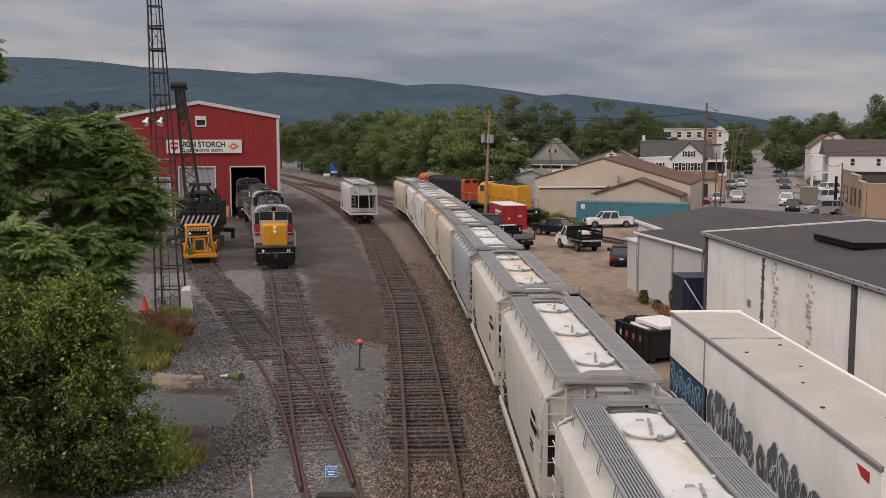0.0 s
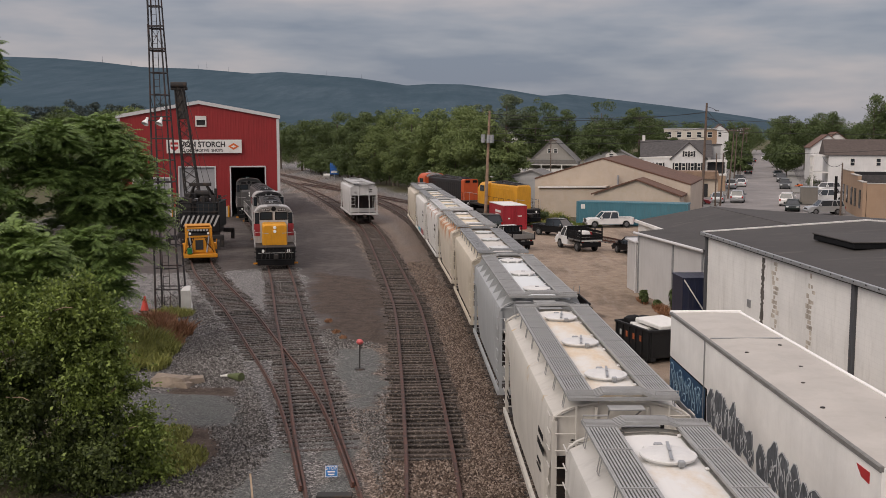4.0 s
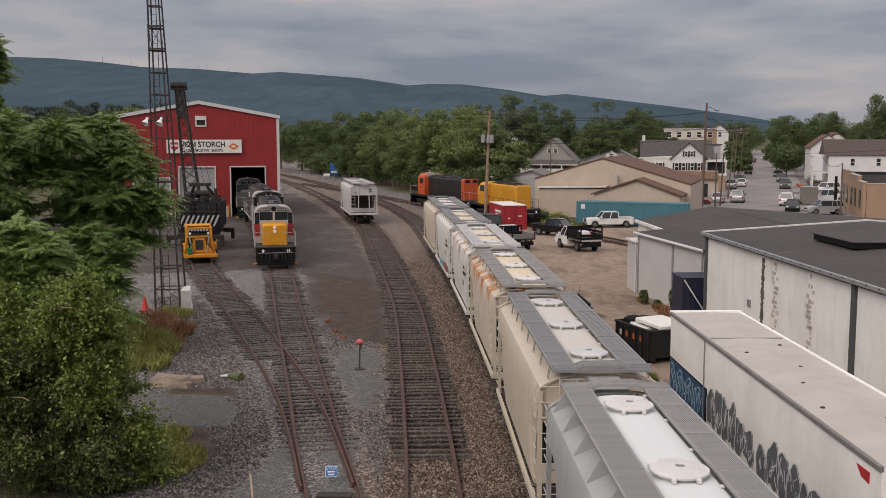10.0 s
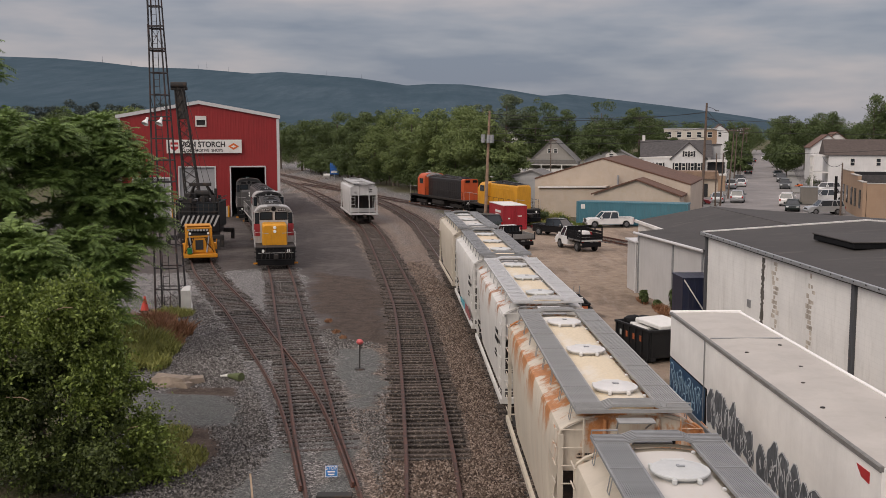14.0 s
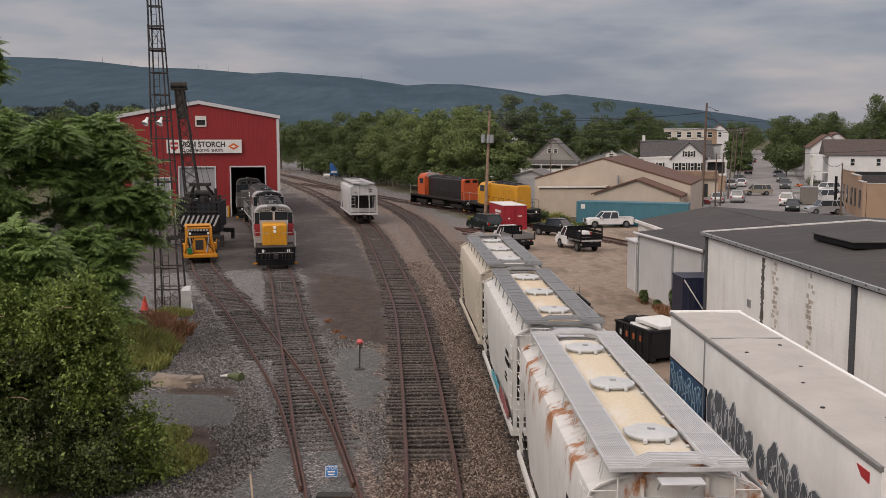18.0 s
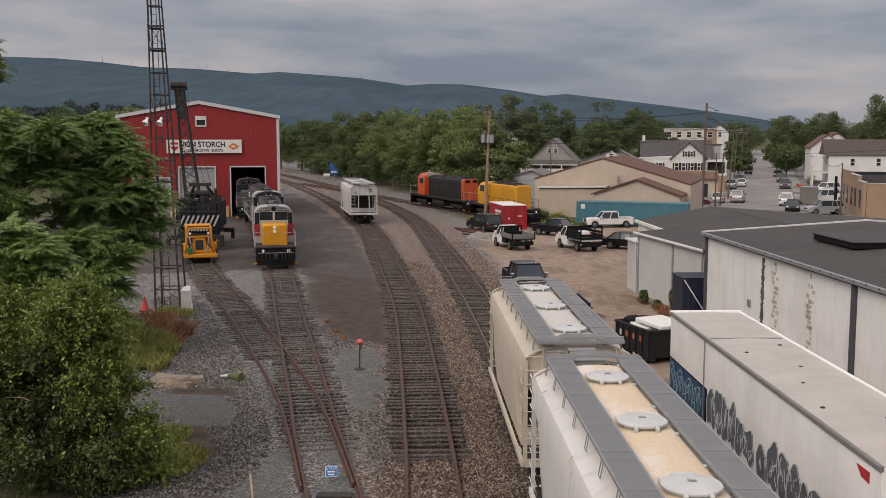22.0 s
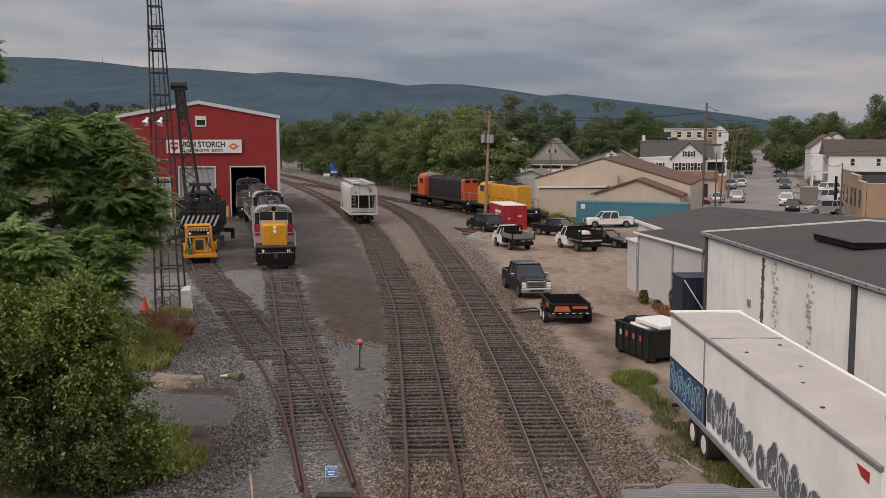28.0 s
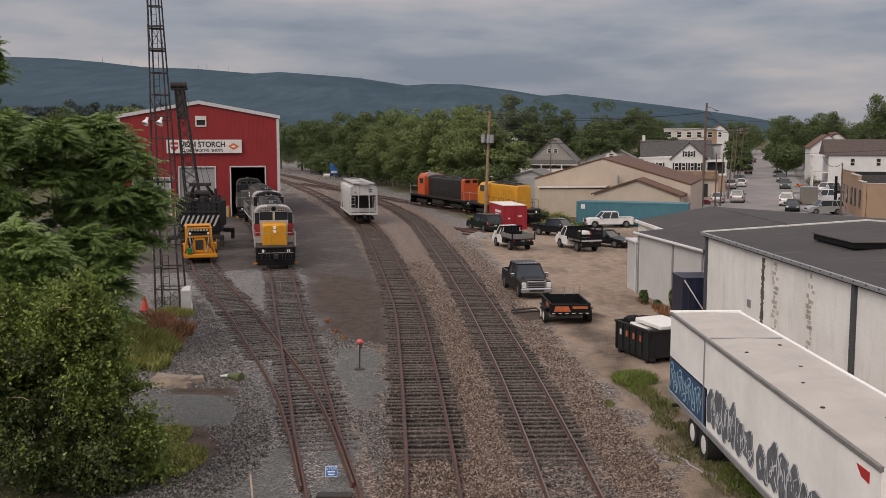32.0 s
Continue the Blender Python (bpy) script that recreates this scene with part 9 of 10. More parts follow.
def white_stake_bed(b, L, W):
    part("bed_deck", Shape().box((0, 1.4, 1.02), (2.0, 2.8, 0.12), None, 0.02), M_DARKSTEEL, b)
    for s in (-1, 1):
        part("bed_side", Shape().box((s * 1.02, 1.4, 1.27), (0.06, 2.75, 0.40), None, 0.015), M_LGREY, b, "pale grey bed side board")
    part("bed_tailboard", Shape().box((0, 2.8, 1.27), (2.04, 0.06, 0.40), None, 0.015), M_LGREY, b)
    for x in (-1.04, 1.04):
        part("corner_stake", Shape().box((x, 2.82, 1.3), (0.09, 0.09, 0.66)), M_BLACK, b)
    part("headboard", Shape().box((0, -0.02, 1.2), (1.98, 0.07, 0.5), None, 0.02).box((0, -0.02, 1.92), (1.98, 0.07, 0.14), None, 0.02), M_BLACK, b)
    for x in np.linspace(-0.95, 0.95, 7):
        part("guard_bar", Shape().box((x, -0.02, 1.65), (0.09, 0.06, 0.5)), M_BLACK, b)
    part("rear_step", Shape().box((0, 2.75, 0.66), (1.9, 0.2, 0.34), None, 0.03), M_BLACK, b)
    part("side_box", Shape().box((-0.86, 0.6, 0.78), (0.3, 1.0, 0.42), None, 0.03), M_BLACK, b)
    part("side_box", Shape().box((0.86, 0.6, 0.78), (0.3, 1.0, 0.42), None, 0.03), M_BLACK, b)


def black_stake_bed(b, L, W):
    part("bed_deck", Shape().box((0, 1.4, 1.0), (2.0, 2.8, 0.14), None, 0.02), M_LGREY, b)
    for s in (-1, 1):
        for z in (1.2, 1.45, 1.7):
            part("stake_board", Shape().box((s * 1.0, 1.4, z), (0.05, 2.7, 0.21)), M_BLACK, b)
        for y in (0.1, 1.4, 2.7):
            part("stake_post", Shape().box((s * 1.0, y, 1.5), (0.09, 0.09, 1.1)), M_BLACK, b)
    for z in (1.2, 1.45):
        part("stake_board", Shape().box((0, 2.78, z), (1.95, 0.05, 0.2)), M_BLACK, b)
    part("headrack", Shape().box((0, 0.0, 1.55), (2.0, 0.08, 1.05), None, 0.02), M_BLACK, b)
    part("top_bar", Shape().box((0, 2.72, 2.1), (2.1, 0.08, 0.08)), M_BLACK, b)
    part("tarp_load", Shape().box((0.35, 1.9, 1.45), (1.0, 1.1, 0.7), None, 0.2), M_WHITE, b)
    part("red_tank", Shape().cyl((-0.45, 0.6, 1.4), (-0.45, 1.5, 1.4), 0.26, 0.26, 12), M_RED, b)
    part("light_strip", Shape().box((0, 2.81, 1.0), (1.95, 0.02, 0.1)), M_PLATE, b)
    part("rear_step", Shape().box((0, 2.7, 0.66), (1.8, 0.2, 0.4), None, 0.03), M_BLACK, b)
    part("side_box", Shape().box((-0.84, 0.6, 0.74), (0.3, 1.1, 0.42), None, 0.03), M_BLACK, b)


TRAFFIC = {}


def build_vehicles():
    road_car("pickup_truck", "black crew-cab pickup with a chrome grille parked on the dirt", "pickup", "black", pose(5.32, 64.9, 0, 0, 0, 8.5), "parked vehicles")
    road_car("flatbed_truck", "small white truck with a grey-sided dump bed", "cabtruck", "white", pose(6.15, 90.4, 0, 0, 0, 197), "parked vehicles", white_stake_bed)
    road_car("suv_car", "dark green sport-utility car parked beside the red box", "suv", "green", pose(4.35, 106.6, 0, 0, 0, 207), "parked vehicles")
    road_car("pickup_truck", "black pickup parked among the trucks", "pickup", "black", pose(11.45, 101.2, 0, 0, 0, 48) @ Matrix.Scale(0.88, 4), "parked vehicles")
    road_car("stake_truck", "white cab truck with a black stake bed and load", "cabtruck", "white", pose(11.85, 89.3, 0, 0, 0, 199), "parked vehicles", black_stake_bed)
    road_car("pickup_truck", "white extended-cab pickup parked before the teal container", "pickup", "white", pose(18.0, 110.2, 0, 0, 0, -84) @ Matrix.Scale(0.88, 4), "parked vehicles")
    TRAFFIC["sedan"] = road_car("sedan_car", "black sedan manoeuvring in the dirt lot", "sedan", "black", pose(15.4, 90, 0, 0, 0, 60))
    TRAFFIC["green"] = road_car("sedan_car", "dark green sedan driving along the cross street", "sedan", "green", pose(73, 167, 0, 0, 0, -90), "passing cars")
    TRAFFIC["tan"] = road_car("suv_car", "tan sport-utility car driving along the cross street", "suv", "tan", pose(73, 167, 0, 0, 0, -90), "passing cars")
    TRAFFIC["red"] = road_car("suv_car", "red car driving along the cross street", "suv", "red", pose(24, 162, 0, 0, 0, 90), "passing cars")
    TRAFFIC["black"] = road_car("suv_car", "black sport-utility car driving along the cross street", "suv", "black", pose(24, 162, 0, 0, 0, 90), "passing cars")
    TRAFFIC["grey"] = road_car("pickup_truck", "dark grey pickup driving along the cross street", "pickup", "grey", pose(24, 162, 0, 0, 0, 90), "passing cars")
    street = [(35.7, 144.6, "red", "sedan", 70), (40.4, 149.4, "silver", "sedan", 162), (43.5, 150.0, "silver", "suv", 160), (52.8, 186.5, "silver", "suv", 162), (57.0, 194.5, "white", "sedan", 162), (59.6, 205, "grey", "suv", 162), (75.5, 252, "black", "sedan", 162), (87.5, 291.5, "silver", "pickup", 162), (97, 322, "grey", "sedan", 162), (107, 352, "black", "sedan", 162), (119.5, 380, "white", "suv", -18),
              (77.8, 237, "grey", "sedan", -18), (70.4, 212, "grey", "suv", -18), (62.8, 187, "grey", "suv", -18), (48.6, 143.6, "white", "suv", 158), (46.0, 133.6, "green", "sedan", -20), (47.9, 127.6, "silver", "suv", -88), (65.2, 172.8, "white", "suv", -65), (55.9, 148.8, "white", "pickup", -85)]
    names = {"suv": "suv_car", "sedan": "sedan_car", "pickup": "pickup_truck"}
    for x, y, col, kind, r in street:
        road_car(names[kind], f"{col} {'pickup' if kind == 'pickup' else 'car'} parked along the street", kind, col, pose(x, y, 0.02, 0, 0, r), "cars along the street")


build_vehicles()
structure("cross_street", Shape().prism([(18, 158.5), (50, 158.2), (110, 157), (110, 168.5), (50, 169.8), (18, 170.5)], 0.0, 0.016, "z"), M_ROAD, "asphalt cross street behind the workshop")["category"] = "street"

# ---- loose things of the yard ----


def build_yard_things():
    # dump trailer
    d = thing("dump_trailer", "black tandem-axle dump trailer with orange panels", "trailer", "", pose(6.70, 55.0, 0, 0, 0, 3) @ Matrix.Diagonal((1.12, 1.06, 1.04, 1.0)))
    m_o = plain("trailer_orange", (0.46, 0.12, 0.045), 0.6, 0, 0.35, 4.0)
    part("bed_floor", Shape().box((0, 0, 0.62), (1.86, 2.9, 0.14), None, 0.02), M_BLACK, d)
    for s in (-1, 1):
        part("bed_side", Shape().box((s * 0.93, 0, 0.86), (0.06, 2.9, 0.46), None, 0.015), M_BLACK, d)
        part("top_rail", Shape().box((s * 0.93, 0, 1.1), (0.1, 2.95, 0.07), None, 0.015), M_BLACK, d)
        part("fender", Shape().box((s * 1.06, -0.1, 0.79), (0.24, 1.75, 0.05), None, 0.02), M_BLACK, d)
        for y in (-0.55, 0.3):
            w = part("wheel", Shape().cyl((s * 0.95, y, 0.36), (s * 1.16, y, 0.36), 0.36, 0.36, 18), M_TYRE, d, smooth=True)
            part("rim", Shape().cyl((s * 1.16, y, 0.36), (s * 1.175, y, 0.36), 0.23, 0.16, 14), M_WHITE, w)
    part("side_panel", Shape().box((-0.966, -0.5, 0.95), (0.012, 0.8, 0.2)), m_o, d)
    tg = part("tailgate", Shape().box((0, -1.47, 0.84), (1.86, 0.07, 0.5), None, 0.015), M_BLACK, d)
    part("orange_panel", Shape().prism([(-0.8, 0.72), (-0.72, 1.0), (-0.1, 1.0), (0.02, 0.72)], -1.52, -1.506), m_o, tg)
    part("letter_bar", Shape().box((0.46, -1.512, 0.93), (0.72, 0.012, 0.13)), m_o, tg)
    lt = Shape()
    for x in np.linspace(-0.9, 0.9, 6):
        lt.box((x * 0.9, -1.515, 0.63), (0.15, 0.02, 0.05))
    part("reflector_tape", lt, M_PLATE, tg)
    part("front_board", Shape().box((0, 1.47, 0.88), (1.86, 0.07, 0.56)), M_BLACK, d)
    for x in (0.05, 0.8):
        part("ladder_rack", Shape().tube([(x - 0.14, 1.45, 1.1), (x - 0.14, 1.45, 1.6)], 0.02, 5).tube([(x + 0.14, 1.45, 1.1), (x + 0.14, 1.45, 1.6)], 0.02, 5).tube([(x - 0.14, 1.45, 1.25), (x + 0.14, 1.45, 1.25)], 0.02, 5), M_STEEL, d)
    part("drawbar", Shape().bars([((-0.6, 1.4, 0.5), (0, 2.6, 0.48)), ((0.6, 1.4, 0.5), (0, 2.6, 0.48))], 0.06, 6), M_BLACK, d)
    part("jack_foot", Shape().cyl((0, 2.5, 0), (0, 2.5, 0.7), 0.05, 0.05, 8), M_BLACK, d)
    part("underframe", Shape().box((0, 0, 0.47), (1.1, 2.8, 0.18)), M_GRIME, d)
    # rubbish skip
    s = thing("rubbish_skip", "black steel rubbish skip holding white foam slabs", "skip", "", pose(9.15, 44.2, 0, 0, 0, 20))
    skin = rusty("skip_black_steel", (0.010, 0.010, 0.011), 0.12, (0.07, 0.04, 0.03))
    t = 0.06
    part("skip_side", Shape().box((0.03, 1.5, 0.86), (t, 3.0, 1.2)), skin, s)
    part("skip_side", Shape().box((2.2, 1.5, 0.86), (t, 3.0, 1.2)), skin, s)
    part("skip_end", Shape().box((1.115, 0.03, 0.86), (2.11, t, 1.2)), skin, s)
    part("skip_end", Shape().box((1.115, 2.97, 0.86), (2.11, t, 1.2)), skin, s)
    part("skip_floor", Shape().box((1.115, 1.5, 0.28), (2.1, 2.9, 0.06)), skin, s)
    for y in np.linspace(0.1, 2.9, 6):
        part("side_rib", Shape().box((-0.03, y, 0.85), (0.07, 0.09, 1.2)), skin, s)
    for x in (0.1, 1.1, 2.1):
        part("end_rib", Shape().box((x, -0.03, 0.85), (0.09, 0.07, 1.2)), skin, s)
    rim = Shape().box((0.0, 1.5, 1.47), (0.13, 3.1, 0.1)).box((2.2, 1.5, 1.47), (0.13, 3.1, 0.1)).box((1.1, 0.0, 1.47), (2.06, 0.13, 0.1)).box((1.1, 3.0, 1.47), (2.06, 0.13, 0.1))
    part("rim", rim, skin, s)
    part("base_rail", Shape().box((0.15, 1.5, 0.22), (0.2, 3.2, 0.16)).box((2.05, 1.5, 0.22), (0.2, 3.2, 0.16)), skin, s)
    for y in (0.3, 2.7):
        part("roller", Shape().cyl((0.0, y, 0.1), (0.35, y, 0.1), 0.1, 0.1, 10), skin, s)
        part("roller", Shape().cyl((1.9, y, 0.1), (2.2, y, 0.1), 0.1, 0.1, 10), skin, s)
    for k, y in enumerate((2.45, 1.9, 1.3, 0.7)):
        part("painted_letter", Shape().box((-0.072, y, 1.05), (0.012, 0.15, 0.26)), m_o if k else M_PLATE, s, "worn painted mark")
    fm = plain("white_foam", (0.70, 0.69, 0.66), 0.8, 0, 0.05, 3)
    for c, sz, r in (((1.25, 1.1, 1.62), (1.55, 1.9, 0.2), 0.1), ((0.95, 1.7, 1.42), (1.4, 1.5, 0.14), -0.12)):
        tagged(part("foam_slab", Shape().box((0, 0, 0), sz, None, 0.04), fm, None, "", False, s.matrix_basis @ Matrix.Translation(c) @ Matrix.Rotation(r, 4, "Z") @ Matrix.Rotation(0.06, 4, "X")), "white foam slab lying in the skip", "foam slab", "foam slabs in the skip")
    tb = thing("bin_bags", "black refuse bags heaped in the skip", "refuse bag", "", s.matrix_basis @ pose(0.8, 2.5, 1.0))
    rnd = random.Random(5)
    for i in range(5):
        part("bag", blob_shape(rnd, (rnd.uniform(-0.4, 0.8), rnd.uniform(-0.4, 0.2), 0.2 + rnd.uniform(0, 0.3)), 0.38), M_BLACK, tb, smooth=True)
    # red container
    r = thing("red_container", "red steel container with a white roof and white lettering", "container", "", pose(6.35, 106.9, 0, 0, 0, 12))
    redbox = ribbed_paint("red_box_steel", (0.32, 0.02, 0.03), 0.28, "Y", 0.8, 0.5, 0.15)
    part("box_body", Shape().box((1.28, 3.0, 1.35), (2.5, 5.9, 2.35), None, 0.02), redbox, r)
    part("box_roof", Shape().box((1.28, 3.0, 2.57), (2.56, 6.0, 0.09), None, 0.02), M_WHITE, r)
    for x in (0.04, 2.52):
        part("corner_post", Shape().box((x, 0.04, 1.3), (0.15, 0.15, 2.45)), redbox, r)
    part("base_frame", Shape().box((1.28, 3.0, 0.1), (2.5, 6.0, 0.2)), redbox, r)
    for i, (y, z, w, h) in enumerate(((2.2, 1.85, 2.2, 0.26), (2.4, 1.45, 1.6, 0.26), (2.6, 1.05, 1.1, 0.22))):
        part("lettering_bar", Shape().box((0.015, y, z), (0.012, w, h)), M_WHITE, r)
    for x, z in ((0.65, 1.2), (1.7, 1.45), (1.95, 1.45)):
        part("door_plate", Shape().box((x, 0.03, z), (0.2, 0.02, 0.14)), M_WHITE, r)
    for x in (0.9, 1.2, 1.4, 1.7):
        part("lock_rod", Shape().cyl((x, 0.02, 0.25), (x, 0.02, 2.45), 0.025, 0.025, 6), redbox, r)
    # concrete barrier, signal post, sign, bolts of debris
    j = thing("concrete_barrier", "white concrete traffic barrier set endwise by the tower", "barrier", "", pose(-14.9, 58.3, 0, 0, 0, 13))
    part("barrier_block", Shape().prism([(-0.34, 0), (0.34, 0), (0.34, 0.14), (0.29, 0.2), (0.26, 1.2), (0.22, 1.25), (-0.22, 1.25), (-0.26, 1.2), (-0.29, 0.2), (-0.34, 0.14)], -0.9, 1.1), plain("white_concrete", (0.60, 0.59, 0.56), 0.85, 0, 0.12, 2.0, 0.3), j)
    k = thing("track_marker", "red ball marker on a thin post between the tracks", "marker", "", pose(-3.62, 43.3, 0))
    part("post", Shape().cyl((0, 0, 0), (0.02, 0, 1.15), 0.03, 0.03, 8), M_DARKSTEEL, k)
    pk = plain("faded_pink_red", (0.60, 0.12, 0.12), 0.6)
    part("target", blob_shape(random.Random(2), (0.02, 0, 1.22), 0.155), pk, k, smooth=True)
    part("base_weeds", Shape().cyl((0, 0, 0.0), (0, 0, 0.05), 0.25, 0.2, 8), M_DARKSTEEL, k)
    q = thing("stop_sign", "small blue sign reading STOP between the switch rails", "sign", "", pose(-3.28, 28.9, 0, 0, 0, 4))
    blue = plain("sign_blue", (0.03, 0.16, 0.42), 0.5)
    part("sign_post", Shape().cyl((0, 0.2, 0), (0, 0.2, 0.45), 0.02, 0.02, 6), M_STEEL, q)
    part("plate", Shape().box((0, 0, 0.33), (0.37, 0.02, 0.34), pose(0, 0, 0, -20), 0.005), blue, q)
    tilt = pose(0, 0, 0, -20)
    text_mesh("STOP", 0.14, M_WHITE, q, tilt @ pose(0, -0.014, 0.42, 90, 0, 0), depth=0.002)
    for z, w in ((0.32, 0.22), (0.24, 0.18)):
        part("letter_bar", Shape().box((0, -0.013, z), (w, 0.004, 0.04), tilt), M_WHITE, q)
    edge = Shape()
    for z in (0.175, 0.485):
        edge.box((0, -0.012, z), (0.35, 0.004, 0.012), tilt)
    for x in (-0.17, 0.17):
        edge.box((x, -0.012, 0.33), (0.012, 0.004, 0.31), tilt)
    part("white_border", edge, M_WHITE, q)
    stk = thing("marker_stake", "thin pale wooden stake standing in the ballast", "stake", "", pose(-5.35, 27.6, 0))
    part("stake_post", Shape().box((0, 0, 0.35), (0.05, 0.03, 0.75), pose(0, 0, 0, 0, -4)), plain("pale_stake", (0.55, 0.42, 0.30), 0.8), stk)
    hb = thing("switch_blanket", "dark block across the switch rails", "switch plate", "", pose(-3.05, 27.6, 0))
    part("block", Shape().box((0, 0, 0.08), (1.0, 0.35, 0.12), None, 0.02), M_DARKSTEEL, hb)
    cone = thing("fallen_cone", "fallen dark green and white post on the ballast", "post", "", pose(-8.95, 41.6, 0, 0, 0, -35))
    part("tube", Shape().cyl((0, 0, 0.14), (0.75, 0, 0.16), 0.08, 0.2, 12), plain("olive_green", (0.10, 0.12, 0.05), 0.7), cone)
    part("tip", Shape().cyl((-0.5, 0, 0.05), (0, 0, 0.14), 0.03, 0.08, 8), M_WHITE, cone)
    oc = thing("traffic_cone", "orange-red cone leaning by the tower foot", "cone", "", pose(-17.2, 57.9, 0))
    part("cone_body", Shape().cyl((0, 0, 0), (0, 0.05, 0.85), 0.24, 0.05, 14), plain("cone_red", (0.60, 0.07, 0.05), 0.6), oc)
    part("cone_foot", Shape().box((0, 0, 0.02), (0.5, 0.5, 0.04)), M_BLACK, oc)
    rp = thing("white_rope", "dirty white rope lying on the ground beside the trailer", "rope", "", pose(7.5, 30.5, 0))
    part("rope_strand", Shape().tube([(-0.1, 0.85, 0.03), (0.0, 0.5, 0.05), (0.12, 0.3, 0.03), (0.1, -0.1, 0.04), (0.28, -0.5, 0.03), (0.4, -0.9, 0.03), (0.62, -1.1, 0.03)], 0.024, 6), M_LWHITE, rp)
    # rocks and slabs
    M_LUMP = plain("tan_stone", (0.26, 0.21, 0.165), 0.9, 0, 0.3, 2.0, 0.4)
    rk = random.Random(8)
    for x, y, sz in ((-11.1, 40.6, 0.75), (-10.3, 40.9, 0.5), (-10.6, 40.3, 0.45), (5.2, 99.6, 0.35), (4.2, 100.3, 0.35), (5.6, 101.0, 0.3), (4.7, 99.2, 0.4), (5.0, 100.4, 0.45), (5.9, 99.9, 0.3), (3.9, 98.9, 0.3), (4.5, 101.4, 0.35), (6.2, 100.8, 0.25), (3.4, 99.8, 0.28), (5.5, 98.6, 0.3), (6.0, 98.2, 0.22)):
        rr = part("concrete_lump", rock_shape(rk, sz), M_LUMP, None, "", False, pose(x, y, 0, 0, 0, rk.uniform(0, 180)))
        tagged(rr, "broken lump of pale concrete lying in the yard", "concrete lump", "concrete lumps")
    for x, y, r_, l in ((3.3, 104, 30, 5), (3.6, 102.5, 34, 6), (4.1, 101.8, 28, 5.5), (3.0, 106, 40, 4), (2.6, 107.5, 55, 3.5), (3.5, 103.2, 31, 6.5), (3.9, 102.2, 33, 5.8), (4.4, 103.2, 25, 4.5), (2.9, 104.9, 36, 5.2), (3.3, 100.6, 40, 4.2)):
        o = part("scrap_rail", Shape().box((0, 0, 0.08), (0.1, l, 0.14), None, 0.01), M_RAIL, None, "", False, pose(x, y, 0, 0, 0, r_))
        tagged(o, "rusty length of scrap rail on the ground", "scrap rail", "scrap rails")
    hp = thing("stone_heap", "small grey heap of crushed stone beside the parked trucks", "stone heap", "", pose(3.5, 98.8, 0))
    sh = random.Random(31)
    ring = [sh.uniform(0.85, 1.15) for _ in range(16)]
    part("stone_mound", Shape().loft([[(1.25 * k * q * math.cos(i * math.pi / 8), 0.9 * k * q * math.sin(i * math.pi / 8), z + (sh.uniform(-0.04, 0.04) if z > 0.1 else 0)) for i, q in enumerate(ring)] for k, z in ((1.0, 0.0), (0.82, 0.17), (0.6, 0.36), (0.35, 0.52), (0.12, 0.6))]), plain("crushed_grey_stone", (0.24, 0.225, 0.21), 0.95, 0, 0.4, 6.0, 0.6), hp)
    for i in range(40):
        a, d = sh.uniform(0, 6.28), sh.uniform(0.15, 1.05)
        part("stone", rock_shape(sh, sh.uniform(0.05, 0.11)), M_LUMP, hp, at=Matrix.Translation((1.25 * d * math.cos(a), 0.9 * d * math.sin(a), max(0.0, 0.6 * (1 - d)))))
    pal = thing("scrap_metal", "dark bent steel frame lying in a puddle hollow", "scrap", "", pose(4.75, 56.9, 0, 0, 0, 14))
    part("frame_bar", Shape().tube([(-0.8, 0, 0.1), (0.8, 0.1, 0.12), (0.8, 0.7, 0.2), (-0.7, 0.8, 0.1), (-0.8, 0, 0.1)], 0.05, 6).tube([(-0.5, 0, 0.1), (-0.6, 0.8, 0.35)], 0.04, 6), M_DARKSTEEL, pal)
    bl = thing("blue_signboard", "blue boxed railway sign on a post beyond the siding", "sign", "", pose(-24.3, 228, 0, 0, 0, 8))
    part("sign_box", Shape().box((0, 0, 2.2), (1.9, 0.5, 2.6), None, 0.05), plain("bright_blue", (0.03, 0.13, 0.42), 0.5), bl)
    part("white_panel", Shape().box((0, -0.26, 1.5), (1.4, 0.02, 0.5)), M_WHITE, bl)
    part("sign_leg", Shape().box((0, 0, 0.5), (0.2, 0.2, 1.0)), M_STEEL, bl)
    tk = thing("white_tank", "white horizontal tank beside the blue sign", "tank", "", pose(-26.2, 226, 0, 0, 0, 8))
    part("tank_shell", Shape().cyl((-0.3, 0, 0.75), (1.1, 0, 0.75), 0.42, 0.42, 14), M_WHITE, tk, smooth=True)
    part("tank_cradle", Shape().box((-0.1, 0, 0.18), (0.2, 0.6, 0.36)).box((0.9, 0, 0.18), (0.2, 0.6, 0.36)), M_CONCRETE, tk)
    gb = thing("utility_cabinet", "weathered grey box by the car park", "cabinet", "", pose(52.3, 145.4, 0, 0, 0, -15))
    part("cabinet_body", Shape().box((0, 0, 1.25), (2.3, 1.6, 2.4), None, 0.03), ribbed_paint("weathered_grey_board", (0.19, 0.175, 0.155), 0.2, "X", 0.6, 0.8, 0.3), gb)
    part("cabinet_top", Shape().box((0, 0, 2.5), (2.4, 1.7, 0.1)), M_STEEL, gb)
    orr = thing("orange_mower", "small orange-red ride-on machine on the verge", "mower", "", pose(67.0, 191.5, 0, 0, 0, 30) @ Matrix.Scale(0.62, 4))
    part("hood", Shape().box((0, -0.5, 0.6), (1.0, 1.0, 0.6), None, 0.12), M_ORANGE, orr)
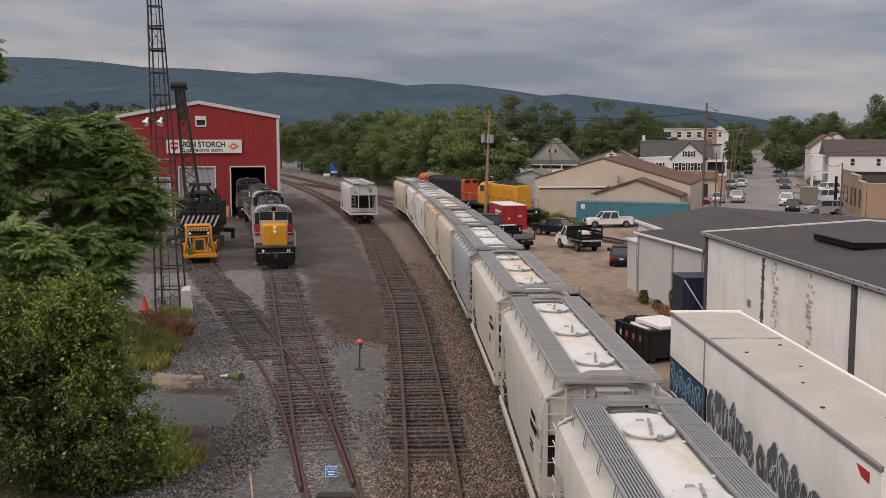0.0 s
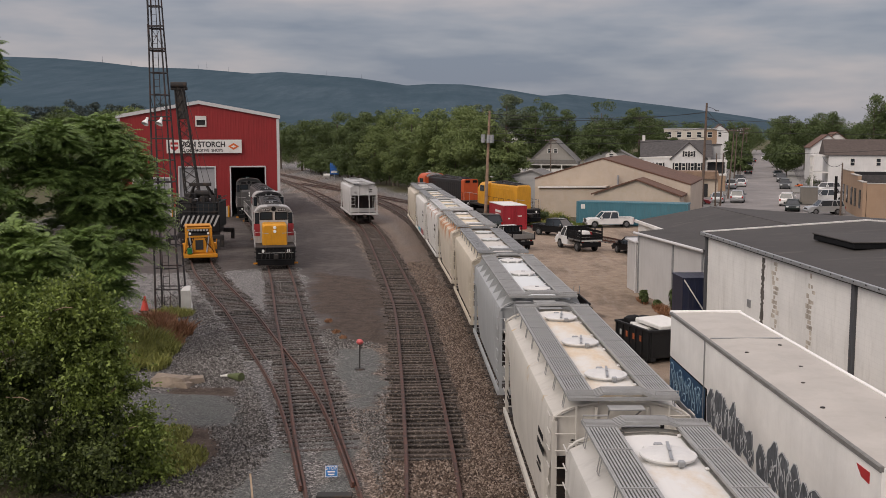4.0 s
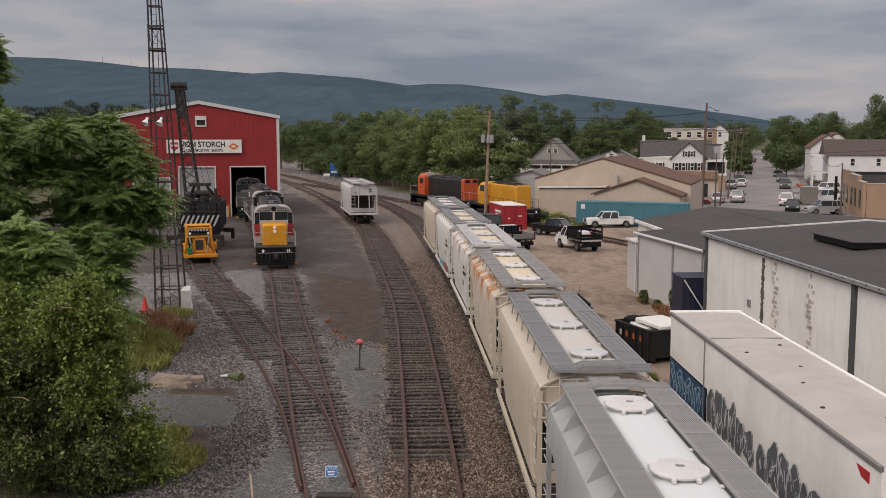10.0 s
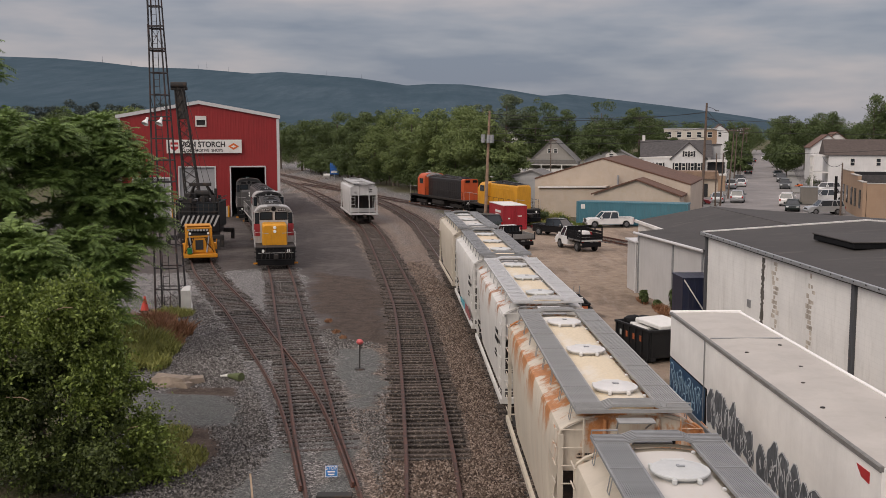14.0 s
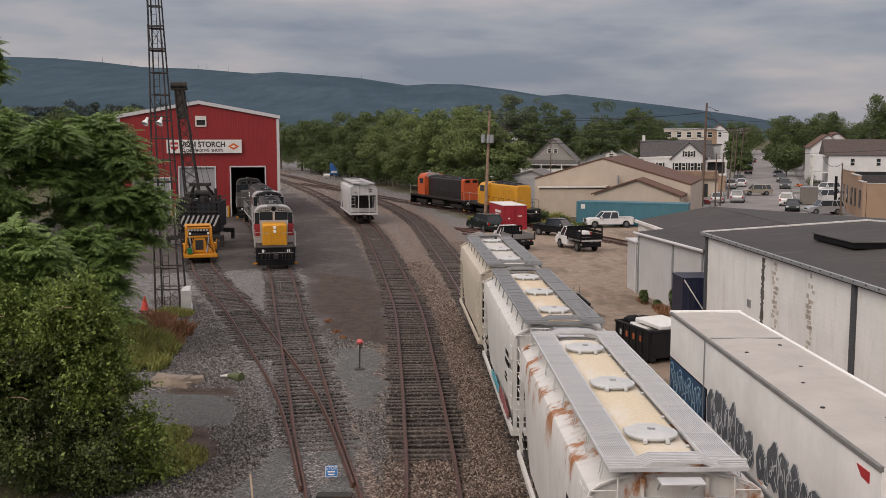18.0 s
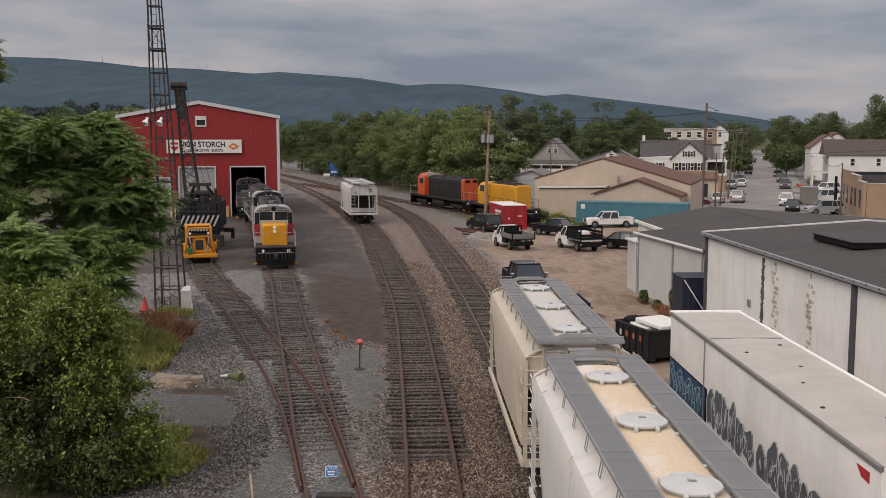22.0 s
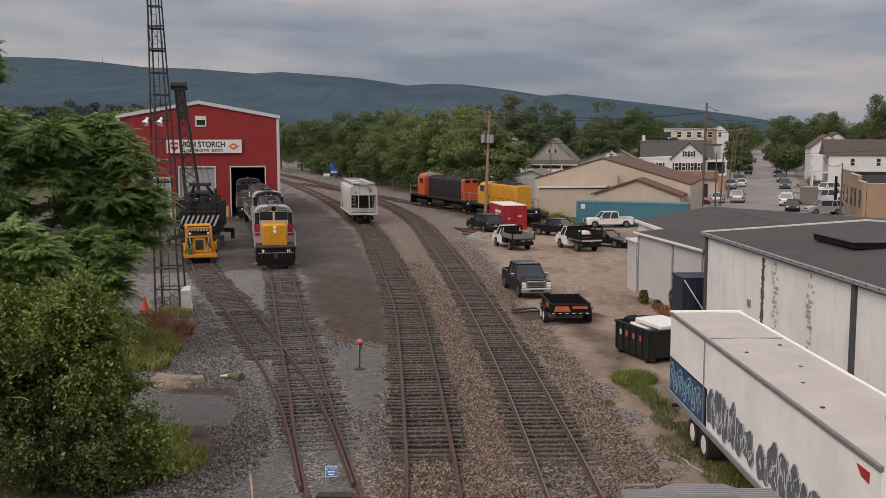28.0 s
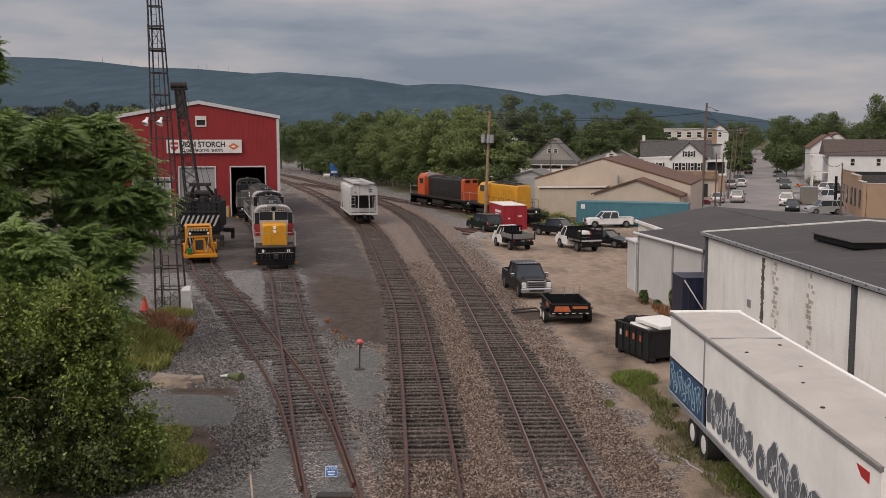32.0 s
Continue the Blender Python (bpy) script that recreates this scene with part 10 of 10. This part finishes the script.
    part("deck", Shape().box((0, 0.4, 0.42), (1.5, 1.4, 0.3), None, 0.08), M_ORANGE, orr)
    part("seat", Shape().box((0, 0.5, 0.8), (0.6, 0.5, 0.5), None, 0.1), M_BLACK, orr)
    for x in (-0.6, 0.6):
        for y in (-0.6, 0.8):
            part("wheel", Shape().cyl((x - 0.12, y, 0.28), (x + 0.12, y, 0.28), 0.28, 0.28, 12), M_TYRE, orr)


def blob_shape(rnd, c, r, n=10, k=7):
    rings = []
    for i in range(k + 1):
        t = math.pi * i / k
        rings.append([(c[0] + r * max(0.02, math.sin(t)) * math.cos(a) * rnd.uniform(0.85, 1.1), c[1] + r * max(0.02, math.sin(t)) * math.sin(a) * rnd.uniform(0.85, 1.1), c[2] - r * 0.8 * math.cos(t)) for a in (2 * math.pi * j / n for j in range(n))])
    return Shape().loft(rings)


def rock_shape(rnd, r):
    v = [(x * r * rnd.uniform(0.7, 1.1), y * r * 0.6 * rnd.uniform(0.7, 1.1), max(-0.05, z * r * 0.55 * rnd.uniform(0.7, 1.05))) for x in (-1, 0, 1) for y in (-1, 1) for z in (0, 1)]
    bm = bmesh.new()
    for p in v:
        bm.verts.new(p)
    bmesh.ops.convex_hull(bm, input=bm.verts)
    sh = Shape()
    bm.verts.index_update()
    idx = {q: i for i, q in enumerate(bm.verts)}
    sh.add([tuple(q.co) for q in bm.verts], [tuple(idx[q] for q in f.verts) for f in bm.faces])
    bm.free()
    return sh


build_yard_things()

# ---- weeds, grass and shrubs ----
M_GRASS = leaf_mat("rough_grass", (0.055, 0.075, 0.016), (0.215, 0.26, 0.065))
M_TRAILWEED = leaf_mat("dull_green_weed", (0.050, 0.058, 0.020), (0.19, 0.20, 0.07))
M_DRYWEED = leaf_mat("reddish_dry_weed", (0.13, 0.055, 0.032), (0.40, 0.22, 0.12))
M_MIXWEED = leaf_mat("yellow_green_weed", (0.07, 0.085, 0.02), (0.36, 0.36, 0.11))


def tuft_field(name, label, spots, count, height, mat, seed, cat="weeds"):
    """Blades of grass and weed, thin upright leaves scattered over patches."""
    rng = np.random.default_rng(seed)
    sp = np.array(spots, float)
    pick = rng.choice(len(sp), count, p=(sp[:, 2] * sp[:, 3]) / (sp[:, 2] * sp[:, 3]).sum())
    a, r = rng.uniform(0, 2 * np.pi, count), np.sqrt(rng.uniform(0, 1, count))
    x = sp[pick, 0] + sp[pick, 2] * r * np.cos(a)
    y = sp[pick, 1] + sp[pick, 3] * r * np.sin(a)
    h = height * sp[pick, 4] * rng.uniform(0.4, 1.2, count) * (1.15 - r * 0.6)
    lean = rng.normal(scale=0.45, size=(count, 2)) * h[:, None]
    ang = rng.uniform(0, np.pi, count)
    w = 0.05 * height * rng.uniform(0.6, 1.6, count)
    base = np.stack([x, y, np.zeros(count)], 1)
    side = np.stack([np.cos(ang) * w, np.sin(ang) * w, np.zeros(count)], 1)
    mid = base + np.stack([lean[:, 0] * 0.4, lean[:, 1] * 0.4, h * 0.6], 1)
    tip = base + np.stack([lean[:, 0], lean[:, 1], h], 1)
    v = np.stack([base - side * 0.5, mid + side, tip, mid - side], 1).reshape(-1, 3)
    ob = part(name, mesh_np(name, v, np.arange(count * 4).reshape(-1, 4), mat), mat)
    tagged(ob, label, cat, kind="stuff")


tuft_field("grass", "rough green grass beside the trailer and buildings", [(7.75, 41.0, 0.75, 1.3, 1.7), (8.3, 41.4, 0.6, 0.9, 1.5), (7.7, 39.6, 0.35, 0.8, 0.8), (8.9, 29.0, 0.7, 1.6, 0.7), (12.6, 114.5, 2.4, 2.6, 1.5), (15, 111.5, 2.5, 1.5, 1.2), (11.2, 48.5, 1.2, 1.2, 0.8), (6.3, 37.6, 0.22, 0.5, 0.4)], 36000, 0.27, M_GRASS, 31, "grass")
tuft_field("trailer_weeds", "thin patchy weeds under the edge of the trailer", [(8.0, 38.3, 0.45, 1.3, 1.5), (8.2, 36.8, 0.5, 1.2, 1.2), (7.8, 35.2, 0.4, 1.2, 0.8), (8.4, 33.4, 0.5, 1.6, 0.9), (8.2, 31.2, 0.6, 1.4, 0.7), (8.5, 29.0, 0.8, 1.6, 0.7), (7.4, 32.0, 0.5, 1.5, 0.4)], 2600, 0.36, M_TRAILWEED, 36)
tuft_field("wall_weeds", "tall green weeds along the foot of the beige workshop", [(9.6, 121.5, 1.4, 2.0, 1.6), (11.2, 119.2, 1.4, 1.6, 1.4), (13.0, 117.4, 1.6, 1.4, 1.1), (8.6, 126.5, 1.0, 3.5, 1.3), (6.6, 115.5, 1.0, 1.6, 0.8), (4.2, 119.5, 1.2, 2.2, 0.6), (11.5, 113.5, 2.2, 1.2, 0.5)], 7500, 0.95, M_MIXWEED, 34)
tuft_field("dry_weeds", "red-brown dry weeds along the ballast edge", [(-14.4, 50.5, 0.9, 1.6, 1.6), (-15.4, 53.0, 1.2, 1.8, 1.5), (-13.2, 50.8, 0.5, 0.9, 1.6), (-16.6, 52.0, 1.0, 1.8, 1.6), (-12.9, 48.6, 0.3, 0.5, 1.2), (-6.2, 54.4, 0.2, 0.4, 0.4), (-5.5, 51.4, 0.22, 0.4, 0.4), (-5.0, 50.0, 0.2, 0.3, 0.35), (-13.6, 50.0, 0.5, 1.0, 1.4), (12.55, 57.6, 0.4, 1.5, 0.8), (12.1, 61, 0.25, 1.2, 0.5)], 8000, 0.55, M_DRYWEED, 32)
tuft_field("yellow_weeds", "yellow-green weeds at the foot of the tower", [(-14.2, 47.4, 1.3, 2.4, 1.5), (-13.6, 44.6, 0.9, 2.0, 1.2), (-15.2, 56.4, 1.2, 1.0, 0.8), (-15.6, 49.5, 1.3, 2.4, 1.6), (-12.7, 46.5, 0.4, 1.0, 1.1), (-12.4, 43.6, 0.4, 1.0, 1.0), (-9.3, 33.3, 0.8, 1.2, 0.5), (-8.4, 30.8, 1.0, 1.6, 0.5)], 12000, 0.62, M_MIXWEED, 33)


def shrub(x, y, r, h, seed, leaf, label):
    t = thing("shrub", label, "shrub", "shrubs", pose(x, y, 0))
    rnd = random.Random(seed)
    st = Shape()
    for i in range(5):
        a = i * 1.26
        st.cyl((0, 0, 0), (math.cos(a) * r * 0.5, math.sin(a) * r * 0.5, h * 0.7), 0.03, 0.012, 5)
    part("stem", st, M_BARK, t)
    blobs = [(rnd.uniform(-r, r) * 0.5, rnd.uniform(-r, r) * 0.5, h * rnd.uniform(0.35, 0.8), r * 0.5, r * 0.5, h * 0.28) for _ in range(7)]
    v, f = leaf_cloud(blobs, 1400, 0.16, seed, 0.2, 0.5)
    v[:, 2] = np.maximum(v[:, 2], 0.03)
    part("foliage", mesh_np("foliage", v, f, leaf), leaf, t)


for i, (x, y, r, h) in enumerate(((11.95, 60.2, 0.36, 0.85), (13.1, 57.4, 0.45, 1.25), (12.5, 58.6, 0.28, 0.5), (11.4, 115.2, 0.8, 1.2), (13.6, 114.6, 0.6, 0.9))):
    shrub(x, y, r, h, 400 + i, LEAF_FAR, "small green shrub growing against the wall")
shrub(68.4, 187, 1.7, 2.4, 420, LEAF_DEEP_SHADE, "round clipped dark shrub by the duplex")
# ---- what moves ----


def run(t):
    """Distance gone by the train at t seconds, smooth between the known times."""
    T, S = RUN_T, RUN_S
    g = np.gradient(np.array(S), np.array(T))
    i = min(len(T) - 2, max(0, int(np.searchsorted(T, t, "right")) - 1))
    h = T[i + 1] - T[i]
    u = (t - T[i]) / h
    return float((2 * u ** 3 - 3 * u * u + 1) * S[i] + (u ** 3 - 2 * u * u + u) * h * g[i] + (3 * u * u - 2 * u ** 3) * S[i + 1] + (u ** 3 - u * u) * h * g[i + 1])


def motions():
    for i, car in enumerate(TRAIN):
        walk(car, [(t, car_pose(CENTRES[i] - run(t))) for t in np.arange(0, 32.01, 1.0)])
        # wheels roll against the direction of travel
        for truck in [o for o in car.children if o.name.startswith("truck")]:
            for ws in truck.children:
                at = ws.matrix_basis.translation.copy()
                walk(ws, [(t, pose(*at, (run(t) / 0.43) * 180 / math.pi % 360)) for t in np.arange(0, 32.01, 0.16)])
    # the black sedan pulls away behind the shed, later backs into a place beside the trucks
    walk(TRAFFIC["sedan"], [(0.0, pose(14.0, 79.2, 0, 0, 0, 170)), (1.0, pose(13.95, 80.8, 0, 0, 0, 186)), (2.0, pose(14.35, 83.4, 0, 0, 0, 200)), (3.0, pose(15.0, 85.4, 0, 0, 0, 205)), (6.0, pose(18.6, 85.6, 0, 0, 0, 150)), (9.0, pose(19.6, 83.6, 0, 0, 0, 100)), (19.0, pose(19.6, 83.6, 0, 0, 0, 72)), (20.0, pose(18.2, 86.4, 0, 0, 0, 66)), (21.0, pose(17.2, 88.2, 0, 0, 0, 60)), (22.0, pose(16.4, 89.4, 0, 0, 0, 56)), (23.0, pose(15.8, 90.6, 0, 0, 0, 52)), (24.0, pose(15.2, 91.2, 0, 0, 0, 50)), (25.5, pose(14.85, 91.6, 0, 0, 0, 48)), (28.0, pose(14.8, 91.7, 0, 0, 0, 48)), (32.0, pose(14.8, 91.7, 0, 0, 0, 48))])
    # cross-street traffic
    lanes = {"green": (51.8, 1.9, -11.4, 166.5, -90), "tan": (51.3, 18.0, -13.2, 166.5, -90), "red": (45.2, 19.0, 14.6, 161.5, 90), "grey": (49.0, 23.0, 13.8, 161.5, 90), "black": (50.4, 31.0, 13.4, 161.5, 90)}
    for name, (x0, t0, v, y, turn) in lanes.items():
        rows = []
        for t in np.arange(0, 32.01, 0.5):
            x = min(104.0, max(24.0, x0 + v * (t - t0)))
            rows.append((t, pose(x, y, 0.016, 0, 0, turn)))
        walk(TRAFFIC[name], rows)
    # boughs stir in the wind
    for b, k in FOREGROUND:
        rows = [(t, pose(0.05 * math.sin(0.9 * t + k), 0, 0.03 * math.sin(1.3 * t + 2 * k), 0.5 * math.sin(1.1 * t + 1.7 * k), 0.6 * math.sin(0.8 * t + k), 0.8 * math.sin(0.6 * t + 2.3 * k))) for t in np.arange(0, 32.01, 1.0)]
        walk(b, rows)


motions()
